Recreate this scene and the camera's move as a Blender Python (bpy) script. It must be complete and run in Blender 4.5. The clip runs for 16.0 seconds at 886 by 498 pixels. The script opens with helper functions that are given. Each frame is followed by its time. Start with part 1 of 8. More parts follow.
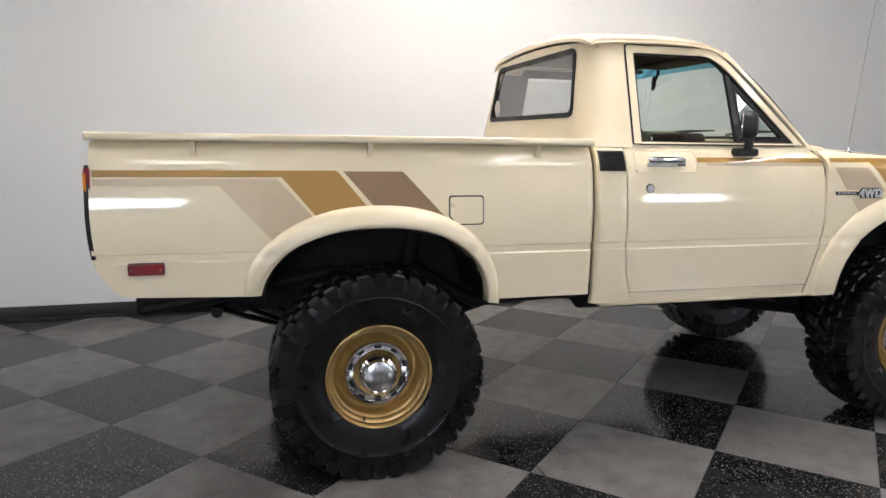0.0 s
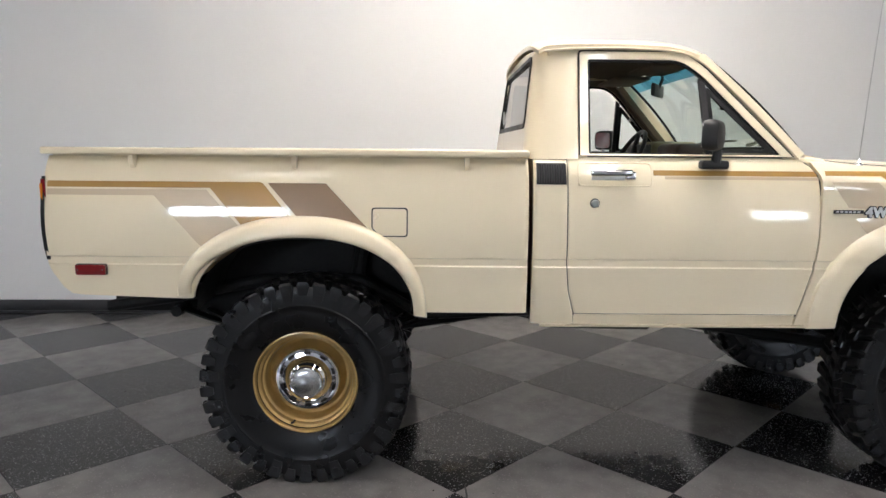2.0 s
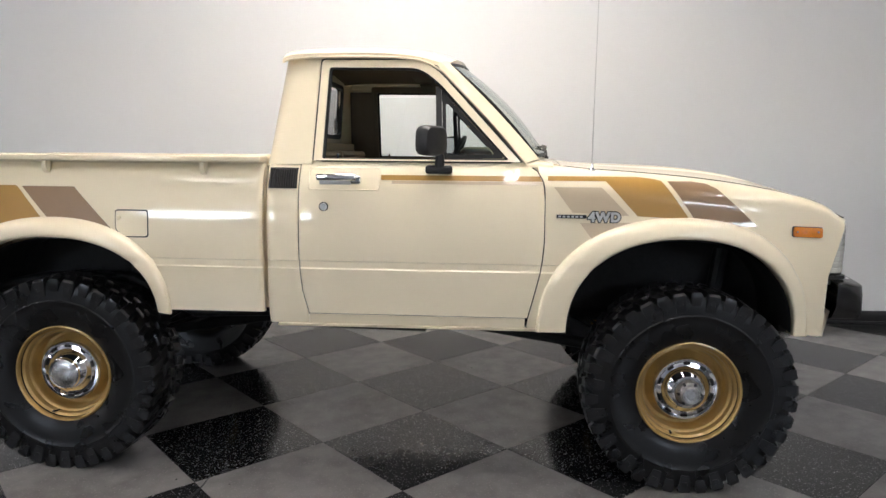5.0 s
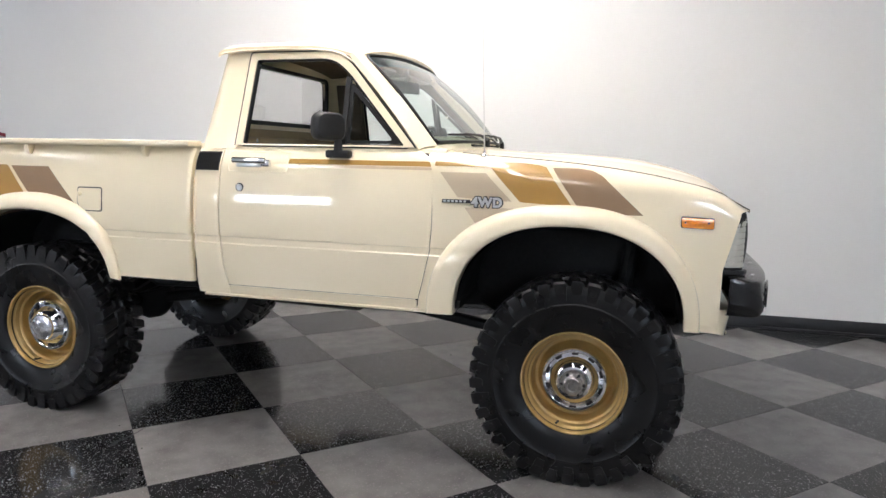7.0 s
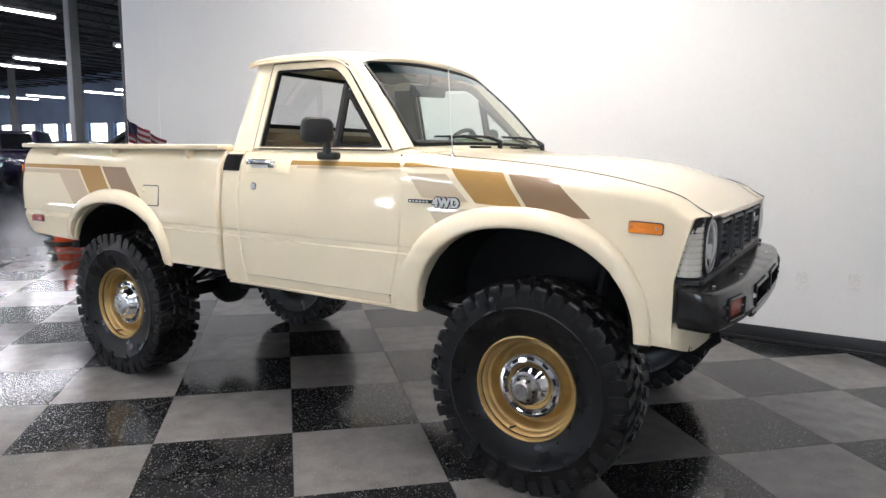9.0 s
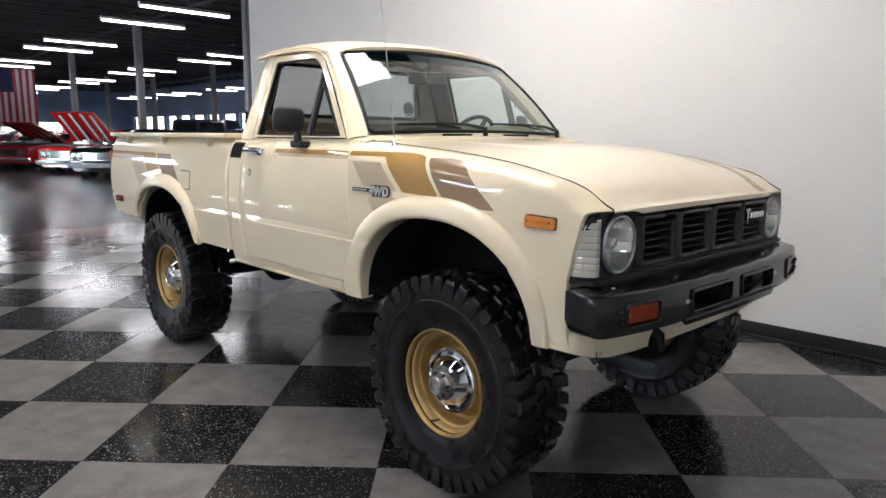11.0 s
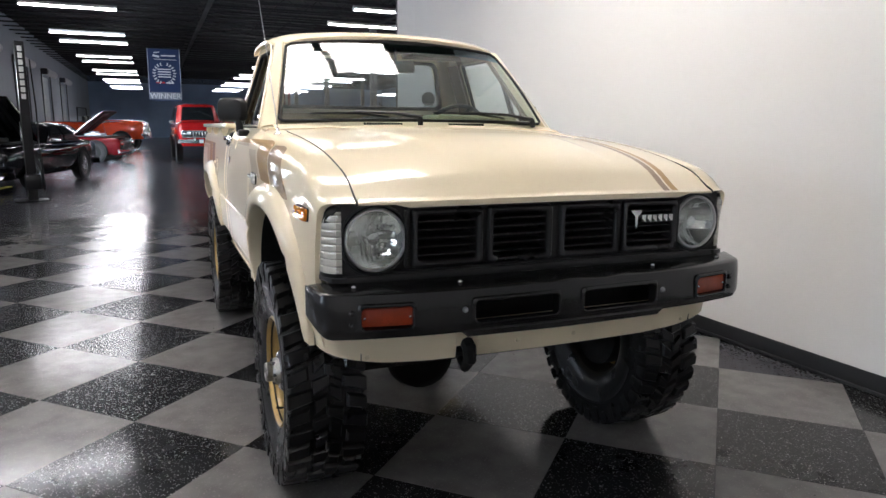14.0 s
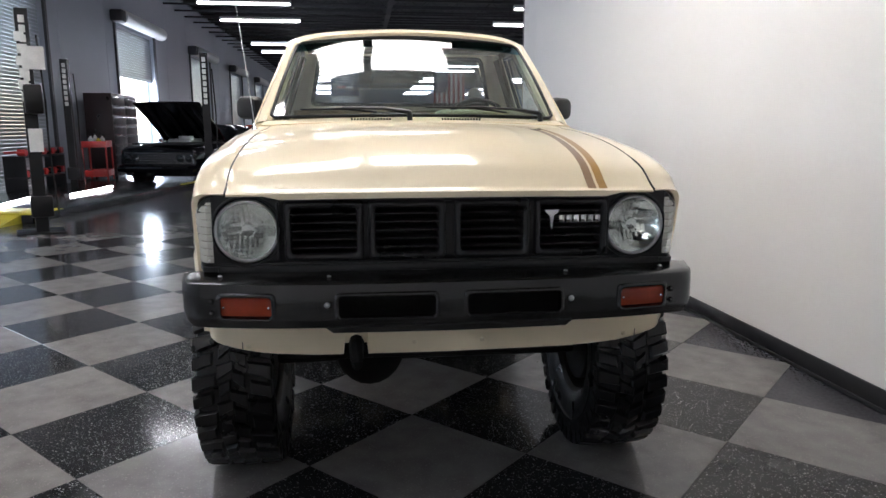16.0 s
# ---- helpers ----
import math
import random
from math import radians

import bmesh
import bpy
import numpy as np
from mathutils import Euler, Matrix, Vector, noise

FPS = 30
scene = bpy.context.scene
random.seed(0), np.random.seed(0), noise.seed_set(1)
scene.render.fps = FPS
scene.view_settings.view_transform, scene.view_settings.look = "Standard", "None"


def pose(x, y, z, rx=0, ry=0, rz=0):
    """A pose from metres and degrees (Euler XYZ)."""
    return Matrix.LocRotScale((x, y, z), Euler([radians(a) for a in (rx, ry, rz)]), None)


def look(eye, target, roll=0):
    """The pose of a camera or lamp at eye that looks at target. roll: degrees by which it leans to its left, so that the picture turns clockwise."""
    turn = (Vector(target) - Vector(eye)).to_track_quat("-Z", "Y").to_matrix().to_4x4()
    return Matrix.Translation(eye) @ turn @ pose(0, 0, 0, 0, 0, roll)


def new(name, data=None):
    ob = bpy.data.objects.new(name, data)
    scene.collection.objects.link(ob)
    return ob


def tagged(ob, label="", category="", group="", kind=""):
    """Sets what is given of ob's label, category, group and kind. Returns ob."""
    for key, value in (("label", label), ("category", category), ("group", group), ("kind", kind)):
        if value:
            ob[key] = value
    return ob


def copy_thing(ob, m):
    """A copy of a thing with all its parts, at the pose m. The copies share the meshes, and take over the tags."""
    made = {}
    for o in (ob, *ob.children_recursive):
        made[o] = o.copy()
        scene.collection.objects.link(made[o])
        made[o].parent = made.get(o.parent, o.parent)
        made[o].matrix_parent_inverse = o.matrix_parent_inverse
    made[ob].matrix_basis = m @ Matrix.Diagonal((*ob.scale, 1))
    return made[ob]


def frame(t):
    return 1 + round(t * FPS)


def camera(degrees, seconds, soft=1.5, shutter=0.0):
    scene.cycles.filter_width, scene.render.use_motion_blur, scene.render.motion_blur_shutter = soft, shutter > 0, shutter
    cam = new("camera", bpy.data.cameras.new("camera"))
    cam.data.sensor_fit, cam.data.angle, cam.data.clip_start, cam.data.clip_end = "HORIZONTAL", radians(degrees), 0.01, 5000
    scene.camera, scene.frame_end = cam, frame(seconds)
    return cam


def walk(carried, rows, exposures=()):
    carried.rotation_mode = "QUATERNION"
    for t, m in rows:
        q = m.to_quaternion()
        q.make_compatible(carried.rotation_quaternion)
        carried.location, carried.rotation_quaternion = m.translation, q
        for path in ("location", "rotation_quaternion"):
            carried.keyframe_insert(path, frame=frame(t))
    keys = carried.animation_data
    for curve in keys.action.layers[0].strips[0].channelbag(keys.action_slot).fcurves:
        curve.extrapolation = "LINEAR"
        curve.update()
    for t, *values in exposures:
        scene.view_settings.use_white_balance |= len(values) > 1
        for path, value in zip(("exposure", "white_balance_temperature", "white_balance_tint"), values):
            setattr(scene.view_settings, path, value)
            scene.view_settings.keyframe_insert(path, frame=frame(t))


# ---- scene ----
cam = camera(66.1, 16.0)
PATH = [
    (0, (-0.406, -3.315, 1.328), (0.092, -1.405, 1.007), 0.8),
    (0.5, (-0.171, -3.352, 1.333), (0.176, -1.409, 1.014), 0.6),
    (1, (0.06, -3.378, 1.33), (0.273, -1.412, 1.03), 0.5),
    (1.5, (0.295, -3.408, 1.338), (0.397, -1.432, 1.044), 0.6),
    (2, (0.517, -3.425, 1.341), (0.537, -1.447, 1.048), 0.5),
    (2.5, (0.742, -3.44, 1.35), (0.706, -1.464, 1.045), 0.6),
    (3, (0.969, -3.453, 1.344), (0.899, -1.477, 1.049), 0.7),
    (3.5, (1.189, -3.459, 1.343), (1.096, -1.483, 1.05), 0.6),
    (4, (1.376, -3.464, 1.35), (1.275, -1.485, 1.075), 0.5),
    (4.5, (1.554, -3.479, 1.349), (1.466, -1.501, 1.066), 0.5),
    (5, (1.785, -3.483, 1.351), (1.654, -1.507, 1.072), 0.5),
    (7.5, (3.03, -3.38, 1.299), (2.356, -1.518, 1.019), 1.1),
    (8, (3.257, -3.308, 1.304), (2.438, -1.504, 1.03), 1.1),
    (8.5, (3.457, -3.225, 1.307), (2.52, -1.48, 1.031), 0.9),
    (11, (4.377, -2.492, 1.332), (2.941, -1.139, 1.003), 0.5),
    (11.5, (4.513, -2.296, 1.334), (3.007, -1.026, 0.991), 0.5),
    (12, (4.646, -2.084, 1.329), (3.088, -0.88, 0.98), 0.4),
    (12.5, (4.778, -1.863, 1.325), (3.147, -0.759, 0.976), 0.5),
    (13, (4.893, -1.648, 1.325), (3.198, -0.645, 0.974), 0.6),
    (13.5, (5.007, -1.42, 1.321), (3.245, -0.541, 0.973), 0.6),
    (14, (5.095, -1.184, 1.322), (3.28, -0.422, 0.97), 0.5),
    (14.5, (5.155, -0.952, 1.316), (3.299, -0.307, 0.941), 0.4),
    (15, (5.204, -0.713, 1.311), (3.307, -0.202, 0.936), 0.2),
    (15.5, (5.239, -0.48, 1.308), (3.312, -0.097, 0.938), 0.0),
    (16, (5.262, -0.259, 1.3), (3.307, -0.025, 0.947), 0.0),
]
LIGHT = [(0, 3.46, 6250, 10), (4.5, 3.40, 6250, 10), (7.5, 3.76, 6100, 10), (8.5, 3.78, 6100, 10), (11, 3.36, 6150, 10), (12.5, 3.36, 6150, 10), (14.5, 3.42, 6100, 10), (16, 3.44, 6000, 10)]
walk(cam, [(t, look(eye, target, roll)) for t, eye, target, roll in PATH], LIGHT)

# ---------------------------------------------------------------- world and light
world = bpy.data.worlds.new("world")
scene.world = world
world.use_nodes = True
sky = world.node_tree.nodes.new("ShaderNodeTexSky")
sky.sky_type, sky.sun_disc = "NISHITA", False
sky.sun_elevation, sky.sun_rotation = radians(48), radians(200)
world.node_tree.links.new(sky.outputs[0], world.node_tree.nodes["Background"].inputs[0])
world.node_tree.nodes["Background"].inputs[1].default_value = 0.12
sun = new("sun", bpy.data.lights.new("sun", "SUN"))
sun.data.energy, sun.data.angle, sun.data.color = 3.0, radians(0.5), (1, 0.96, 0.9)
sun.matrix_world = look((-20, -40, 45), (-14, 0, 0))
scene.view_settings.exposure = 3.0
TUBE = 4.0      # radiance of the fluorescent tubes
PANEL = 2.0      # radiance of the overhead light panels
DAYLIGHT = 2.9   # radiance of the open doorway and the windows

# ---------------------------------------------------------------- materials
def srgb(r, g, b):
    return tuple(((c / 255 + 0.055) / 1.055) ** 2.4 if c > 10 else c / 3294.6 for c in (r, g, b)) + (1,)


def principled(name, colour, rough=0.5, metal=0.0, coat=0.0, spec=0.5):
    m = bpy.data.materials.new(name)
    m.use_nodes = True
    b = m.node_tree.nodes["Principled BSDF"]
    b.inputs["Base Color"].default_value = (*colour[:3], 1)
    b.inputs["Roughness"].default_value = rough
    b.inputs["Metallic"].default_value = metal
    b.inputs["Coat Weight"].default_value = coat
    b.inputs["Coat Roughness"].default_value = 0.03
    b.inputs["Specular IOR Level"].default_value = spec
    return m, m.node_tree, b


def textured(name, colour, rough=0.5, metal=0.0, coat=0.0, spec=0.5, grain=120.0, amount=0.12, stain=2.0, stain_amount=0.12, bump=0.0, bump_scale=150.0, rough_var=0.1, vary=0.0):
    """Colour with fine grain and broad stains, roughness that varies with them, and a fine relief."""
    m, t, b = principled(name, colour, rough, metal, coat, spec)
    n, l = t.nodes, t.links
    co = n.new("ShaderNodeTexCoord")
    fine, wide = n.new("ShaderNodeTexNoise"), n.new("ShaderNodeTexNoise")
    fine.inputs["Scale"].default_value, wide.inputs["Scale"].default_value = grain, stain
    fine.inputs["Detail"].default_value, wide.inputs["Detail"].default_value = 3, 5
    l.new(co.outputs["Object"], fine.inputs["Vector"])
    l.new(co.outputs["Object"], wide.inputs["Vector"])
    def scaled(src, lo, hi):
        r = n.new("ShaderNodeMapRange")
        r.inputs["From Min"].default_value, r.inputs["From Max"].default_value = 0.3, 0.7
        r.inputs["To Min"].default_value, r.inputs["To Max"].default_value = lo, hi
        l.new(src, r.inputs["Value"])
        return r.outputs[0]
    def times(a, bb):
        q = n.new("ShaderNodeMath")
        q.operation = "MULTIPLY"
        l.new(a, q.inputs[0]); l.new(bb, q.inputs[1])
        return q.outputs[0]
    k = times(scaled(fine.outputs["Fac"], 1 - amount, 1 + amount), scaled(wide.outputs["Fac"], 1 - stain_amount, 1 + stain_amount))
    if vary:
        info = n.new("ShaderNodeObjectInfo")
        r = n.new("ShaderNodeMapRange")
        r.inputs["To Min"].default_value, r.inputs["To Max"].default_value = 1 - vary, 1 + vary
        l.new(info.outputs["Random"], r.inputs["Value"])
        k = times(k, r.outputs[0])
    mul = n.new("ShaderNodeVectorMath")
    mul.operation = "SCALE"
    mul.inputs[0].default_value = colour[:3]
    l.new(k, mul.inputs["Scale"])
    l.new(mul.outputs[0], b.inputs["Base Color"])
    if rough_var:
        l.new(scaled(wide.outputs["Fac"], max(0.0, rough - rough_var), min(1.0, rough + rough_var)), b.inputs["Roughness"])
    if bump:
        bn = n.new("ShaderNodeBump")
        bn.inputs["Strength"].default_value = bump
        bn.inputs["Distance"].default_value = 0.002
        bs = n.new("ShaderNodeTexNoise")
        bs.inputs["Scale"].default_value = bump_scale
        l.new(co.outputs["Object"], bs.inputs["Vector"])
        l.new(bs.outputs["Fac"], bn.inputs["Height"])
        l.new(bn.outputs[0], b.inputs["Normal"])
    return m


def glowing(name, colour, strength):
    m, t, b = principled(name, (0.8, 0.8, 0.8))
    b.inputs["Emission Color"].default_value = (*colour[:3], 1)
    b.inputs["Emission Strength"].default_value = strength
    return m


def glass(name, colour, rough=0.0, veil=0.0, wave=0.0):
    """Thin sheet glass: a see-through tint under a clear reflection, with a pale veil imitating reflected hall light.
    """
    m = bpy.data.materials.new(name)
    m.use_nodes = True
    n, l = m.node_tree.nodes, m.node_tree.links
    n.remove(n["Principled BSDF"])
    tr, gl, mix, lw, pw, mr = (n.new(k) for k in ("ShaderNodeBsdfTransparent", "ShaderNodeBsdfGlossy", "ShaderNodeMixShader", "ShaderNodeLayerWeight", "ShaderNodeMath", "ShaderNodeMapRange"))
    tr.inputs[0].default_value = (*colour[:3], 1)
    gl.inputs["Roughness"].default_value = rough
    lw.inputs[0].default_value = 0.5
    if wave:
        swell, bump = n.new("ShaderNodeTexNoise"), n.new("ShaderNodeBump")
        at = n.new("ShaderNodeTexCoord")
        swell.inputs["Scale"].default_value, swell.inputs["Detail"].default_value = 3.2, 0.0
        bump.inputs["Strength"].default_value, bump.inputs["Distance"].default_value = 1.0, wave
        l.new(at.outputs["Object"], swell.inputs["Vector"]); l.new(swell.outputs["Fac"], bump.inputs["Height"]); l.new(bump.outputs[0], gl.inputs["Normal"])
    pw.operation = "POWER"
    pw.inputs[1].default_value = 4.0
    mr.inputs["To Min"].default_value, mr.inputs["To Max"].default_value = 0.10, 1.0
    l.new(lw.outputs["Facing"], pw.inputs[0]); l.new(pw.outputs[0], mr.inputs["Value"])
    l.new(mr.outputs[0], mix.inputs[0]); l.new(tr.outputs[0], mix.inputs[1]); l.new(gl.outputs[0], mix.inputs[2])
    # whitish diffuse layer painted over the pane in place of reflections of the hall
    if veil:
        film, top, spots, amount = (n.new(k) for k in ("ShaderNodeBsdfDiffuse", "ShaderNodeMixShader", "ShaderNodeTexNoise", "ShaderNodeMapRange"))
        film.inputs[0].default_value = (0.75, 0.78, 0.76, 1)
        spots.inputs["Scale"].default_value = 3.0
        amount.inputs["To Min"].default_value, amount.inputs["To Max"].default_value = veil * 0.6, veil * 1.4
        l.new(spots.outputs["Fac"], amount.inputs["Value"]); l.new(amount.outputs[0], top.inputs[0])
        l.new(mix.outputs[0], top.inputs[1]); l.new(film.outputs[0], top.inputs[2])
        mix = top
    l.new(mix.outputs[0], n["Material Output"].inputs[0])
    return m


def speckled_tile(name, base, chip, chips, rough, vary):
    """Polished vinyl tile with scattered light chips of two sizes."""
    m, t, b = principled(name, base, rough, 0, 0.16, 0.25)
    b.inputs["Coat Roughness"].default_value = 0.32
    n, l = t.nodes, t.links
    co, info = n.new("ShaderNodeTexCoord"), n.new("ShaderNodeObjectInfo")
    add = n.new("ShaderNodeVectorMath")
    add.operation = "ADD"
    cross = n.new("ShaderNodeVectorMath")
    cross.operation = "SCALE"
    cross.inputs[0].default_value = (31.0, 17.0, 5.0)
    l.new(info.outputs["Random"], cross.inputs["Scale"])
    l.new(co.outputs["Object"], add.inputs[0]); l.new(cross.outputs[0], add.inputs[1])
    fac = None
    for scale, edge in ((130.0, chips), (260.0, chips)):
        v = n.new("ShaderNodeTexVoronoi")
        v.inputs["Scale"].default_value = scale
        l.new(add.outputs[0], v.inputs["Vector"])
        sep = n.new("ShaderNodeSeparateColor")
        l.new(v.outputs["Color"], sep.inputs[0])
        pick = n.new("ShaderNodeMath")
        pick.operation = "LESS_THAN"
        pick.inputs[1].default_value = edge
        l.new(sep.outputs[0], pick.inputs[0])
        near = n.new("ShaderNodeMath")
        near.operation = "LESS_THAN"
        near.inputs[1].default_value = 0.42
        l.new(v.outputs["Distance"], near.inputs[0])
        both = n.new("ShaderNodeMath")
        both.operation = "MULTIPLY"
        l.new(pick.outputs[0], both.inputs[0]); l.new(near.outputs[0], both.inputs[1])
        if fac is None:
            fac = both.outputs[0]
        else:
            mx = n.new("ShaderNodeMath")
            mx.operation = "MAXIMUM"
            l.new(fac, mx.inputs[0]); l.new(both.outputs[0], mx.inputs[1])
            fac = mx.outputs[0]
    wide = n.new("ShaderNodeTexNoise")
    wide.inputs["Scale"].default_value = 9.0
    wide.inputs["Detail"].default_value = 6
    l.new(add.outputs[0], wide.inputs["Vector"])
    r1, r2 = n.new("ShaderNodeMapRange"), n.new("ShaderNodeMapRange")
    r1.inputs["From Min"].default_value, r1.inputs["From Max"].default_value = 0.25, 0.75
    r1.inputs["To Min"].default_value, r1.inputs["To Max"].default_value = 0.75, 1.25
    r2.inputs["To Min"].default_value, r2.inputs["To Max"].default_value = 1 - vary, 1 + vary
    l.new(wide.outputs["Fac"], r1.inputs["Value"]); l.new(info.outputs["Random"], r2.inputs["Value"])
    k = n.new("ShaderNodeMath")
    k.operation = "MULTIPLY"
    l.new(r1.outputs[0], k.inputs[0]); l.new(r2.outputs[0], k.inputs[1])
    sc = n.new("ShaderNodeVectorMath")
    sc.operation = "SCALE"
    sc.inputs[0].default_value = base[:3]
    l.new(k.outputs[0], sc.inputs["Scale"])
    mix = n.new("ShaderNodeMix")
    mix.data_type = "RGBA"
    l.new(fac, mix.inputs["Factor"])
    l.new(sc.outputs[0], mix.inputs["A"])
    mix.inputs["B"].default_value = (*chip[:3], 1)
    l.new(mix.outputs["Result"], b.inputs["Base Color"])
    scuff = n.new("ShaderNodeTexNoise")
    scuff.inputs["Scale"].default_value = 3.0
    scuff.inputs["Detail"].default_value = 8
    geo = n.new("ShaderNodeNewGeometry")
    l.new(geo.outputs["Position"], scuff.inputs["Vector"])
    r3 = n.new("ShaderNodeMapRange")
    r3.inputs["From Min"].default_value, r3.inputs["From Max"].default_value = 0.3, 0.7
    r3.inputs["To Min"].default_value, r3.inputs["To Max"].default_value = rough * 0.87, rough * 1.13
    l.new(scuff.outputs["Fac"], r3.inputs["Value"])
    l.new(r3.outputs[0], b.inputs["Roughness"])
    return m


CREAM = textured("cream_paint", (0.85, 0.742, 0.54), 0.36, 0, 0.74, 0.16, 900, 0.006, 0.8, 0.008, 0, rough_var=0)
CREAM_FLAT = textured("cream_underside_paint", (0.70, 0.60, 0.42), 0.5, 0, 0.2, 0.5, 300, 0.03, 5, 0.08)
CREAM.node_tree.nodes["Principled BSDF"].inputs["Coat Roughness"].default_value = 0.055
GOLD_STRIPE = textured("gold_vinyl_stripe", (0.42, 0.235, 0.055), 0.33, 0, 0.8, 0.5, 500, 0.03, 4, 0.05, rough_var=0.02)
BROWN_STRIPE = textured("brown_vinyl_stripe", (0.28, 0.178, 0.098), 0.33, 0, 0.8, 0.5, 500, 0.03, 4, 0.05, rough_var=0.02)
TAN_STRIPE = textured("tan_vinyl_stripe", (0.62, 0.495, 0.335), 0.33, 0, 0.8, 0.5, 500, 0.03, 4, 0.05, rough_var=0.02)
BLACK_TRIM = textured("black_trim_plastic", (0.017, 0.017, 0.0175), 0.40, 0, 0, 0.38, 200, 0.15, 5, 0.2, 0.15, 400)
GRILLE_BLACK = textured("satin_grille_plastic", (0.011, 0.011, 0.0115), 0.30, 0, 0, 0.5, 200, 0.12, 6, 0.2, 0.1, 400, rough_var=0.04)
BUMPER_BLACK = textured("satin_black_bumper_paint", (0.012, 0.0115, 0.0115), 0.24, 0, 0.25, 0.5, 150, 0.08, 6, 0.18, 0.03, 220, rough_var=0.03)
RUBBER = textured("tyre_rubber", (0.0052, 0.0052, 0.0055), 0.30, 0, 0, 0.34, 160, 0.2, 10, 0.3, 0.25, 260, rough_var=0.07)
TREAD_RUBBER = textured("tread_rubber", (0.0055, 0.0055, 0.0058), 0.31, 0, 0, 0.42, 160, 0.2, 10, 0.3, 0.25, 200, rough_var=0.06)
SEAL = textured("black_window_rubber", (0.009, 0.009, 0.009), 0.5, 0, 0, 0.25, 200, 0.1, 8, 0.2)
RIM_GOLD = textured("gold_wheel_paint", (0.45, 0.30, 0.105), 0.34, 0.45, 0.3, 0.5, 200, 0.06, 14, 0.15, rough_var=0.06)
CHROME = textured("chrome", (0.78, 0.78, 0.78), 0.09, 1.0, 0, 0.5, 80, 0.03, 20, 0.08, rough_var=0.04)
BRUSHED = textured("brushed_steel", (0.6, 0.6, 0.6), 0.39, 1.0, 0, 0.5, 300, 0.1, 10, 0.1)
CHASSIS = textured("black_chassis_paint", (0.010, 0.010, 0.010), 0.6, 0, 0, 0.2, 60, 0.3, 6, 0.4, 0.3, 90)
LAMP_RED = textured("red_lamp_lens", (0.20, 0.004, 0.007), 0.12, 0, 0.9, 0.5, 300, 0.1, 20, 0.1, 0.2, 700, rough_var=0.04)
LAMP_AMBER = textured("amber_lamp_lens", (0.78, 0.23, 0.012), 0.15, 0, 0.8, 0.5, 300, 0.1, 20, 0.1, 0.3, 700, rough_var=0.04)
LAMP_ORANGE = textured("red_orange_lamp_lens", (0.27, 0.034, 0.010), 0.2, 0, 0.4, 0.3, 300, 0.12, 20, 0.15, 0.3, 500, rough_var=0.04)
LAMP_CLEAR = textured("clear_corner_lens", (0.60, 0.58, 0.51), 0.16, 0.1, 0.8, 0.5, 200, 0.03, 20, 0.05, 0, 300, rough_var=0.03)
REFLECTOR = textured("headlamp_reflector", (0.90, 0.91, 0.88), 0.10, 0.90, 0.3, 0.5, 60, 0.04, 22, 0.06, 0.12, 30, rough_var=0.03)
SPUN_STEEL, spun_t, spun_b = principled("spun_steel", (0.66, 0.66, 0.65), 0.24, 1.0)
spun_b.inputs["Anisotropic"].default_value = 0.85
spun_n = spun_t.nodes.new("ShaderNodeTangent")
spun_n.direction_type, spun_n.axis = "RADIAL", "Y"
spun_t.links.new(spun_n.outputs[0], spun_b.inputs["Tangent"])
FRAME_TRIM = textured("dark_brown_door_trim", (0.15, 0.12, 0.08), 0.7, 0, 0, 0.3, 200, 0.1, 5, 0.15)
SILVER = textured("silver_badge_metal", (0.62, 0.62, 0.61), 0.34, 0.5, 0, 0.5, 200, 0.05, 30, 0.1, rough_var=0.04)
HUB_STEEL = textured("oily_hub_steel", (0.40, 0.39, 0.37), 0.30, 1.0, 0, 0.5, 90, 0.2, 25, 0.3, rough_var=0.04)
# near-black brown for the inside of the wheel, unlike the gold rim
RIM_DARK = textured("dark_wheel_barrel", (0.02, 0.016, 0.01), 0.6, 0, 0, 0.3, 60, 0.3, 10, 0.4)
WINDOW_GLASS = glass("clear_window_glass", (0.90, 0.94, 0.93))
# fourth value: strength of the painted pale reflection veil, also on the rear glass
SHIELD_GLASS = glass("green_windscreen_glass", (0.80, 0.91, 0.89), 0.0, 0.07, 0.016)
BACK_GLASS = glass("smoked_rear_glass", (0.66, 0.67, 0.68), 0.0, 0.04)
SUNBAND = glass("blue_sun_band_glass", (0.10, 0.38, 0.52))
HEADLINER = textured("dark_tan_headliner", (0.13, 0.105, 0.075), 0.9, 0, 0, 0.2, 300, 0.1, 4, 0.1)
TRIM_OLIVE = textured("olive_tan_dash_vinyl", (0.20, 0.18, 0.10), 0.55, 0, 0, 0.4, 260, 0.1, 6, 0.12, 0.3, 300)
SEAT_BROWN = textured("reddish_brown_seat_cloth", (0.22, 0.095, 0.05), 0.85, 0, 0, 0.2, 400, 0.15, 8, 0.15, 0.3, 500)
SEAT_TAN = textured("tan_seat_vinyl", (0.36, 0.27, 0.15), 0.6, 0, 0, 0.4, 300, 0.1, 6, 0.1, 0.3, 300)
WALL_WHITE = textured("white_wall_paint", (0.76, 0.757, 0.75), 0.6, 0, 0, 0.3, 90, 0.012, 0.7, 0.02, 0.1, 180, rough_var=0.05)
BASE_BLACK = textured("black_vinyl_baseboard", (0.013, 0.013, 0.014), 0.41, 0, 0, 0.5, 120, 0.15, 5, 0.2)
TILE_LIGHT = speckled_tile("grey_vinyl_tile", (0.155, 0.149, 0.143), (0.22, 0.21, 0.20), 0.08, 0.135, 0.07)
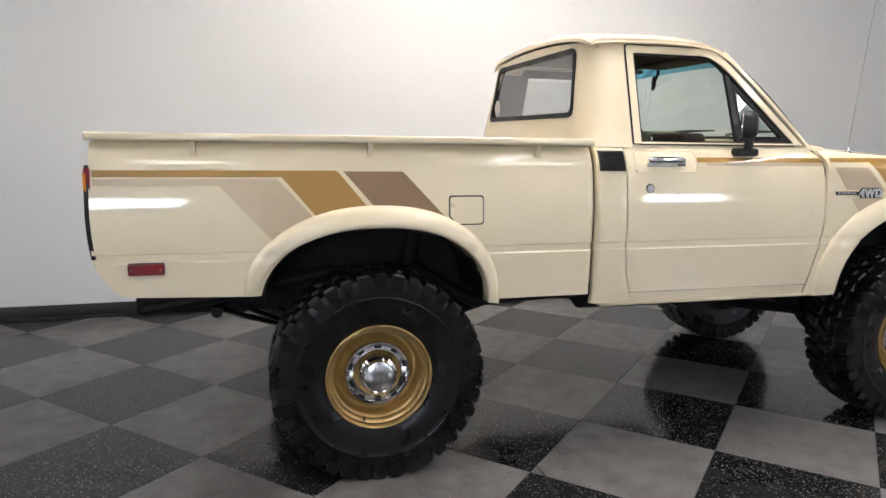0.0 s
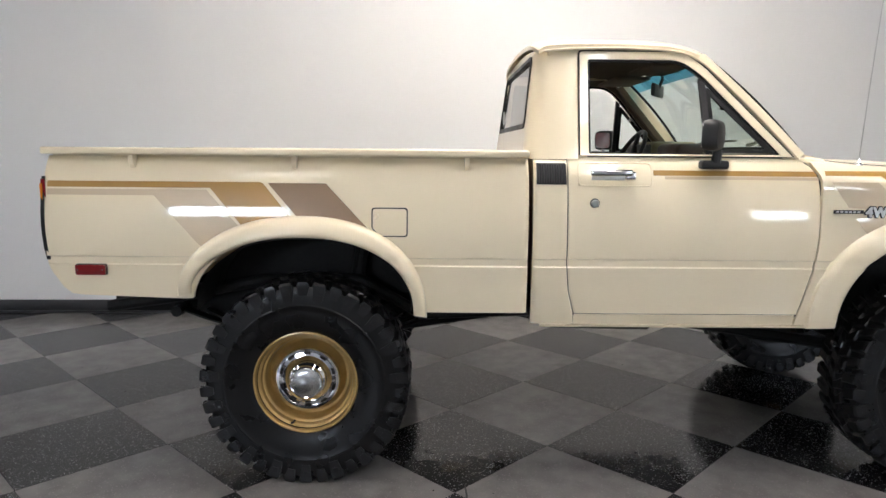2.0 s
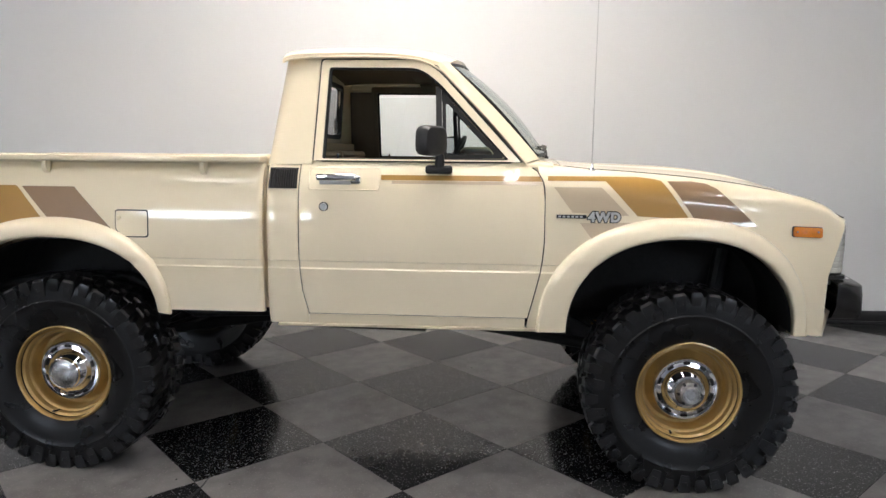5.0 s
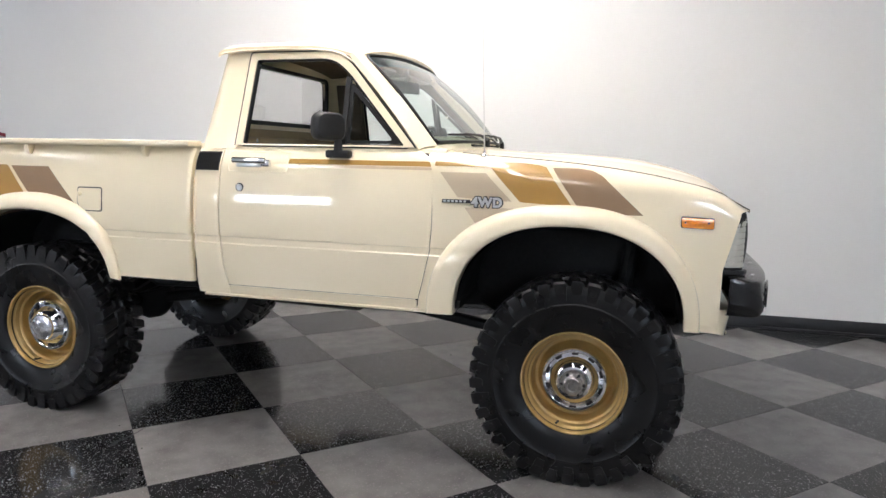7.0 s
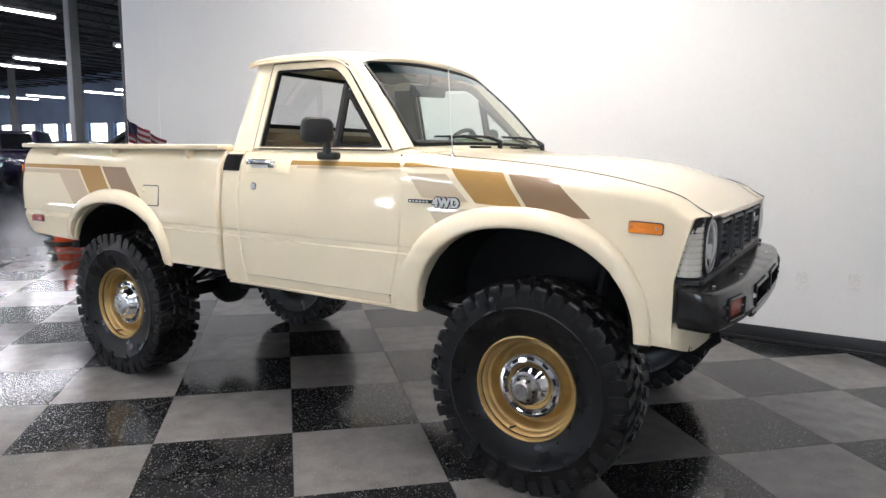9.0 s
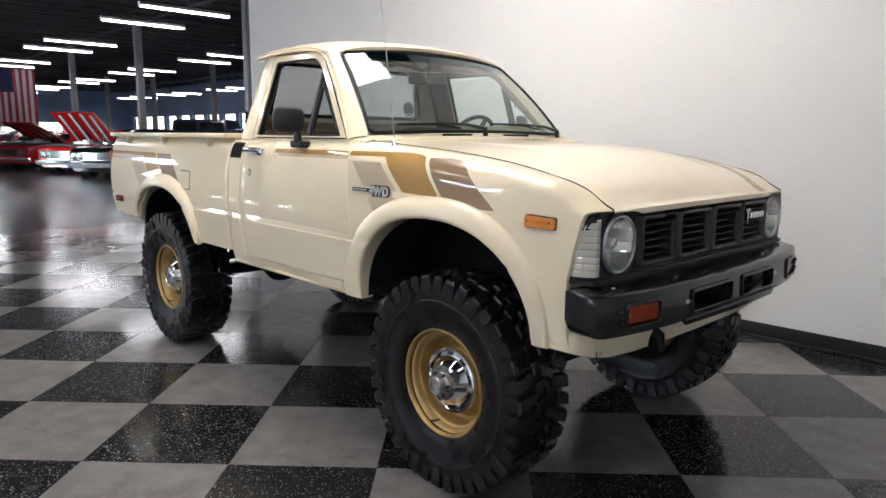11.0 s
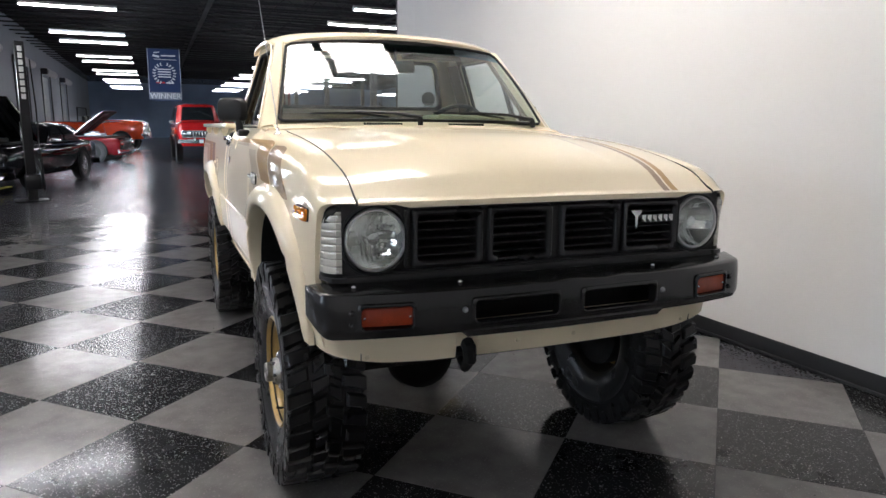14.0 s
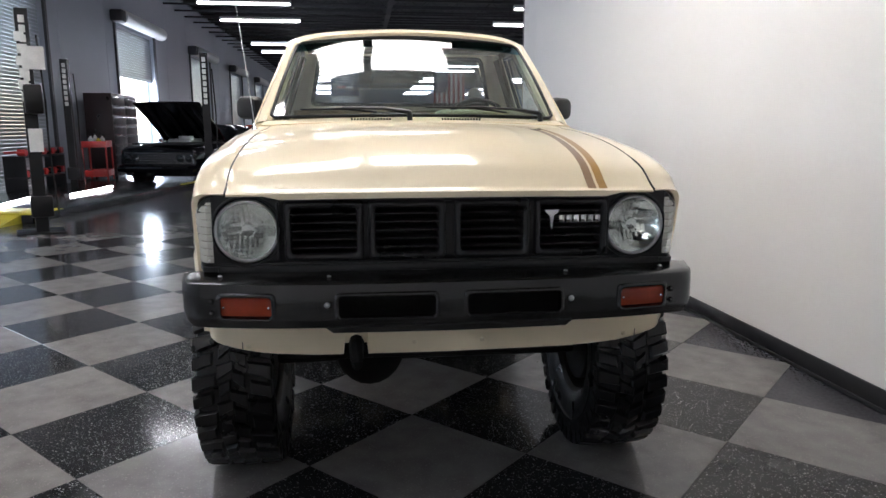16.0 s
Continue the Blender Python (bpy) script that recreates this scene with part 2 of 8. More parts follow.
TILE_DARK = speckled_tile("black_vinyl_tile", (0.011, 0.011, 0.0118), (0.26, 0.26, 0.26), 0.085, 0.125, 0.12)
CONCRETE = textured("polished_dark_concrete", (0.055, 0.055, 0.062), 0.25, 0, 0, 0.2, 60, 0.2, 0.5, 0.2, 0, 9, rough_var=0)
GREY_WALL = textured("grey_painted_concrete_wall", (0.36, 0.38, 0.43), 0.7, 0, 0, 0.3, 40, 0.08, 0.4, 0.1, 0.3, 30)
BLUE_WALL = textured("blue_painted_wall", (0.26, 0.34, 0.50), 0.7, 0, 0, 0.3, 40, 0.1, 0.3, 0.2)
CEILING_BLACK = textured("black_roof_deck", (0.016, 0.016, 0.018), 0.7, 0, 0, 0.3, 20, 0.3, 1, 0.3)
STEEL_DARK = textured("dark_roof_steel", (0.035, 0.035, 0.04), 0.5, 0.3, 0, 0.5, 40, 0.2, 2, 0.2)
COLUMN_GREY = textured("grey_column_paint", (0.19, 0.19, 0.195), 0.55, 0, 0, 0.4, 60, 0.1, 1.5, 0.15)
DOOR_STEEL = textured("grey_roller_door_steel", (0.20, 0.205, 0.215), 0.4, 0.3, 0, 0.5, 60, 0.08, 2, 0.1)
TUBE_GLOW = glowing("fluorescent_tube", (1.0, 0.95, 0.96), TUBE)
PANEL_GLOW = glowing("light_panel_diffuser", (1.0, 0.91, 0.82), PANEL)
# same diffuser at lower radiance, for weaker highlights on the truck's side
PANEL_DIM = glowing("dim_light_panel_diffuser", (1.0, 0.91, 0.82), 0.78 * PANEL)
FIXTURE_WHITE = textured("white_fixture_enamel", (0.7, 0.7, 0.7), 0.4)
PLASTIC_WHITE = textured("white_outlet_plastic", (0.72, 0.71, 0.69), 0.42)

# ---------------------------------------------------------------- mesh helpers
def empty(name, label="", category="", group="", kind="", m=None):
    e = new(name)
    e.empty_display_size = 0.2
    if m is not None:
        e.matrix_world = m
    return tagged(e, label, category, group, kind)


def part(name, bm, material, parent=None, label="", sharp=35, m=None):
    """Links a bmesh as one mesh object, under a thing or under a part."""
    bmesh.ops.remove_doubles(bm, verts=bm.verts, dist=1e-5)
    bmesh.ops.recalc_face_normals(bm, faces=bm.faces)
    me = bpy.data.meshes.new(name)
    bm.to_mesh(me)
    bm.free()
    me.materials.append(material)
    for p in me.polygons:
        p.use_smooth = True
    me.set_sharp_from_angle(angle=radians(sharp))
    ob = new(name, me)
    if parent is not None:
        ob.parent = parent
    if m is not None:
        ob.matrix_basis = m
    return tagged(ob, label)


def face(bm, verts):
    try:
        return bm.faces.new(verts)
    except ValueError:
        return None


def box(bm, x0, x1, y0, y1, z0, z1, r=0.0, seg=2):
    b2 = bmesh.new()
    bmesh.ops.create_cube(b2, size=1.0)
    bmesh.ops.transform(b2, matrix=Matrix.Translation(((x0 + x1) / 2, (y0 + y1) / 2, (z0 + z1) / 2)) @ Matrix.Diagonal((x1 - x0, y1 - y0, z1 - z0, 1)), verts=b2.verts)
    if r:
        bmesh.ops.bevel(b2, geom=list(b2.edges), offset=r, segments=seg, affect="EDGES", profile=0.5)
    merge(bm, b2)
    return bm


def merge(bm, b2, m=None):
    mp = {}
    for v in b2.verts:
        mp[v] = bm.verts.new(m @ v.co if m is not None else v.co)
    for f in b2.faces:
        face(bm, [mp[v] for v in f.verts])
    b2.free()


def ring_loft(bm, rings, closed=True, cap=True):
    """Quads between rings of equal length."""
    vs = [[bm.verts.new(p) for p in r] for r in rings]
    n = len(vs[0])
    for a, b in zip(vs, vs[1:]):
        for i in range(n if closed else n - 1):
            j = (i + 1) % n
            face(bm, (a[i], a[j], b[j], b[i]))
    if cap and closed:
        face(bm, vs[0][::-1]); face(bm, vs[-1])
    return vs


def tube(bm, pts, r, seg=8, cap=True):
    """A round bar along a polyline; r may be a list."""
    pts = [Vector(p) for p in pts]
    rs = r if isinstance(r, (list, tuple)) else [r] * len(pts)
    rings, side = [], None
    for i, p in enumerate(pts):
        d = (pts[min(i + 1, len(pts) - 1)] - pts[max(i - 1, 0)]).normalized()
        if side is None:
            side = d.orthogonal().normalized()
        side = (side - d * side.dot(d)).normalized()
        up = d.cross(side)
        rings.append([p + (side * math.cos(a) + up * math.sin(a)) * rs[i] for a in (2 * math.pi * k / seg for k in range(seg))])
    ring_loft(bm, rings, True, cap)
    return bm


def lathe(bm, profile, seg=48, axis="y", centre=(0, 0, 0)):
    """Revolves (radius, along) about an axis."""
    c = Vector(centre)
    rings = []
    for r, a in profile:
        ring = []
        for k in range(seg):
            t = 2 * math.pi * k / seg
            u, v = r * math.cos(t), r * math.sin(t)
            ring.append(c + Vector({"y": (u, a, v), "x": (a, u, v), "z": (u, v, a)}[axis]))
        rings.append(ring)
    ring_loft(bm, rings, True, False)
    return bm


def shell(bm, f, us, vs, back):
    """A curved sheet f(u, v) with thickness; back(point) is its inner side."""
    out = [[Vector(f(u, v)) for v in vs] for u in us]
    o = [[bm.verts.new(p) for p in row] for row in out]
    i = [[bm.verts.new(back(p)) for p in row] for row in out]
    a, b = len(us), len(vs)
    for x in range(a - 1):
        for y in range(b - 1):
            face(bm, (o[x][y], o[x + 1][y], o[x + 1][y + 1], o[x][y + 1]))
            face(bm, (i[x][y], i[x][y + 1], i[x + 1][y + 1], i[x + 1][y]))
    for x in range(a - 1):
        face(bm, (o[x][0], i[x][0], i[x + 1][0], o[x + 1][0]))
        face(bm, (o[x][-1], o[x + 1][-1], i[x + 1][-1], i[x][-1]))
    for y in range(b - 1):
        face(bm, (o[0][y], o[0][y + 1], i[0][y + 1], i[0][y]))
        face(bm, (o[-1][y], i[-1][y], i[-1][y + 1], o[-1][y + 1]))
    return bm


def sheet(bm, f, us, vs):
    o = [[bm.verts.new(f(u, v)) for v in vs] for u in us]
    for x in range(len(us) - 1):
        for y in range(len(vs) - 1):
            face(bm, (o[x][y], o[x + 1][y], o[x + 1][y + 1], o[x][y + 1]))
    return bm


def plate(bm, loops, place, back):
    """A flat plate with holes: loops of 2D points (outline first), place((a, b)) its front, back(point) its rear."""
    from mathutils.geometry import tessellate_polygon
    flat = [p for lp in loops for p in lp]
    tris = tessellate_polygon([[Vector((p[0], p[1], 0)) for p in lp] for lp in loops])
    fr = [bm.verts.new(place(p)) for p in flat]
    bk = [bm.verts.new(back(Vector(place(p)))) for p in flat]
    for t in tris:
        face(bm, [fr[i] for i in t]); face(bm, [bk[i] for i in reversed(t)])
    at = 0
    for lp in loops:
        for i in range(len(lp)):
            j = (i + 1) % len(lp)
            face(bm, (fr[at + i], fr[at + j], bk[at + j], bk[at + i]))
        at += len(lp)
    return bm


def rounded(pts, r, seg=4):
    """A 2D polygon with rounded corners; r may be a list."""
    out, n = [], len(pts)
    for i, p in enumerate(pts):
        rr = r[i] if isinstance(r, (list, tuple)) else r
        p, a, b = Vector(p), Vector(pts[i - 1]), Vector(pts[(i + 1) % n])
        if rr <= 0:
            out.append(tuple(p))
            continue
        da, db = (a - p), (b - p)
        q = min(rr, da.length * 0.48, db.length * 0.48)
        s, e = p + da.normalized() * q, p + db.normalized() * q
        for k in range(seg + 1):
            t = k / seg
            out.append(tuple((1 - t) ** 2 * s + 2 * t * (1 - t) * p + t * t * e))
    return out


def lerp_table(table, x):
    if x <= table[0][0]:
        return table[0][1]
    for (a, p), (b, q) in zip(table, table[1:]):
        if x <= b:
            return p + (q - p) * (x - a) / (b - a)
    return table[-1][1]


def smooth_table(table, x):
    """Monotone cubic through the table, so that curved panels reflect without kinks."""
    n = len(table)
    if x <= table[0][0]:
        return table[0][1]
    if x >= table[-1][0]:
        return table[-1][1]
    i = next(k for k in range(n - 1) if x <= table[k + 1][0])
    d = [(q[1] - p[1]) / (q[0] - p[0]) for p, q in zip(table, table[1:])]
    def slope(k):
        if k == 0 or k == n - 1:
            return d[0] if k == 0 else d[-1]
        return 0.0 if d[k - 1] * d[k] <= 0 else 2 * d[k - 1] * d[k] / (d[k - 1] + d[k])
    (a, p), (b, q) = table[i], table[i + 1]
    h, t = b - a, (x - a) / (b - a)
    return p * (1 + 2 * t) * (1 - t) ** 2 + slope(i) * h * t * (1 - t) ** 2 + q * t * t * (3 - 2 * t) + slope(i + 1) * h * t * t * (t - 1)


def steps(a, b, n):
    return [a + (b - a) * i / n for i in range(n + 1)]

# ---------------------------------------------------------------- the hall
D = 0.6096 / math.sqrt(2)              # half the diagonal of a floor tile
GX, GY = 0.598, -0.913                 # one tile corner
FLOOR_X0, FLOOR_X1, FLOOR_Y0 = -5.65, 9.0, -7.1
WALL_A, WALL_B = (-4.02, 1.945), (9.0, 2.30)      # face of the white partition, end to end
HALL_Z = 6.2
DOOR_WALL = -7.1

def wall_y(x):
    return WALL_A[1] + (WALL_B[1] - WALL_A[1]) * (x - WALL_A[0]) / (WALL_B[0] - WALL_A[0])

# slab under everything, one sheet
bm = bmesh.new()
box(bm, -75, 12, -7.4, 24.3, -0.30, -0.004)
floor = tagged(part("floor", bm, CONCRETE), "dark polished concrete floor of a large showroom", "floor", kind="structure")
bm = bmesh.new()
box(bm, -120, 40, -60, 60, -0.42, -0.31)
ground = tagged(part("ground", bm, textured("pale_concrete_yard", (0.32, 0.31, 0.29), 0.8, 0, 0, 0.3, 30, 0.1, 0.4, 0.15)), "pale concrete yard outside the building", "ground", kind="structure")

# white partition beside the truck
bm = bmesh.new()
ang = math.atan2(WALL_B[1] - WALL_A[1], WALL_B[0] - WALL_A[0])
wl = math.hypot(WALL_B[0] - WALL_A[0], WALL_B[1] - WALL_A[1])
WM = Matrix.Translation((*WALL_A, 0)) @ Matrix.Rotation(ang, 4, "Z")
box(bm, 0, 0.600, 0, 0.16, 0, 4.6)
box(bm, 0.604, wl, 0, 0.16, 0, 4.6)
box(bm, 0.59, 0.61, 0.004, 0.15, 0, 4.6)
wall = tagged(part("wall_partition", bm, WALL_WHITE, m=WM), "smooth white painted partition wall behind the truck", "wall", kind="structure")
bm = bmesh.new()
box(bm, -0.003, wl, -0.012, -0.0005, 0.0, 0.105, 0.003)
box(bm, -0.03, wl, -0.028, -0.0125, 0.0, 0.02, 0.006)
tagged(part("baseboard", bm, BASE_BLACK, m=WM), "black vinyl baseboard along the white wall", "baseboard", kind="structure")
bm = bmesh.new()
box(bm, -0.05, -0.002, -0.004, 0.17, 0, 4.6, 0.004)
tagged(part("trim", bm, STEEL_DARK, m=WM), "dark steel edge trim of the white wall", "trim", kind="structure")

def outlet(x, z, blank):
    e = empty("wall_outlet", "white blank wall plate on the white wall" if blank else "white double electrical outlet on the white wall", "outlet", "wall plates")
    e.matrix_world = Matrix.Translation((x, wall_y(x) - 0.0005, z)) @ Matrix.Rotation(ang, 4, "Z")
    bm = bmesh.new()
    box(bm, -0.037, 0.037, -0.006, 0, -0.06, 0.06, 0.003)
    part("plate", bm, PLASTIC_WHITE, e)
    if not blank:
        for zz in (-0.024, 0.024):
            bm = bmesh.new()
            box(bm, -0.017, 0.017, -0.009, -0.0062, zz - 0.014, zz + 0.014, 0.004)
            box(bm, -0.008, -0.005, -0.0098, -0.0088, zz - 0.005, zz + 0.006)
            box(bm, 0.005, 0.008, -0.0098, -0.0088, zz - 0.005, zz + 0.006)
            part("socket", bm, FIXTURE_WHITE, e)
    else:
        for zz in (-0.042, 0.042):
            bm = bmesh.new()
            lathe(bm, [(0.0001, -0.0075), (0.003, -0.0075), (0.0035, -0.0062)], 10, "y", (0, 0, zz))
            part("screw", bm, BRUSHED, e)

outlet(3.31, 0.46, False)
outlet(-2.26, 0.437, False)
outlet(3.62, 0.475, True)

# outer walls
bm = bmesh.new()
box(bm, 9.0, 9.3, -7.4, 24.0, 0, HALL_Z)
tagged(part("wall_east", bm, WALL_WHITE), "plain white end wall of the showroom", "wall", kind="structure")
NORTH_Y = 24.0
NORTH_WINDOWS = [(x, x + 2.3) for x in np.arange(-72.0, 2.0, 3.0)]
bm = bmesh.new()
box(bm, -75, 9.3, NORTH_Y, NORTH_Y + 0.3, 3.0, HALL_Z)
box(bm, -75, 9.3, NORTH_Y, NORTH_Y + 0.3, 0, 1.45)
at = -75.0
for a, b in NORTH_WINDOWS:
    box(bm, at, a, NORTH_Y, NORTH_Y + 0.3, 1.45, 3.0)
    at = b
box(bm, at, 9.3, NORTH_Y, NORTH_Y + 0.3, 1.45, 3.0)
tagged(part("wall_north", bm, BLUE_WALL), "dark blue side wall with a row of bright windows", "wall", kind="structure")
for n, (a, b) in enumerate(NORTH_WINDOWS):
    w = tagged(empty("window_%d" % (n + 21)), "bright window with a dark frame in the side wall", "window", "side windows", "structure")
    bm = bmesh.new()
    for xx in (a, b - 0.06):
        box(bm, xx, xx + 0.06, NORTH_Y + 0.1, NORTH_Y + 0.2, 1.45, 3.0)
    for zz in (1.45, 2.28, 2.94):
        box(bm, a + 0.06, b - 0.06, NORTH_Y + 0.11, NORTH_Y + 0.19, zz, zz + 0.06)
    part("window_frame", bm, STEEL_DARK, w)
    for z0, z1 in ((1.51, 2.28), (2.34, 2.94)):
        bm = bmesh.new()
        sheet(bm, lambda u, v: (u, NORTH_Y + 0.15, v), [a + 0.06, b - 0.06], [z0, z1])
        p = part("pane", bm, WINDOW_GLASS, w)
        p.visible_shadow = False

# west wall with a row of windows
bm = bmesh.new()
WX = -74.0
box(bm, WX - 0.3, WX, -7.4, NORTH_Y, 2.35, HALL_Z)
box(bm, WX - 0.3, WX, -7.4, NORTH_Y, 0, 1.1)
y = 8.0
WINDOWS = []
while y < 20:
    WINDOWS.append((y + 0.6, y + 2.9))
    y += 3.4
at = -7.4
for a, b in WINDOWS:
    box(bm, WX - 0.3, WX, at, a, 1.1, 2.35)
    at = b
box(bm, WX - 0.3, WX, at, NORTH_Y, 1.1, 2.35)
tagged(part("wall_west", bm, BLUE_WALL), "far dark blue painted wall with a row of bright windows", "wall", kind="structure")
for n, (a, b) in enumerate(WINDOWS):
    w = tagged(empty("window_%d" % (n + 1)), "bright window with a dark frame in the far wall", "window", "far windows", "structure")
    bm = bmesh.new()
    for yy in (a, (a + b) / 2 - 0.03, b - 0.06):
        box(bm, WX - 0.2, WX - 0.1, yy, yy + 0.06, 1.1, 2.35)
    for zz in (1.1, 2.29):
        box(bm, WX - 0.19, WX - 0.11, a + 0.06, b - 0.06, zz, zz + 0.06)
    part("window_frame", bm, STEEL_DARK, w)
    for ya, yb in ((a + 0.06, (a + b) / 2 - 0.03), ((a + b) / 2 + 0.03, b - 0.06)):
        bm = bmesh.new()
        sheet(bm, lambda u, v: (WX - 0.15, u, v), [ya, yb], [1.16, 2.29])
        p = part("pane", bm, WINDOW_GLASS, w)
        p.visible_shadow = False

# wall with the roller doors
DOORS = [(-11.2, -7.5, 0.0), (-19.4, -15.7, 2.75), (-28.1, -24.4, 0.0), (-36.8, -33.1, 0.0), (-45.5, -41.8, 0.0), (-54.2, -50.5, 0.0)]
DOOR_H = 4.15
SIDE_WINDOWS = [(-3.1, -1.4), (4.7, 6.4)]
WIN_Z0, WIN_Z1 = 1.66, 2.13
bm = bmesh.new()
at = -75.0
for a, b, o in sorted(DOORS + [(a, b, None) for a, b in SIDE_WINDOWS]):
    box(bm, at, a, DOOR_WALL - 0.3, DOOR_WALL, 0, HALL_Z)
    if o is None:
        box(bm, a, b, DOOR_WALL - 0.3, DOOR_WALL, WIN_Z1, HALL_Z)
        box(bm, a, b, DOOR_WALL - 0.3, DOOR_WALL, 0, WIN_Z0)
    else:
        box(bm, a, b, DOOR_WALL - 0.3, DOOR_WALL, DOOR_H, HALL_Z)
    at = b
box(bm, at, 9.0, DOOR_WALL - 0.3, DOOR_WALL, 0, HALL_Z)
for x in range(-72, 9, 3):
    if not any(a - 0.3 < x < b + 0.3 for a, b, o in DOORS):
        box(bm, x - 0.012, x + 0.012, DOOR_WALL - 0.01, DOOR_WALL + 0.004, 0, HALL_Z)
tagged(part("wall_south", bm, GREY_WALL), "grey painted concrete wall with roller doors", "wall", kind="structure")
for n, (a, b, o) in enumerate(DOORS):
    d = tagged(empty("door_%d" % (n + 1)), "grey steel roller door, half open to daylight" if o else "closed grey ribbed steel roller door", "door", "roller doors", "structure")
    z = o
    k = 0
    bm = bmesh.new()
    while z < DOOR_H - 0.01:
        h = min(0.075, DOOR_H - z)
        ring = [(0.0, 0.0), (0.012, 0.012), (0.016, h * 0.5), (0.012, h - 0.014), (0.0, h - 0.002)]
        rings = [[(x, DOOR_WALL - 0.12 + p, z + q) for p, q in ring] for x in (a, b)]
        ring_loft(bm, rings, False, False)
        z += 0.075
    part("curtain", bm, DOOR_STEEL, d)
    bm = bmesh.new()
    box(bm, a - 0.09, a + 0.01, DOOR_WALL + 0.002, DOOR_WALL + 0.06, 0, DOOR_H + 0.1)
    box(bm, b - 0.01, b + 0.09, DOOR_WALL + 0.002, DOOR_WALL + 0.06, 0, DOOR_H + 0.1)
    part("guide_rail", bm, STEEL_DARK, d)
    bm = bmesh.new()
    tube(bm, [(a - 0.1, DOOR_WALL + 0.26, DOOR_H + 0.2), (b + 0.1, DOOR_WALL + 0.26, DOOR_H + 0.2)], 0.2, 16)
    part("roll_housing", bm, FIXTURE_WHITE, d)
    bm = bmesh.new()
    box(bm, b + 0.1, b + 0.45, DOOR_WALL + 0.05, DOOR_WALL + 0.4, DOOR_H + 0.02, DOOR_H + 0.35, 0.05)
    part("motor", bm, STEEL_DARK, d)

# daylight that comes in through the open roller doors
for a, b, z0, z1 in [(a, b, 0, o) for a, b, o in DOORS if o] + [(a, b, WIN_Z0, WIN_Z1) for a, b in SIDE_WINDOWS]:
    lamp = new("doorway_daylight", bpy.data.lights.new("doorway_daylight", "AREA"))
    lamp.data.shape, lamp.data.size, lamp.data.size_y = "RECTANGLE", b - a - 0.04, z1 - z0 - 0.04
    lamp.data.energy, lamp.data.color = (DAYLIGHT if z0 == 0 else 0.65 * DAYLIGHT) * math.pi * (b - a) * (z1 - z0), (0.86, 0.92, 1.0)
    lamp.matrix_world = look(((a + b) / 2, DOOR_WALL - 0.2, (z0 + z1) / 2), ((a + b) / 2, 0, (z0 + z1) / 2))

# roof deck, joists and girders in one ceiling
bm = bmesh.new()
box(bm, -75, 9.3, -7.4, NORTH_Y + 0.3, HALL_Z, HALL_Z + 0.2)
for x in np.arange(-73.5, 9.0, 1.5):
    box(bm, x - 0.04, x + 0.04, -7.1, NORTH_Y, HALL_Z - 0.08, HALL_Z)
    box(bm, x - 0.035, x + 0.035, -7.1, NORTH_Y, HALL_Z - 0.62, HALL_Z - 0.56)
    if x > -32:
        for yy in np.arange(-7.0, 14.0, 1.2):
            tube(bm, [(x, yy, HALL_Z - 0.06), (x, yy + 0.6, HALL_Z - 0.58), (x, yy + 1.2, HALL_Z - 0.06)], 0.014, 4, False)
for yy in (0.9, 7.8, 15.2, 22.6):
    box(bm, -74, 9, yy - 0.09, yy + 0.09, HALL_Z - 0.66, HALL_Z - 0.6)
    box(bm, -74, 9, yy - 0.09, yy + 0.09, HALL_Z - 0.12, HALL_Z - 0.06)
tagged(part("ceiling", bm, CEILING_BLACK), "black open roof deck with steel joists", "ceiling", kind="structure")

# columns
def column(x, y):
    e = empty("column", "grey steel roof column standing on the concrete floor", "column", "roof columns", m=pose(x, y, 0))
    bm = bmesh.new()
    box(bm, -0.13, 0.13, -0.13, 0.13, 0.02, HALL_Z - 0.65, 0.015)
    part("shaft", bm, COLUMN_GREY, e)
    bm = bmesh.new()
    box(bm, -0.22, 0.22, -0.22, 0.22, 0.0, 0.019, 0.004)
    part("base_plate", bm, STEEL_DARK, e)
    bm = bmesh.new()
    box(bm, -0.135, 0.135, -0.135, 0.135, 1.05, 1.35, 0.016)
    part("wrap", bm, textured("yellow_column_wrap", (0.5, 0.38, 0.03), 0.5), e)

for x, y in ((-15.2, 7.8), (-24.0, 7.7), (-33.6, 7.9), (-42.6, 7.9), (-51.8, 7.9), (-33.6, 15.2), (-42.6, 15.2), (-51.8, 15.2)):
    column(x, y)

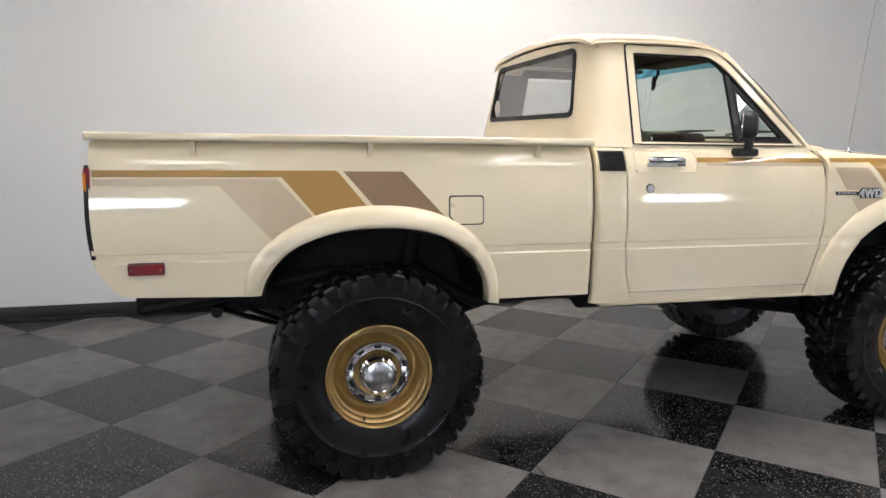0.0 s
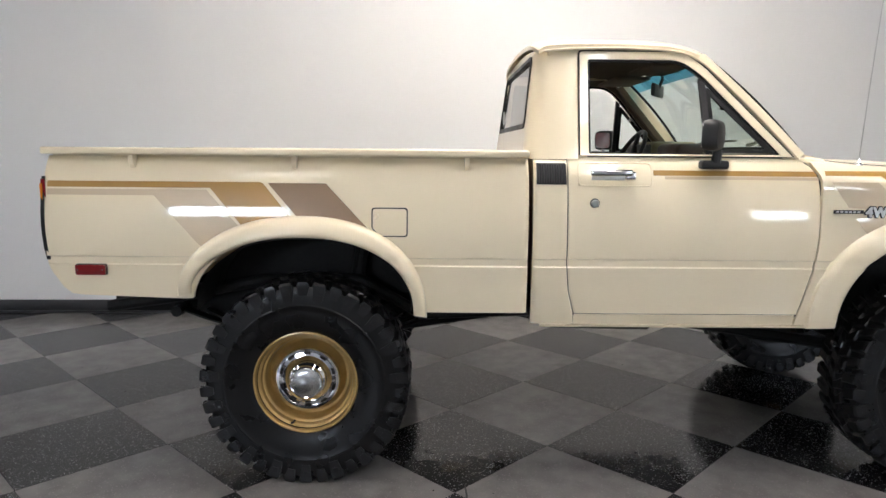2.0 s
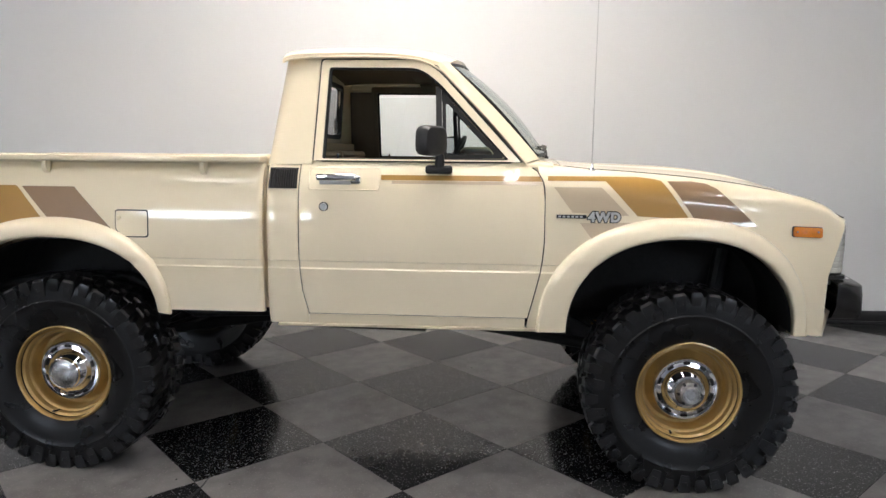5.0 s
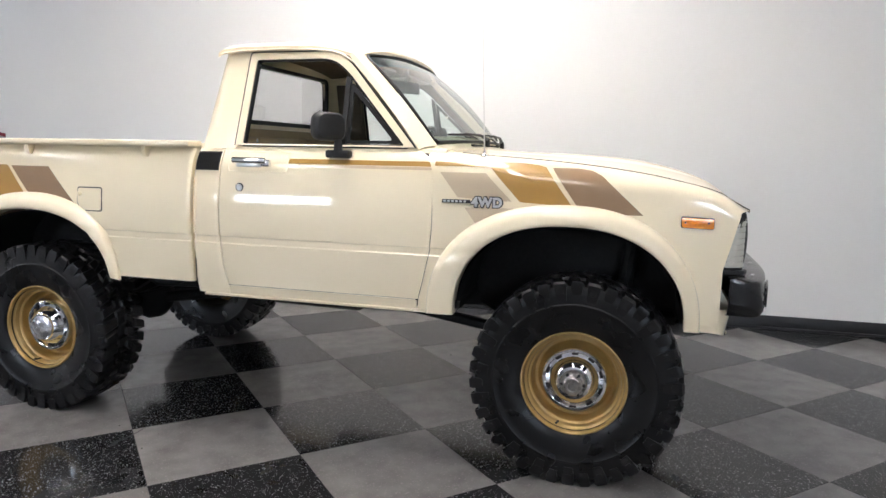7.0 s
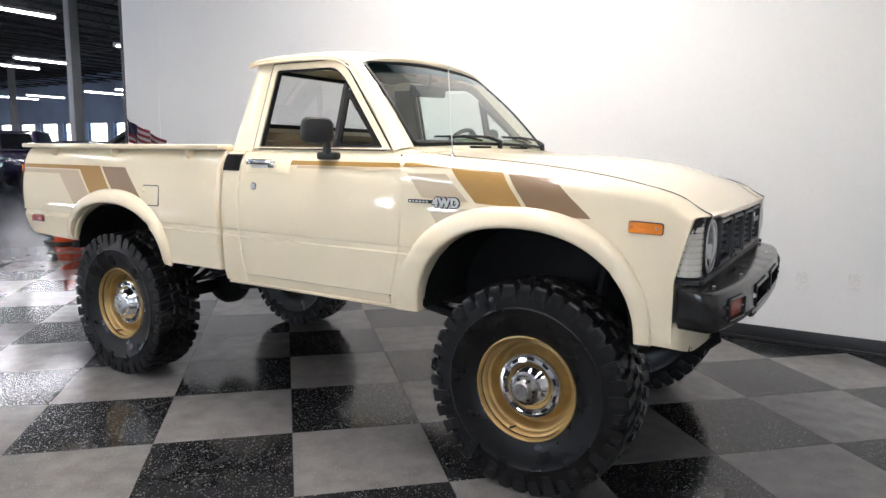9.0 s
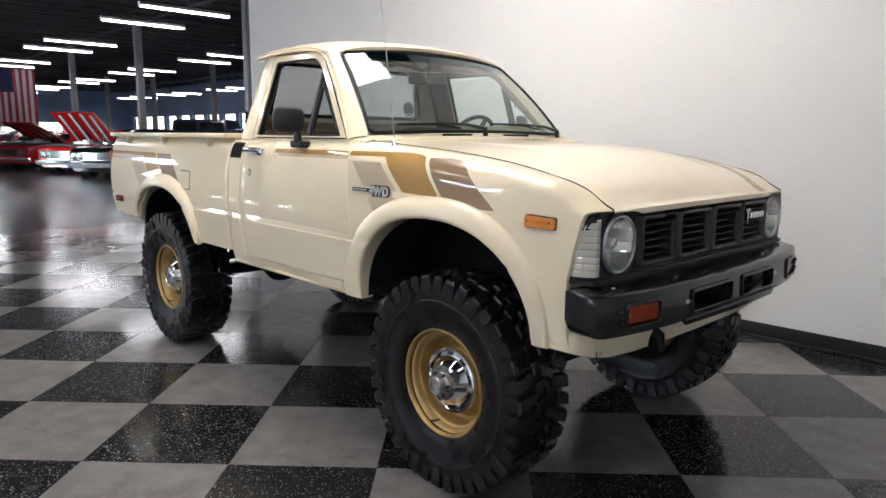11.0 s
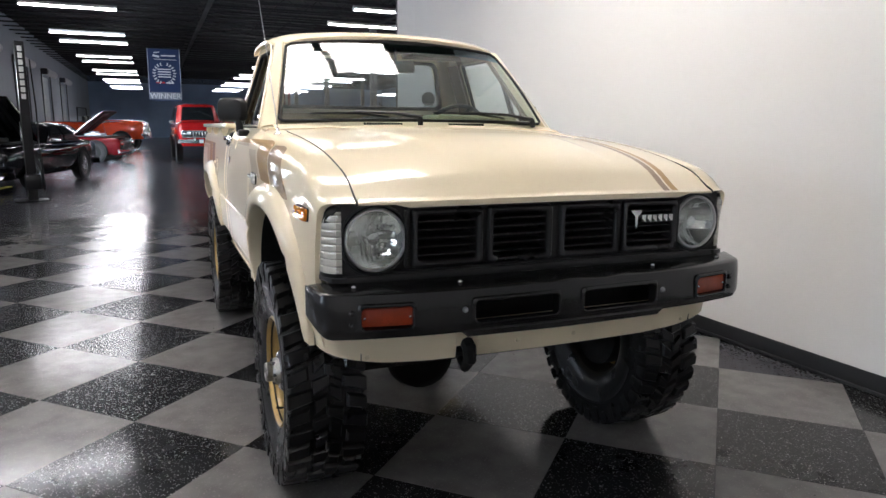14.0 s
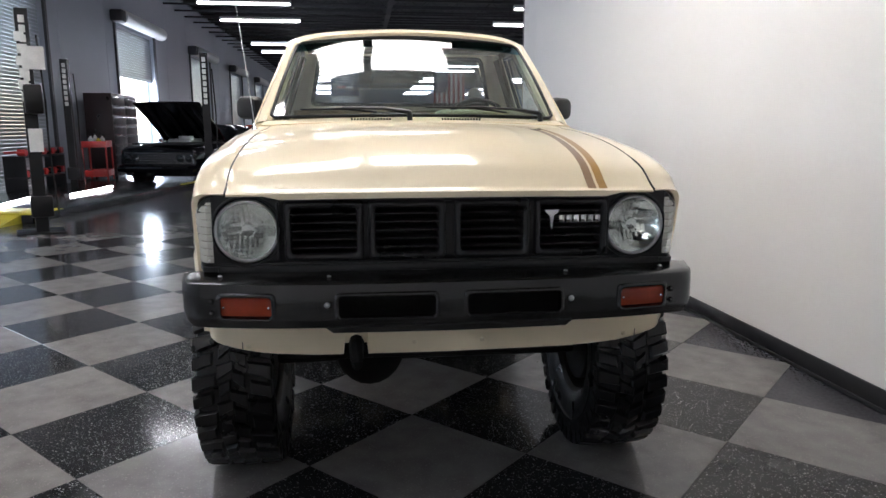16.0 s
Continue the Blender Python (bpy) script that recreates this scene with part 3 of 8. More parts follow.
# fluorescent strip lights, hung across the hall in pairs
def strip_light(m, length=2.25):
    e = empty("strip_light", "white two-tube fluorescent strip light hung from the roof", "ceiling light", "fluorescent strip lights", m=m)
    bm = bmesh.new()
    h = length / 2
    ring = [(-0.075, 0.0), (-0.045, 0.075), (0.045, 0.075), (0.075, 0.0), (0.03, 0.012), (-0.03, 0.012)]
    ring_loft(bm, [[(p, -h, q) for p, q in ring], [(p, h, q) for p, q in ring]])
    part("housing", bm, FIXTURE_WHITE, e)
    for s in (-1, 1):
        for a, b in ((-h + 0.02, -0.02), (0.02, h - 0.02)):
            bm = bmesh.new()
            tube(bm, [(s * 0.04, a, -0.022), (s * 0.04, b, -0.022)], 0.019, 8)
            part("tube", bm, TUBE_GLOW, e)
    for a, b in ((-h, -h + 0.02), (-0.018, 0.018), (h - 0.02, h)):
        bm = bmesh.new()
        box(bm, -0.07, 0.07, a, b, -0.045, 0.012)
        part("tube_holder", bm, FIXTURE_WHITE, e)
    for a in (-h * 0.6, h * 0.6):
        bm = bmesh.new()
        tube(bm, [(0, a, 0.075), (0, a, HALL_Z - 4.3)], 0.004, 4)
        part("hanger", bm, STEEL_DARK, e)
    return e

LAMP_X = [-4.0, -6.9, -12.7, -15.5, -21.2, -23.9, -29.7, -32.5, -38.4, -41.4, -47.2, -50.2, -56, -59]
first = None
for y0, xs in ((-3.02, LAMP_X + [4.9, 2.0]), (4.85, LAMP_X[2:]), (10.35, LAMP_X[2:]), (19.4, LAMP_X[2:])):
    for x in xs:
        m = pose(x, y0, 4.3)
        if first is None:
            first = strip_light(m)
        else:
            copy_thing(first, m)

# large light panels over the display bay and the floor beside it
def light_panel(x, y, z, lx, ly, glow=PANEL_GLOW):
    e = empty("light_panel", "large white overhead light panel above the display bay", "ceiling light", "overhead light panels", m=pose(x, y, z))
    bm = bmesh.new()
    box(bm, -lx / 2, lx / 2, -ly / 2, ly / 2, 0, 0.008, 0.002)
    part("diffuser", bm, glow, e)
    bm = bmesh.new()
    for s in (-1, 1):
        box(bm, -lx / 2 - 0.03, lx / 2 + 0.03, s * (ly / 2 + 0.016) - 0.015, s * (ly / 2 + 0.016) + 0.015, -0.01, 0.06, 0.003)
        box(bm, s * (lx / 2 + 0.016) - 0.015, s * (lx / 2 + 0.016) + 0.015, -ly / 2, ly / 2, -0.01, 0.06, 0.003)
    part("frame", bm, STEEL_DARK, e)
    bm = bmesh.new()
    box(bm, -lx / 2, lx / 2, -ly / 2, ly / 2, 0.009, 0.05)
    part("back", bm, FIXTURE_WHITE, e)
    for sx in (-1, 1):
        for sy in (-1, 1):
            bm = bmesh.new()
            tube(bm, [(sx * lx * 0.45, sy * ly * 0.45, 0.05), (sx * lx * 0.45, sy * ly * 0.45, HALL_Z - z)], 0.005, 4)
            part("hanger", bm, STEEL_DARK, e)

light_panel(1.27, -0.86, 4.2, 1.45, 0.92)
light_panel(1.22, 0.23, 4.2, 1.35, 0.98)
light_panel(-1.2, -4.9, 4.2, 1.15, 0.92, PANEL_DIM)
light_panel(2.6, -4.9, 4.2, 1.15, 0.92, PANEL_DIM)
# unseen extra panel, added as fill for the truck's dark front
light_panel(7.3, -3.2, 4.2, 0.85, 0.65, PANEL_DIM)

# ---------------------------------------------------------------- the pickup truck
truck = empty("pickup_truck", "cream lifted pickup truck with gold and brown side stripes", "truck")

SIDE = [(0.58, 0.770), (0.655, 0.793), (0.70, 0.806), (0.884, 0.817), (0.889, 0.8115), (0.915, 0.8105), (0.9175, 0.8168)]
SIDE_UP = [(0.9175, 0.8168), (0.98, 0.8186), (1.04, 0.8165), (1.10, 0.8112), (1.15, 0.8045), (1.20, 0.7955), (1.235, 0.786), (1.262, 0.774), (1.285, 0.760), (1.30, 0.747), (1.32, 0.733)]
NARROW = [(2.3, 0.0), (2.55, 0.006), (2.75, 0.018), (2.95, 0.032), (3.12, 0.05), (3.2, 0.06)]
SIDE_Z = [0.655, 0.70, 0.79, 0.884, 0.889, 0.915, 0.9175, 0.94, 0.97, 1.0, 1.03, 1.06, 1.09, 1.12, 1.145, 1.17, 1.195, 1.215, 1.235, 1.25, 1.265, 1.28, 1.29, 1.30, 1.315]
FENDER_TOP = [(1.97, 1.318), (2.01, 1.312), (2.19, 1.293), (2.35, 1.283), (2.57, 1.265), (2.79, 1.238), (3.0, 1.196), (3.10, 1.162), (3.167, 1.122), (3.2, 1.108)]
SEAM = 0.662


def width(x, z):
    return (lerp_table(SIDE, z) if z < 0.9175 else smooth_table(SIDE_UP, z)) - smooth_table(NARROW, x)


def arch(x, c, half_l, half_r, spring, top, e=2.2):
    h = half_l if x < c else half_r
    t = abs(x - c) / h
    return spring + (top - spring) * max(0.0, 1 - t ** e) ** (1 / e) if t < 1 else spring


def wave(a, b, n):
    """Samples that crowd at both ends."""
    return [a + (b - a) * (1 - math.cos(math.pi * i / n)) / 2 for i in range(n + 1)]


def fender_y(x, z):
    """Half width of the front fender at x, z, with its rounded shoulder."""
    zt = smooth_table(FENDER_TOP, x)
    box_in = min(1.0, max(0.0, (x - 2.72) / 0.36))
    zc = zt - 0.115 + 0.035 * box_in
    power = 0.8 - 0.42 * box_in
    if z <= zc:
        return width(x, min(z, 1.1)) if z > 0.92 else width(x, z)
    wc = width(x, min(zc, 1.1))
    q = min(1.0, ((z - zc) / (zt - zc))) ** (1 / power)
    a = math.asin(min(1.0, q))
    return SEAM + (wc - SEAM) * math.cos(a) ** power if a < math.pi / 2 else SEAM


def bed_bottom(x):
    if x < -0.437:
        return lerp_table([(-0.985, 0.895), (-0.965, 0.85), (-0.93, 0.795), (-0.90, 0.770), (-0.86, 0.764), (-0.44, 0.750)], x)
    if x > 0.43:
        return 0.686
    z = arch(x, 0.0, 0.437, 0.43, 0.70, 0.998)
    return max(z, 0.752) if x < 0 else z


def fender_bottom(x):
    if x < 2.10:
        return 0.655
    if x < 2.992:
        return arch(x, 2.545, 0.445, 0.447, 0.66, 1.03, 2.4)
    return lerp_table([(2.992, 0.648), (3.06, 0.644), (3.125, 0.650)], x)


def side_panel(name, s, xs, bottom, zs, parent, label=""):
    bm = bmesh.new()
    def f(x, z):
        z = max(z, bottom(x))
        return (x, s * (width(x, z) - 0.010 * max(0.0, (x - 0.856) / 0.018) ** 2), z)
    shell(bm, f, xs, zs, lambda p: p - Vector((0, s * 0.02, 0)))
    return part(name, bm, CREAM, parent, label, 30)


def stripe(name, s, material, parent, left, right, z0, z1, surf, low=None, lift=0.0022):
    """A vinyl stripe on a body side between two slanted edges, each given as x over z."""
    bm = bmesh.new()
    def f(z, u):
        a, b = lerp_table(left, z), lerp_table(right, z)
        x = a + (b - a) * u
        zz = max(z, low(x)) if low else z
        return (x, s * (surf(x, zz) + lift), zz)
    shell(bm, f, steps(z0, z1, 24), steps(0, 1, 10), lambda p: p - Vector((0, s * 0.001, 0)))
    return part(name, bm, material, parent)


def flare(s, c, outer, inner, bulge, surf, parent, tip=0.0):
    """A wheel-arch flare swept from its outer edge to its lip. outer, inner: half_l, half_r, spring, top."""
    bm = bmesh.new()
    rows = []
    N = 56
    prof = [(0.0, -0.004), (0.02, 0.005), (0.06, 0.013), (0.12, bulge * 0.48), (0.20, bulge * 0.66), (0.32, bulge * 0.80), (0.48, bulge * 0.90), (0.64, bulge * 0.965), (0.80, bulge), (0.88, bulge * 0.985), (0.94, bulge * 0.93), (0.98, bulge * 0.84), (1.0, bulge * 0.70), (1.0, bulge * 0.2), (0.99, -0.05)]
    for i in range(N + 1):
        t = math.pi * (1 - i / N)
        def pt(h):
            hl, hr, sp, tp = h
            e = 2 / 2.25
            cx, sx = math.cos(t), math.sin(t)
            return c + (hl if cx < 0 else hr) * math.copysign(abs(cx) ** e, cx), sp + (tp - sp) * abs(sx) ** e
        o, n = pt(outer), pt(inner)
        end = (tip if math.cos(t) < 0 else 0.0) * (1 - math.sin(t)) ** 2
        o, n = (o[0], o[1] + end), (n[0], n[1] + end)
        thin = 0.30 + 0.70 * max(0.0, math.sin(t)) ** 0.5
        row = []
        for v, b in prof:
            x, z = o[0] + (n[0] - o[0]) * v, o[1] + (n[1] - o[1]) * v
            row.append((x, s * (surf(x, max(z, 0.70)) + b * (thin if b > 0.02 else 1.0)), z))
        rows.append(row)
    ring_loft(bm, rows, False, False)
    for row in (rows[0], rows[-1]):
        face(bm, [bm.verts.new(p) for p in row])
    return part("wheel_flare", bm, CREAM, parent, "", 40)


def upper_y(z):
    return 0.752 - (z - 1.30) * 0.337


def upper(s, off=0.0):
    return lambda p: (p[0], s * (upper_y(p[1]) + off), p[1])


DOOR_REAR = [(0.655, 1.064), (0.70, 1.062), (0.78, 1.040), (0.90, 1.028), (1.15, 1.0265), (1.315, 1.0265)]
DOOR_FRONT = [(0.655, 1.94), (0.70, 1.947), (0.80, 1.972), (0.90, 1.995), (1.0, 2.004), (1.18, 2.0045), (1.24, 1.998), (1.28, 1.975), (1.315, 1.925)]
for s in (-1, 1):
    # bed side with its flare, stripes, rail and lamps
    xs = [-0.985, -0.975, -0.965, -0.945, -0.93, -0.915, -0.90, -0.86] + steps(-0.80, -0.46, 6) + wave(-0.437, 0.43, 44) + steps(0.46, 0.85, 8) + [0.858, 0.864, 0.869, 0.874]
    bed = side_panel("bed_side", s, xs, bed_bottom, SIDE_Z[1:-1], truck)
    flare(s, 0.0, (0.492, 0.482, 0.68, 1.08), (0.437, 0.43, 0.69, 0.998), 0.047, width, truck, 0.082)
    low = lambda x: arch(x, 0.0, 0.485, 0.475, 0.70, 1.072)
    stripe("gold_stripe", s, GOLD_STRIPE, bed, [(1.04, -0.972), (1.206, -0.972)], [(1.183, -0.134), (1.200, -0.149), (1.206, -0.160)], 1.183, 1.206, width)
    stripe("gold_stripe", s, GOLD_STRIPE, bed, [(1.03, -0.223), (1.183, -0.352)], [(1.03, -0.010), (1.183, -0.134)], 1.03, 1.183, width, low)
    stripe("brown_stripe", s, BROWN_STRIPE, bed, [(1.03, 0.020), (1.203, -0.131)], [(1.03, 0.255), (1.203, 0.091)], 1.03, 1.203, width, low)
    stripe("tan_stripe", s, TAN_STRIPE, bed, [(1.15, -0.972), (1.176, -0.972)], [(1.15, -0.345), (1.176, -0.366)], 1.153, 1.176, width)
    stripe("tan_stripe", s, TAN_STRIPE, bed, [(0.94, -0.374), (1.153, -0.566)], [(0.94, -0.155), (1.153, -0.346)], 0.94, 1.153, width, low)
    # fuel filler door on one side only
    if s < 0:
        bm = bmesh.new()
        pts = rounded([(0.272, 1.108), (0.272, 1.035), (0.30, 1.005), (0.402, 1.005), (0.402, 1.108)], [0.012, 0.008, 0.008, 0.012, 0.012])
        plate(bm, [pts], lambda p: (p[0], s * (width(p[0], p[1]) + 0.0045), p[1]), lambda p: p - Vector((0, s * 0.006, 0)))
        part("fuel_door", bm, CREAM, bed)
        bm = bmesh.new()
        big = rounded([(0.267, 1.113), (0.267, 1.033), (0.298, 1.0), (0.407, 1.0), (0.407, 1.113)], [0.014, 0.009, 0.009, 0.014, 0.014])
        plate(bm, [big, pts], lambda p: (p[0], s * (width(p[0], p[1]) + 0.0012), p[1]), lambda p: p - Vector((0, s * 0.002, 0)))
        part("fuel_door_gap", bm, BLACK_TRIM, bed)
        bm = bmesh.new()
        lathe(bm, [(0.0001, -0.012), (0.008, -0.012), (0.011, -0.006), (0.011, 0.0)], 14, "y", (0.284, s * (width(0.28, 1.08) + 0.002), 1.082))
        part("fuel_door_hinge", bm, CREAM, bed)
    bm = bmesh.new()
    box(bm, -0.992, 0.872, min(s * 0.70, s * 0.802), max(s * 0.70, s * 0.802), 1.307, 1.334, 0.006, 3)
    part("bed_rail", bm, CREAM, bed)
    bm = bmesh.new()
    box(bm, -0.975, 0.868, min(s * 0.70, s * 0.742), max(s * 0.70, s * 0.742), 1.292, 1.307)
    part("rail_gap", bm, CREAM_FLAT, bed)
    for x in (-0.65, -0.03, 0.633):
        bm = bmesh.new()
        ring = [(0.757, 1.306), (0.799, 1.306), (0.802, 1.296), (0.799, 1.276), (0.791, 1.262), (0.781, 1.257), (0.770, 1.262)]
        ring_loft(bm, [[(x - 0.009, s * p, q) for p, q in ring], [(x + 0.009, s * p, q) for p, q in ring]])
        part("rail_hook", bm, CREAM, bed)
    # side marker
    bm = bmesh.new()
    pts = rounded([(-0.872, 0.846), (-0.757, 0.846), (-0.757, 0.885), (-0.872, 0.885)], 0.006)
    plate(bm, [pts], lambda p: (p[0], s * (width(p[0], p[1]) + 0.016), p[1]), lambda p: Vector((p.x * 1.0, s * (abs(p.y) - 0.018), p.z)))
    mk = part("side_marker", bm, LAMP_RED, truck, "red side marker lamp")
    bm = bmesh.new()
    pts = rounded([(-0.8745, 0.8435), (-0.7545, 0.8435), (-0.7545, 0.8875), (-0.8745, 0.8875)], 0.008)
    plate(bm, [pts], lambda p: (p[0], s * (width(p[0], p[1]) + 0.006), p[1]), lambda p: Vector((p.x, s * (abs(p.y) - 0.012), p.z)))
    part("marker_gasket", bm, SEAL, mk)
    for x in (-0.862, -0.767):
        bm = bmesh.new()
        lathe(bm, [(0.0001, 0.0), (0.003, 0.0), (0.0035, -s * 0.003)], 8, "y", (x, s * (width(x, 0.866) + 0.0185), 0.866))
        part("screw", bm, CHROME, mk)
    # tail lamp on the rear corner
    bm = bmesh.new()
    ring = [(-0.976, 0.806), (-0.996, 0.803), (-1.004, 0.78), (-1.004, 0.66), (-0.985, 0.66), (-0.985, 0.79)]
    ring_loft(bm, [[(a - 0.012 * k, s * b, z) for a, b in ring] for z, k in ((0.905, -1.4), (0.95, -0.4), (1.05, 0.2), (1.15, 0.1), (1.212, 0.0))])
    tl = part("tail_lamp", bm, LAMP_RED, truck, "dark red tail lamp")
    bm = bmesh.new()
    ring = [(-0.990, 0.8085), (-0.999, 0.806), (-1.007, 0.78), (-1.007, 0.74), (-0.99, 0.74)]
    ring_loft(bm, [[(a, s * b, z) for a, b in ring] for z in (1.10, 1.195)])
    part("indicator_lens", bm, LAMP_AMBER, tl)
    bm = bmesh.new()
    ring_loft(bm, [[(a - 0.010 * k, s * (width(-0.97, z) + b), z) for a, b in ((-0.982, -0.11), (-0.982, 0.002), (-0.9965, 0.001), (-0.9965, -0.11))] for z, k in ((0.902, -0.9), (0.95, -0.4), (1.0, 0.0), (1.05, 0.2), (1.10, 0.2), (1.15, 0.1), (1.19, 0.05), (1.222, 0.0))])
    part("lamp_gasket", bm, SEAL, tl)

    # wheel housings
    for c, bot, a, b, sp, tp in ((0.0, 0.70, 0.425, 0.42, 0.70, 0.985), (2.545, 0.66, 0.433, 0.435, 0.66, 1.018)):
        bm = bmesh.new()
        rows = []
        for i in range(29):
            t = math.pi * (1 - i / 28)
            e = 2 / 2.25
            cx, sx = math.cos(t), math.sin(t)
            x, z = c + (a if cx < 0 else b) * math.copysign(abs(cx) ** e, cx), sp + (tp - sp) * abs(sx) ** e
            rows.append([(x, s * 0.79, z), (x, s * 0.60, z + 0.01), (x, s * 0.44, z + 0.005)])
        ring_loft(bm, rows, False, False)
        face(bm, [bm.verts.new(r[2]) for r in rows])
        part("wheel_housing", bm, CHASSIS, truck)

    # cab corner below the belt, behind the door, with its louvre
    bm = bmesh.new()
    shell(bm, lambda u, z: ((r := lerp_table(DOOR_REAR, z) - 0.004) * u + (1 - u) * 0.893, s * (width(1.0, z) - 0.012 * max(0.0, 1 - u / 0.14) ** 2 - 0.003 * max(0.0, (u - 0.96) / 0.04) ** 2), z), [0, 0.03, 0.06, 0.1, 0.14, 0.3, 0.5, 0.8, 0.96, 0.98, 1.0], SIDE_Z[:-1], lambda p: p - Vector((0, s * 0.02, 0)))
    cor = part("cab_corner", bm, CREAM, truck, "", 30)
    bm = bmesh.new()
    pts = rounded([(0.903, 1.206), (1.018, 1.206), (1.018, 1.286), (0.903, 1.290)], 0.005)
    shell(bm, lambda x, z: (x, s * (width(x, z) + 0.0032), z), steps(0.903, 1.018, 3), [1.206, 1.22, 1.235, 1.25, 1.262, 1.275, 1.288], lambda p: p - Vector((0, s * 0.004, 0)))
    vent = part("cab_vent", bm, BLACK_TRIM, truck, "black louvred cab vent")
    for i in range(11):
        bm = bmesh.new()
        x = 0.9105 + i * 0.0097
        ring = [(x, 0.0), (x + 0.0045, 0.0), (x + 0.004, 0.0075), (x + 0.0022, 0.008)]
        ring_loft(bm, [[(a, s * (width(a, z) + 0.003 + b), z) for a, b in ring] for z in (1.213, 1.224, 1.235, 1.25, 1.262, 1.272, 1.281)])
        part("slat", bm, BLACK_TRIM, vent)
    # rocker under the door
    bm = bmesh.new()
    shell(bm, lambda x, z: (x, s * width(x, z), z), steps(1.062, 1.938, 6), [0.655, 0.668, 0.682, 0.697], lambda p: p - Vector((0, s * 0.03, 0)))
    part("rocker", bm, CREAM, truck)
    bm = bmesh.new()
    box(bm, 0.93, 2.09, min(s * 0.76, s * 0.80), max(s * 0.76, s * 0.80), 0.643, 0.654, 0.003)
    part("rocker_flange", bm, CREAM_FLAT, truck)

    # door: lower panel, window frame, glass, handle, lock, mirror
    bm = bmesh.new()
    zs = SIDE_Z[1:]
    def door_x(u, z):
        r, fr = lerp_table(DOOR_REAR, z), lerp_table(DOOR_FRONT, z)
        return r + (fr - r) * u
    shell(bm, lambda u, z: (door_x(u, z), s * (width(1.5, z) - 0.0035 * (max(0.0, 1 - u / 0.008) ** 2 + max(0.0, (u - 0.992) / 0.008) ** 2)), z), [0, 0.003, 0.008] + steps(0.08, 0.92, 10) + [0.992, 0.997, 1], zs, lambda p: p - Vector((0, s * 0.02, 0)))
    door = part("door", bm, CREAM, truck, "cream door", 30)
    for nm, line, a, b in (("rear_shut_line", DOOR_REAR, -0.008, 0.003), ("front_shut_line", DOOR_FRONT, -0.003, 0.009)):
        bm = bmesh.new()
        sheet(bm, lambda z, d: (lerp_table(line, min(z, 1.30)) + d, s * (width(1.5, z) - 0.009), z), steps(0.69, 1.302, 30), [a, b])
        part(nm, bm, SEAL, door)
    bm = bmesh.new()
    sheet(bm, lambda x, z: (x, s * (width(x, z) - 0.006), z), steps(1.055, 1.945, 8), [0.692, 0.704])
    part("lower_shut_line", bm, SEAL, door)
    bm = bmesh.new()
    outer = rounded([(1.076, 1.318), (1.086, 1.731), (1.50, 1.731), (1.574, 1.683), (1.910, 1.318)], [0.0, 0.015, 0.05, 0.05, 0.0])
    hole = rounded([(1.110, 1.325), (1.117, 1.699), (1.492, 1.698), (1.569, 1.643), (1.864, 1.325)], [0.008, 0.012, 0.05, 0.05, 0.01])
    plate(bm, [outer, hole], upper(s, 0.004), lambda p: p - Vector((0, s * 0.03, 0)))
    part("window_frame", bm, CREAM, door, "", 30)
    bm = bmesh.new()
    rim2 = rounded([(1.071, 1.318), (1.081, 1.7355), (1.502, 1.7355), (1.579, 1.686), (1.9165, 1.318)], [0.0, 0.015, 0.05, 0.05, 0.0])
    plate(bm, [rim2, outer], upper(s, 0.0033), lambda p: p - Vector((0, s * 0.004, 0)))
    part("door_gap", bm, SEAL, door)
    bm = bmesh.new()
    inner = rounded([(1.119, 1.329), (1.126, 1.690), (1.490, 1.689), (1.562, 1.636), (1.848, 1.329)], [0.008, 0.012, 0.05, 0.05, 0.01])
    plate(bm, [hole, inner], upper(s, -0.003), lambda p: p - Vector((0, s * 0.02, 0)))
    part("window_seal", bm, SEAL, door)
    bm = bmesh.new()
    box(bm, 1.105, 1.875, min(s * 0.722, s * 0.742), max(s * 0.722, s * 0.742), 1.312, 1.3245, 0.003)
    part("belt_seal", bm, SEAL, door)
    bm = bmesh.new()
    bar = [(1.598, 1.329), (1.585, 1.606), (1.562, 1.623), (1.573, 1.329)]
    plate(bm, [bar], upper(s, -0.001), lambda p: p - Vector((0, s * 0.018, 0)))
    part("division_bar", bm, BLACK_TRIM, door)
    bm = bmesh.new()
    tri = rounded([(1.600, 1.331), (1.588, 1.597), (1.848, 1.331)], [0.01, 0.02, 0.02])
    tri2 = rounded([(1.614, 1.345), (1.604, 1.558), (1.810, 1.345)], [0.01, 0.02, 0.02])
    plate(bm, [tri, tri2], upper(s, -0.004), lambda p: p - Vector((0, s * 0.012, 0)))
    part("quarter_window_frame", bm, SEAL, door)
    bm = bmesh.new()
    plate(bm, [tri2], upper(s, -0.010), lambda p: p)
    bm.faces.ensure_lookup_table()
    part("quarter_window", bm, WINDOW_GLASS, door)
    bm = bmesh.new()
    lathe(bm, [(0.0001, -s * 0.02), (0.010, -s * 0.018), (0.012, 0.0)], 12, "y", (1.655, s * (upper_y(1.52) - 0.008) , 1.512))
    part("quarter_window_latch", bm, CHROME, door)
    bm = bmesh.new()
    plate(bm, [outer, hole], upper(s, -0.029), lambda p: p - Vector((0, s * 0.006, 0)))
    part("frame_trim", bm, FRAME_TRIM, door)
    bm = bmesh.new()
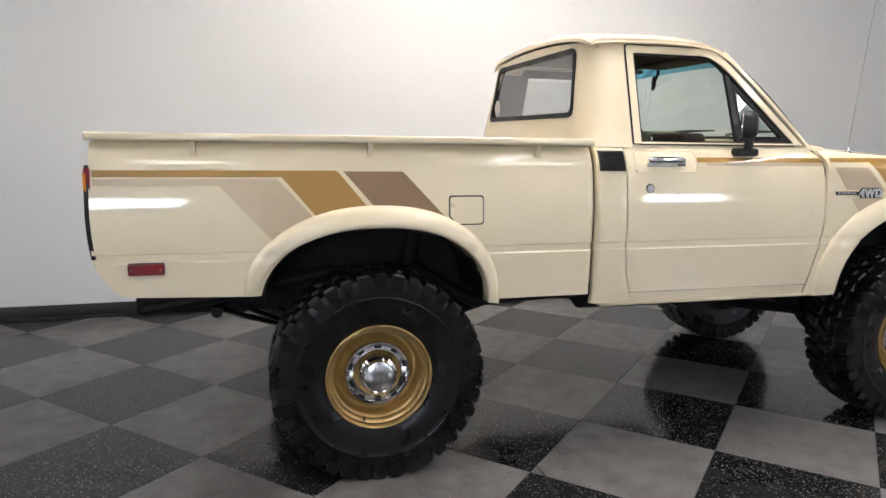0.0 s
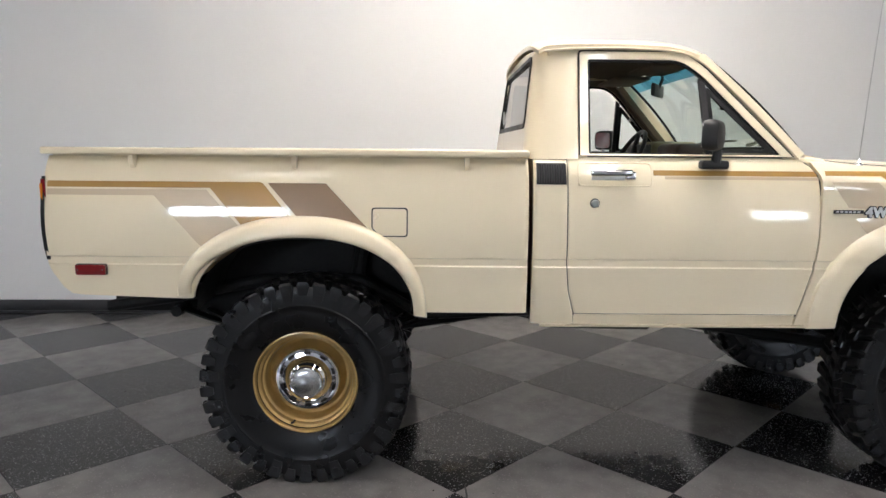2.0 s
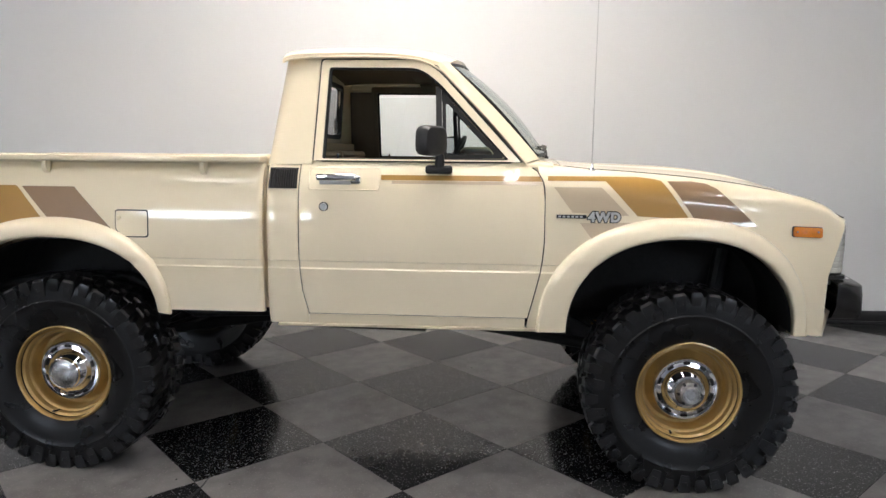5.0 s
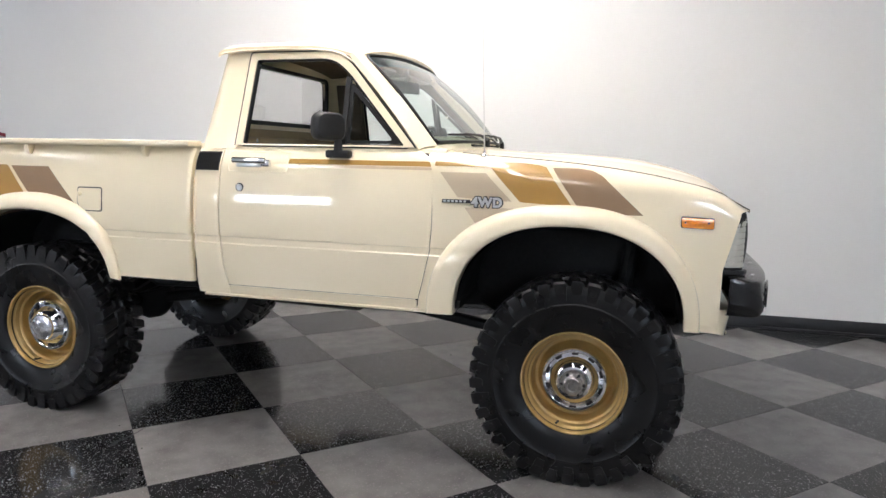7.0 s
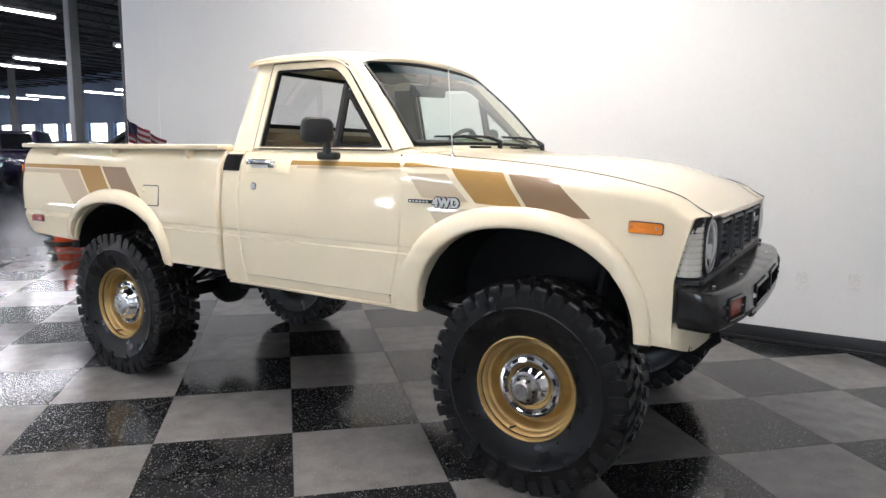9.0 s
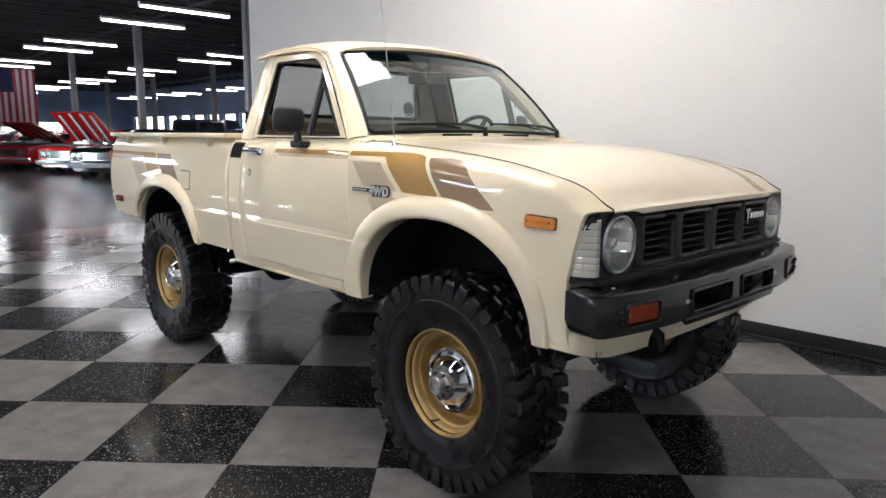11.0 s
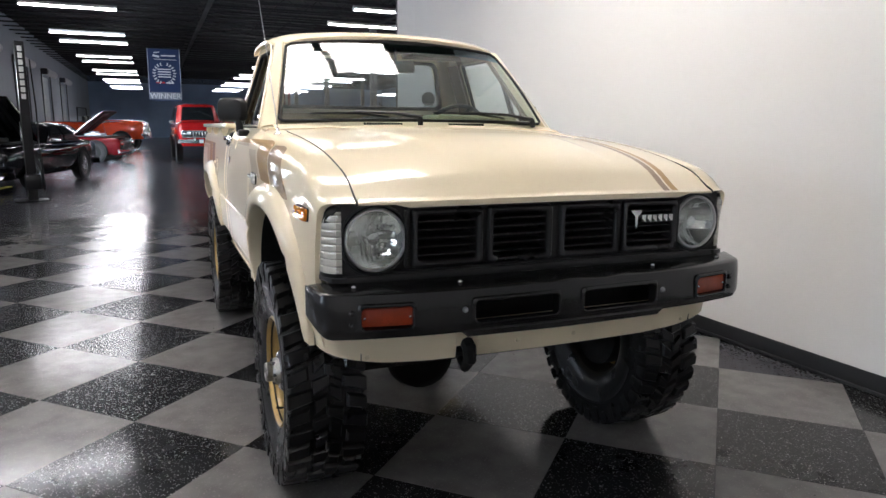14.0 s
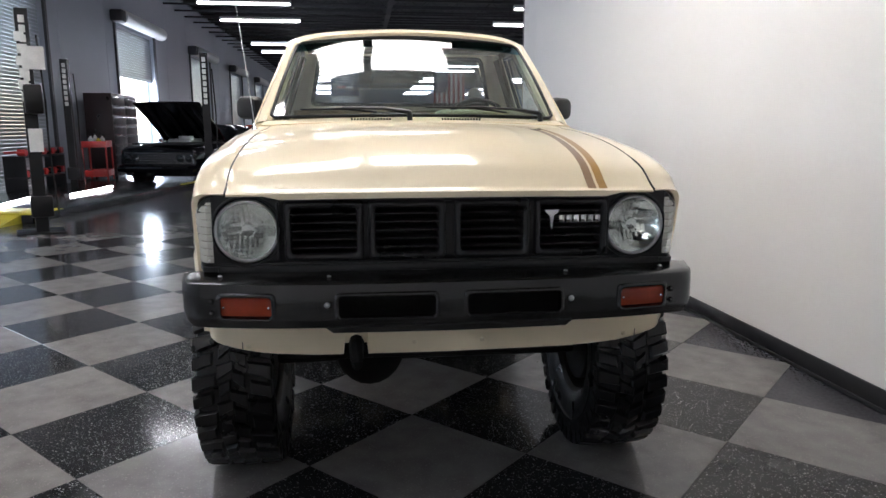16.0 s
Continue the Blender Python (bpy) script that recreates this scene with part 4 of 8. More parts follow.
    ring_loft(bm, [[(x, s * y, z) for x, y, z in ((1.590 + 0.365 * t, 0.575 + 0.105 * t, 1.700 - 0.385 * t), (1.575 + 0.36 * t, 0.548 + 0.105 * t, 1.695 - 0.385 * t), (1.545 + 0.36 * t, 0.552 + 0.105 * t, 1.690 - 0.385 * t), (1.545 + 0.36 * t, 0.600 + 0.105 * t, 1.690 - 0.385 * t))] for t in (0.0, 0.5, 1.0)])
    part("pillar_trim", bm, FRAME_TRIM, truck)
    bm = bmesh.new()
    ring_loft(bm, [[(x, s * y, z - d) for y, z in ((0.742, 1.296), (0.737, 1.309), (0.715, 1.317), (0.64, 1.324), (0.64, 1.28), (0.735, 1.28))] for x, d in ((1.915, -0.006), (1.95, -0.003), (2.0, 0.0), (2.04, 0.004))])
    part("cowl_side", bm, CREAM, truck)
    bm = bmesh.new()
    sheet(bm, lambda x, z: (min(x, lerp_table([(1.329, 1.575), (1.62, 1.565), (1.672, 1.50)], z)), s * (upper_y(z) - 0.012), z), steps(1.12, 1.575, 4), steps(1.329, 1.672, 4))
    if s > 0:    # the other side's window is wound down
        part("window_glass", bm, WINDOW_GLASS, door)
    # handle in its recess plate
    bm = bmesh.new()
    shell(bm, lambda x, z: (x + (0.012 if x < 1.2 else -0.012) * (1 if z in (1.2, 1.292) and x in (1.062, 1.352) else 0), s * (width(x, z) + (0.0003 if x in (1.062, 1.352) or z in (1.2, 1.292) else 0.0012)), z), [1.062, 1.068, 1.1, 1.2, 1.3, 1.346, 1.352], [1.2, 1.206, 1.22, 1.235, 1.25, 1.262, 1.275, 1.286, 1.292], lambda p: p - Vector((0, s * 0.004, 0)))
    part("handle_plate", bm, CREAM, door)
    bm = bmesh.new()
    lip = [(x, s * (width(x, z) + 0.0012), z) for x, z in rounded([(1.066, 1.203), (1.349, 1.203), (1.349, 1.288), (1.066, 1.288)], 0.016, 4)]
    tube(bm, lip + lip[:1], 0.0024, 6, False)
    part("handle_lip", bm, CREAM, door)
    bm = bmesh.new()
    box(bm, 1.104, 1.264, min(s * 0.806, s * 0.832), max(s * 0.806, s * 0.832), 1.240, 1.266, 0.007, 3)
    box(bm, 1.240, 1.280, min(s * 0.795, s * 0.822), max(s * 0.795, s * 0.822), 1.226, 1.258, 0.006, 3)
    part("handle", bm, CHROME, door, "chrome handle")
    bm = bmesh.new()
    box(bm, 1.112, 1.240, min(s * 0.797, s * 0.806), max(s * 0.797, s * 0.806), 1.224, 1.240, 0.003)
    part("handle_recess", bm, BRUSHED, door)
    bm = bmesh.new()
    y0 = s * width(1.128, 1.135)
    lathe(bm, [(0.0001, s * 0.004), (0.006, s * 0.004), (0.0065, s * 0.008), (0.012, s * 0.008), (0.0145, s * 0.004), (0.0155, 0.0)], 20, "y", (1.128, y0, 1.135))
    lock = part("door_lock", bm, BRUSHED, door)
    bm = bmesh.new()
    lathe(bm, [(0.0155, s * 0.003), (0.0185, s * 0.002), (0.0195, -s * 0.002)], 20, "y", (1.128, y0, 1.135))
    part("lock_ring", bm, SEAL, lock)
    stripe("gold_stripe", s, GOLD_STRIPE, door, [(1.2, 1.356), (1.3, 1.356)], [(1.2, 1.995), (1.244, 1.993), (1.263, 1.984)], 1.243, 1.263, width)
    stripe("tan_stripe", s, TAN_STRIPE, door, [(1.2, 1.40), (1.3, 1.40)], [(1.2, 1.998), (1.24, 1.997)], 1.229, 1.2405, width)
    # wing mirror, folded back towards the door
    MM = Matrix.Translation((1.556, s * 0.823, 1.397)) @ Matrix.Rotation(s * radians(34), 4, "Z")
    bm = bmesh.new()
    rings = []
    for dx, sc in ((-0.022, 0.86), (-0.018, 0.95), (0.0, 1.0), (0.02, 0.97), (0.034, 0.84), (0.041, 0.55)):
        rings.append([MM @ Vector((dx, p[0] * sc, p[1] * sc)) for p in rounded([(-0.075, -0.056), (0.075, -0.060), (0.073, 0.059), (-0.070, 0.061)], 0.042, 6)])
    ring_loft(bm, rings)
    mirror = part("wing_mirror", bm, BLACK_TRIM, truck, "black wing mirror")
    bm = bmesh.new()
    pts = rounded([(-0.058, -0.046), (0.058, -0.046), (0.055, 0.046), (-0.055, 0.046)], 0.022, 4)
    plate(bm, [pts], lambda p: MM @ Vector((-0.0235, p[0], p[1])), lambda p: p + MM.to_3x3() @ Vector((0.002, 0, 0)))
    part("mirror_glass", bm, CHROME, mirror)
    bm = bmesh.new()
    tube(bm, [(1.592, s * 0.800, 1.352), (1.592, s * 0.798, 1.325), (1.59, s * 0.795, 1.295)], [0.016, 0.018, 0.02], 10)
    box(bm, 1.535, 1.640, min(s * 0.755, s * 0.808), max(s * 0.755, s * 0.808), 1.270, 1.303, 0.010, 3)
    part("mirror_foot", bm, BLACK_TRIM, mirror)

    # front fender
    bm = bmesh.new()
    xs = steps(2.0095, 2.09, 4) + wave(2.10, 2.992, 46) + [3.02, 3.045, 3.065, 3.085, 3.10, 3.112, 3.12]
    lows = [0.655, 0.70, 0.79, 0.884, 0.889, 0.915, 0.9175, 0.95, 0.98, 1.005, 1.03]
    def fend(x, k):
        xt = x if x < 2.95 else 2.95 + (x - 2.95) * 0.252 / 0.17
        zt = smooth_table(FENDER_TOP, xt)
        box_in = min(1.0, max(0.0, (x - 2.72) / 0.36))
        zc = zt - 0.115 + 0.035 * box_in
        power = 0.8 - 0.42 * box_in
        wc = width(x, min(zc, 1.1))
        b = fender_bottom(x)
        if k < len(lows):
            z = max(min(lows[k], zc - 0.02), b)
            if 2.13 < x:
                y = width(x, z) if z < 0.88 or z > 0.93 else width(x, 0.93)
            else:
                y = width(x, z)
        else:
            a = (k - len(lows)) / 8 * math.pi / 2
            y = SEAM + (wc - SEAM) * max(0.0, math.cos(a)) ** power
            z = max(zc + (zt - zc) * math.sin(a) ** power, b)
        z -= 0.003 * min(1.0, max(0.0, (z - 1.0) / 0.08)) * max(0.0, (x - 3.06) / 0.06) ** 2
        if x > 2.95:
            xe = 3.115 + max(0.0, (z - 0.885)) / 0.215 * 0.052 + 0.038 * min(1.0, max(0.0, (z - 1.05) / 0.055)) * min(1.0, max(0.0, (0.748 - y) / 0.06))
            x = 2.95 + (x - 2.95) * (xe - 2.95) / 0.17
        if x < 2.10:
            x0 = lerp_table(DOOR_FRONT, min(z, 1.28)) + 0.0042
            x = x0 + (x - 2.0095) * (2.10 - x0) / (2.10 - 2.0095)
        return (x, s * y, z)
    shell(bm, fend, xs, list(range(len(lows) + 9)), lambda p: p - Vector((0, s * 0.018, 0.004)))
    fd = part("front_fender", bm, CREAM, truck, "", 30)
    flare(s, 2.545, (0.562, 0.505, 0.645, 1.112), (0.445, 0.447, 0.648, 1.03), 0.044, fender_y, truck)
    lowf = lambda x: arch(x, 2.545, 0.512, 0.50, 0.66, 1.10, 2.4)
    stripe("gold_stripe", s, GOLD_STRIPE, fd, [(1.2, 2.014), (1.3, 2.014)], [(1.2, 2.30), (1.3, 2.30)], 1.248, 1.266, fender_y)
    stripe("gold_stripe", s, GOLD_STRIPE, fd, [(1.09, 2.385), (1.246, 2.240), (1.266, 2.225)], [(1.09, 2.572), (1.246, 2.458), (1.256, 2.45), (1.266, 2.36)], 1.09, 1.266, fender_y, lowf)
    stripe("brown_stripe", s, BROWN_STRIPE, fd, [(1.08, 2.598), (1.246, 2.480), (1.252, 2.476)], [(1.08, 2.823), (1.225, 2.665), (1.246, 2.62), (1.252, 2.55)], 1.08, 1.25, fender_y, lowf)
    stripe("tan_stripe", s, TAN_STRIPE, fd, [(1.01, 2.199), (1.224, 2.038)], [(1.01, 2.435), (1.224, 2.222)], 1.01, 1.224, fender_y, lowf)
    # amber marker on the fender
    bm = bmesh.new()
    pts = rounded([(2.960, 1.044), (3.072, 1.040), (3.072, 1.077), (2.960, 1.081)], 0.008)
    plate(bm, [pts], lambda p: (p[0], s * (fender_y(p[0], p[1]) + 0.015), p[1]), lambda p: Vector((p.x, s * (abs(p.y) - 0.018), p.z)))
    am = part("fender_marker", bm, LAMP_AMBER, truck, "amber fender marker lamp")
    bm = bmesh.new()
    pts = rounded([(2.9575, 1.0415), (3.0745, 1.0375), (3.0745, 1.0795), (2.9575, 1.0835)], 0.009)
    plate(bm, [pts], lambda p: (p[0], s * (fender_y(p[0], p[1]) + 0.007), p[1]), lambda p: Vector((p.x, s * (abs(p.y) - 0.012), p.z)))
    part("marker_gasket", bm, SEAL, am)
    bm = bmesh.new()
    box(bm, 2.99, 3.042, min(s * (fender_y(3.015, 1.06) + 0.012), s * (fender_y(3.015, 1.06) + 0.0168)), max(s * (fender_y(3.015, 1.06) + 0.012), s * (fender_y(3.015, 1.06) + 0.0168)), 1.056, 1.066, 0.002)
    part("lens_ridge", bm, LAMP_AMBER, am)
    for x in (2.972, 3.054):
        bm = bmesh.new()
        lathe(bm, [(0.0001, 0.0), (0.0035, 0.0), (0.004, -s * 0.003)], 8, "y", (x, s * (fender_y(x, 1.06) + 0.0175), 1.062))
        part("screw", bm, CHROME, am)
    # badge: dark plate for the maker's name, raised chrome model letters
    bm = bmesh.new()
    box(bm, 2.050, 2.165, min(s * 0.815, s * 0.8235), max(s * 0.815, s * 0.8235), 1.104, 1.118, 0.002)
    badge = part("fender_badge", bm, BLACK_TRIM, truck, "black and chrome model badge")
    bm = bmesh.new()
    for i in range(6):
        box(bm, 2.056 + i * 0.0165, 2.067 + i * 0.0165, min(s * 0.8232, s * 0.8255), max(s * 0.8232, s * 0.8255), 1.1075, 1.1145, 0.001)
    part("name_bars", bm, SILVER, badge)
    for nm, deep, grow, metal in (("letter_backing", 0.0025, 0.0062, BLACK_TRIM), ("model_letters", 0.0055, 0.0026, SILVER)):
        fc = bpy.data.curves.new(nm, "FONT")
        fc.body, fc.size, fc.extrude, fc.offset, fc.space_character = "4WD", 0.050, deep, grow, 1.14
        fo = bpy.data.objects.new(nm + "_source", fc)
        me = bpy.data.meshes.new_from_object(fo)
        bpy.data.objects.remove(fo)
        me.materials.append(metal)
        lt = new(nm, me)
        lt.parent = badge
        lt.matrix_basis = pose(2.172, -0.822, 1.094, 90, 0, 0) if s < 0 else pose(2.30, 0.822, 1.094, 90, 0, 180)

    # a-pillar
    bm = bmesh.new()
    rings = []
    for t in steps(0, 1, 8):
        z = 1.718 + (1.318 - 1.718) * t
        xo = 1.562 + (1.925 - 1.562) * t + 0.012 * math.sin(math.pi * t)
        yo = upper_y(z) + 0.003
        xf = 1.604 + (1.988 - 1.604) * t + 0.012 * math.sin(math.pi * t)
        yf = 0.578 + (0.688 - 0.578) * t
        rings.append([(xo, s * yo, z - 0.008), (xo + (xf - xo) * 0.4, s * (yo * 0.62 + yf * 0.38 + 0.010), z + 0.004), (xf, s * yf, z + 0.012), (xf - 0.012, s * (yf - 0.02), z + 0.006), (xo, s * (yf - 0.022), z - 0.02)])
    ring_loft(bm, rings)
    part("windscreen_pillar", bm, CREAM, truck)
    bm = bmesh.new()
    drip = [(0.925, s * 0.6195, 1.722), (0.945, s * 0.6245, 1.730), (1.05, s * 0.6265, 1.739), (1.25, s * 0.627, 1.742), (1.40, s * 0.6265, 1.738), (1.49, s * 0.624, 1.729), (1.535, s * 0.6225, 1.714)]
    for t in steps(0.06, 1, 8):
        z = 1.703 + (1.318 - 1.711) * t
        drip.append((1.568 + (1.925 - 1.562) * t + 0.012 * math.sin(math.pi * t), s * (upper_y(z) + 0.0055), z))
    tube(bm, drip, 0.0045, 6)
    part("drip_rail", bm, CREAM, truck)

    # upper cab corner: from the door seam round to the back
    bm = bmesh.new()
    plan = [(1.068, 0.0), (1.03, 0.002), (0.99, 0.0015), (0.960, 0.0), (0.932, -0.006), (0.908, -0.017), (0.889, -0.034), (0.875, -0.055), (0.867, -0.08), (0.864, -0.13)]
    def corner(k, z):
        a, b = plan[k]
        lean = max(0.0, z - 1.30) * 0.115
        if k == 0:
            a += max(0.0, z - 1.30) * 0.02 - lean
        return (a + lean, s * (upper_y(z) + b), z)
    shell(bm, corner, list(range(len(plan))), [1.302, 1.40, 1.50, 1.60, 1.68, 1.715, 1.733], lambda p: p + Vector((0.012, -s * 0.015, 0)))
    part("cab_pillar", bm, CREAM, truck, "", 30)

# back of the cab with its window
def back_x(z):
    return 0.864 + max(0.0, z - 1.30) * 0.115

bm = bmesh.new()
win = rounded([(-0.565, 1.425), (0.565, 1.425), (0.505, 1.726), (-0.505, 1.726)], 0.05, 6)
plate(bm, [[(-0.70, 0.70), (0.70, 0.70), (0.635, 1.302), (0.52, 1.742), (0.26, 1.760), (0.0, 1.767), (-0.26, 1.760), (-0.52, 1.742), (-0.635, 1.302)], win], lambda p: (back_x(p[1]) + 0.001, p[0], p[1]), lambda p: p + Vector((0.02, 0, 0)))
part("cab_back", bm, CREAM, truck)
bm = bmesh.new()
win2 = rounded([(-0.540, 1.447), (0.540, 1.447), (0.482, 1.708), (-0.482, 1.708)], 0.04, 6)
plate(bm, [win, win2], lambda p: (back_x(p[1]) - 0.004, p[0], p[1]), lambda p: p + Vector((0.03, 0, 0)))
rear_seal = part("rear_window_seal", bm, SEAL, truck)
bm = bmesh.new()
sheet(bm, lambda y, z: (back_x(z) + 0.008, y * (1 - (z - 1.44) * 0.36), z), steps(-0.545, 0.545, 4), steps(1.443, 1.712, 3))
rear_glass = part("rear_window", bm, BACK_GLASS, truck)
bm = bmesh.new()
lathe(bm, [(0.0001, -0.0015), (0.046, -0.0015), (0.046, 0.0)], 24, "x", (back_x(1.505) + 0.006, 0.468, 1.500))
part("round_sticker", bm, PLASTIC_WHITE, rear_glass, "round white sticker")

# roof
def roof_z(x, y):
    t = min(1.0, abs(y) / 0.622)
    base = smooth_table([(0.915, 1.742), (0.925, 1.752), (0.95, 1.761), (1.05, 1.768), (1.25, 1.770), (1.42, 1.764), (1.52, 1.751), (1.585, 1.735), (1.625, 1.721)], x)
    back = max(0.0, min(1.0, (1.45 - x) / 0.5))
    return base + 0.014 + (0.037 - 0.004 * back) * (1 - t * t) - 0.026 * t ** 10

bm = bmesh.new()
def roof_f(u, v):
    y = 0.628 * v
    front = 1.604 + 0.060 * (1 - abs(v) ** 2.6)
    rear = 0.905 - 0.004 * (1 - v * v) + 0.016 * abs(v) ** 10
    x = rear + (front - rear) * u
    xx = 0.915 + (1.625 - 0.915) * u
    return (x, y * (0.994 - 0.05 * (max(0.0, u - 0.76) / 0.24) ** 2), roof_z(xx, y))
vs = sorted([0] + [q * v for q in (-1, 1) for v in (0.15, 0.3, 0.45, 0.58, 0.68, 0.76, 0.82, 0.87, 0.91, 0.94, 0.965, 0.985, 1)])
shell(bm, roof_f, [0, 0.015, 0.04, 0.09, 0.18, 0.3, 0.42, 0.55, 0.66, 0.74, 0.8, 0.85, 0.90, 0.95, 0.985, 1.0], vs, lambda p: p - Vector((0, 0, 0.016)))
part("roof", bm, CREAM, truck, "", 40)
bm = bmesh.new()
sheet(bm, lambda u, v: tuple(Vector(roof_f(u, v)) * 1.0 - Vector((0, 0, 0.030))), steps(0.03, 0.97, 6), steps(-0.90, 0.90, 8))
part("headliner", bm, HEADLINER, truck)
for s in (-1, 1):
    bm = bmesh.new()
    box(bm, 0.96, 1.46, min(s * 0.578, s * 0.602), max(s * 0.578, s * 0.602), 1.712, 1.742, 0.004)
    part("roof_rail", bm, CREAM, truck)

# windscreen and its seal
def shield(u, v):
    """u across from -1 to 1, v from bottom to top."""
    yb, yt = 0.672, 0.562
    bow = 1 - abs(u) ** 2.6
    xb, zb = 1.978 + 0.074 * bow, 1.338 + 0.010 * bow
    xt, zt = 1.610 + 0.062 * bow, 1.720 + 0.024 * bow
    f = v
    return (xb + (xt - xb) * f + (0.012 + 0.008 * bow) * math.sin(math.pi * f), u * (yb + (yt - yb) * f), zb + (zt - zb) * f + (0.012 + 0.012 * bow) * math.sin(math.pi * f))

bm = bmesh.new()
sheet(bm, shield, steps(-0.985, 0.985, 24), steps(0.02, 0.84, 8))
screen = part("windscreen", bm, SHIELD_GLASS, truck, "clear green windscreen")
bm = bmesh.new()
sheet(bm, shield, steps(-0.985, 0.985, 24), steps(0.84, 0.985, 4))
part("sun_band", bm, SUNBAND, screen, "blue tinted sun band")
bm = bmesh.new()
loop = [shield(u, 0.01) for u in steps(-0.97, 0.97, 16)] + [shield(1.0, v) for v in steps(0.04, 0.95, 8)] + [shield(u, 0.99) for u in steps(0.96, -0.96, 16)] + [shield(-1.0, v) for v in steps(0.95, 0.04, 8)]
loop.append(loop[0])
tube(bm, loop, 0.0075, 6, False)
part("windscreen_seal", bm, SEAL, truck)

# bonnet
def hood_z(x, y):
    zt = smooth_table(FENDER_TOP, x)
    t = min(1.0, abs(y) / SEAM)
    step_in = 1 / (1 + math.exp((abs(y) - (0.30 + 0.05 * (3.2 - x))) / 0.010))
    crown = smooth_table([(2.07, 0.019), (2.15, 0.0185), (2.3, 0.0185), (2.45, 0.0225), (2.6, 0.028), (2.75, 0.032), (2.9, 0.032), (3.0, 0.029), (3.08, 0.023), (3.15, 0.012), (3.2, 0.003)], x)
    return zt + 0.001 + crown * (1 - t * t) + 0.008 * step_in * min(1.0, max(0.2, (x - 2.1) / 0.5)) * min(1.0, max(0.0, (3.12 - x) / 0.3))

bm = bmesh.new()
hx = [2.075, 2.085] + steps(2.12, 3.0, 30) + steps(3.02, 3.14, 7) + [3.15, 3.16, 3.17, 3.18, 3.19, 3.196, 3.202, 3.206, 3.208]
hy = sorted([0.0] + [q * v for q in (-1, 1) for v in steps(0.04, 0.26, 6) + steps(0.275, 0.405, 14) + [0.43, 0.46, 0.50, 0.525, 0.55, 0.575, 0.60, 0.62, 0.64, 0.6565]])
def hood_f(x, y):
    bow = 0.014 * (1 - (y / SEAM) ** 2)
    z = hood_z(min(x, 3.19), y)
    d = max(0.0, x - 3.15) / 0.058
    z -= 0.010 * d ** 2.2
    return (x + bow * (x - 2.07) / 1.13 - (0.02 * (1 - (y / SEAM) ** 2) if x < 2.1 else 0) * -1, y, z)
shell(bm, hood_f, hx, hy, lambda p: p - Vector((0.0, 0, 0.018 - 0.012 * min(1.0, max(0.0, (abs(p.y) - 0.50) / 0.05)))))
hood = part("bonnet", bm, CREAM, truck, "cream bonnet", 30)
# dark gap between the bonnet and each fender
for s in (-1, 1):
    bm = bmesh.new()
    rows = []
    for x in steps(2.09, 3.2, 50) + [3.206]:
        p = hood_f(x, SEAM - 0.004)
        lift = 0.0006 + 0.0056 * min(1.0, max(0.0, (x - 2.99) / 0.11))
        rows.append([(p[0], s * (SEAM - 0.0046), p[2] + lift), (p[0], s * (SEAM - 0.0002), p[2] + lift), (p[0], s * (SEAM - 0.0008), p[2] - 0.007), (p[0], s * (SEAM - 0.0046), p[2] - 0.007)])
    ring_loft(bm, rows)
    part("bonnet_gap", bm, SEAL, hood, "thin dark shut line")
# bonnet stripes, from the grille edge back and across to the middle
def path_strip(name, mat, centre, half):
    bm = bmesh.new()
    pts = [Vector((*p, 0)) for p in centre]
    fine = []
    for i in range(len(pts) - 1):
        for k in range(6):
            fine.append(pts[i].lerp(pts[i + 1], k / 6))
    fine.append(pts[-1])
    rows = []
    for i, p in enumerate(fine):
        d = (fine[min(i + 1, len(fine) - 1)] - fine[max(i - 1, 0)]).normalized()
        n = Vector((-d.y, d.x, 0))
        row = []
        for q in (-1, -0.33, 0.33, 1):
            a = p + n * half * q
            row.append((hood_f(a.x, a.y)[0], a.y, hood_f(a.x, a.y)[2] + 0.0015))
        rows.append(row)
    o = [[bm.verts.new(p) for p in r] for r in rows]
    for a, b in zip(o, o[1:]):
        for k in range(3):
            face(bm, (a[k], a[k + 1], b[k + 1], b[k]))
    part(name, bm, mat, hood)

path_strip("gold_stripe", GOLD_STRIPE, [(3.196, 0.495), (3.0, 0.497), (2.75, 0.495), (2.50, 0.498), (2.36, 0.493), (2.26, 0.475), (2.205, 0.445), (2.178, 0.39), (2.166, 0.25), (2.16, 0.12), (2.155, 0.04)], 0.0135)
path_strip("brown_stripe", BROWN_STRIPE, [(3.196, 0.459), (3.0, 0.461), (2.75, 0.459), (2.52, 0.460), (2.40, 0.455), (2.31, 0.435), (2.265, 0.395), (2.248, 0.33), (2.24, 0.24), (2.232, 0.12), (2.228, 0.06)], 0.0135)

# cowl with its slots
bm = bmesh.new()
shell(bm, lambda u, v: (2.066 + 0.018 * (1 - v * v) - u * 0.085, v * 0.70, 1.308 + 0.018 * (1 - v * v) + 0.020 * u), steps(0, 1, 3), steps(-1, 1, 16), lambda p: p - Vector((0, 0, 0.03)))
cowl = part("cowl", bm, CREAM, truck)
for y0 in (-0.30, 0.12):
    for i in range(14):
        bm = bmesh.new()
        y = y0 + i * 0.0135
        box(bm, 2.040, 2.056, y, y + 0.007, 1.330, 1.3405)
        part("cowl_slot", bm, SEAL, cowl)

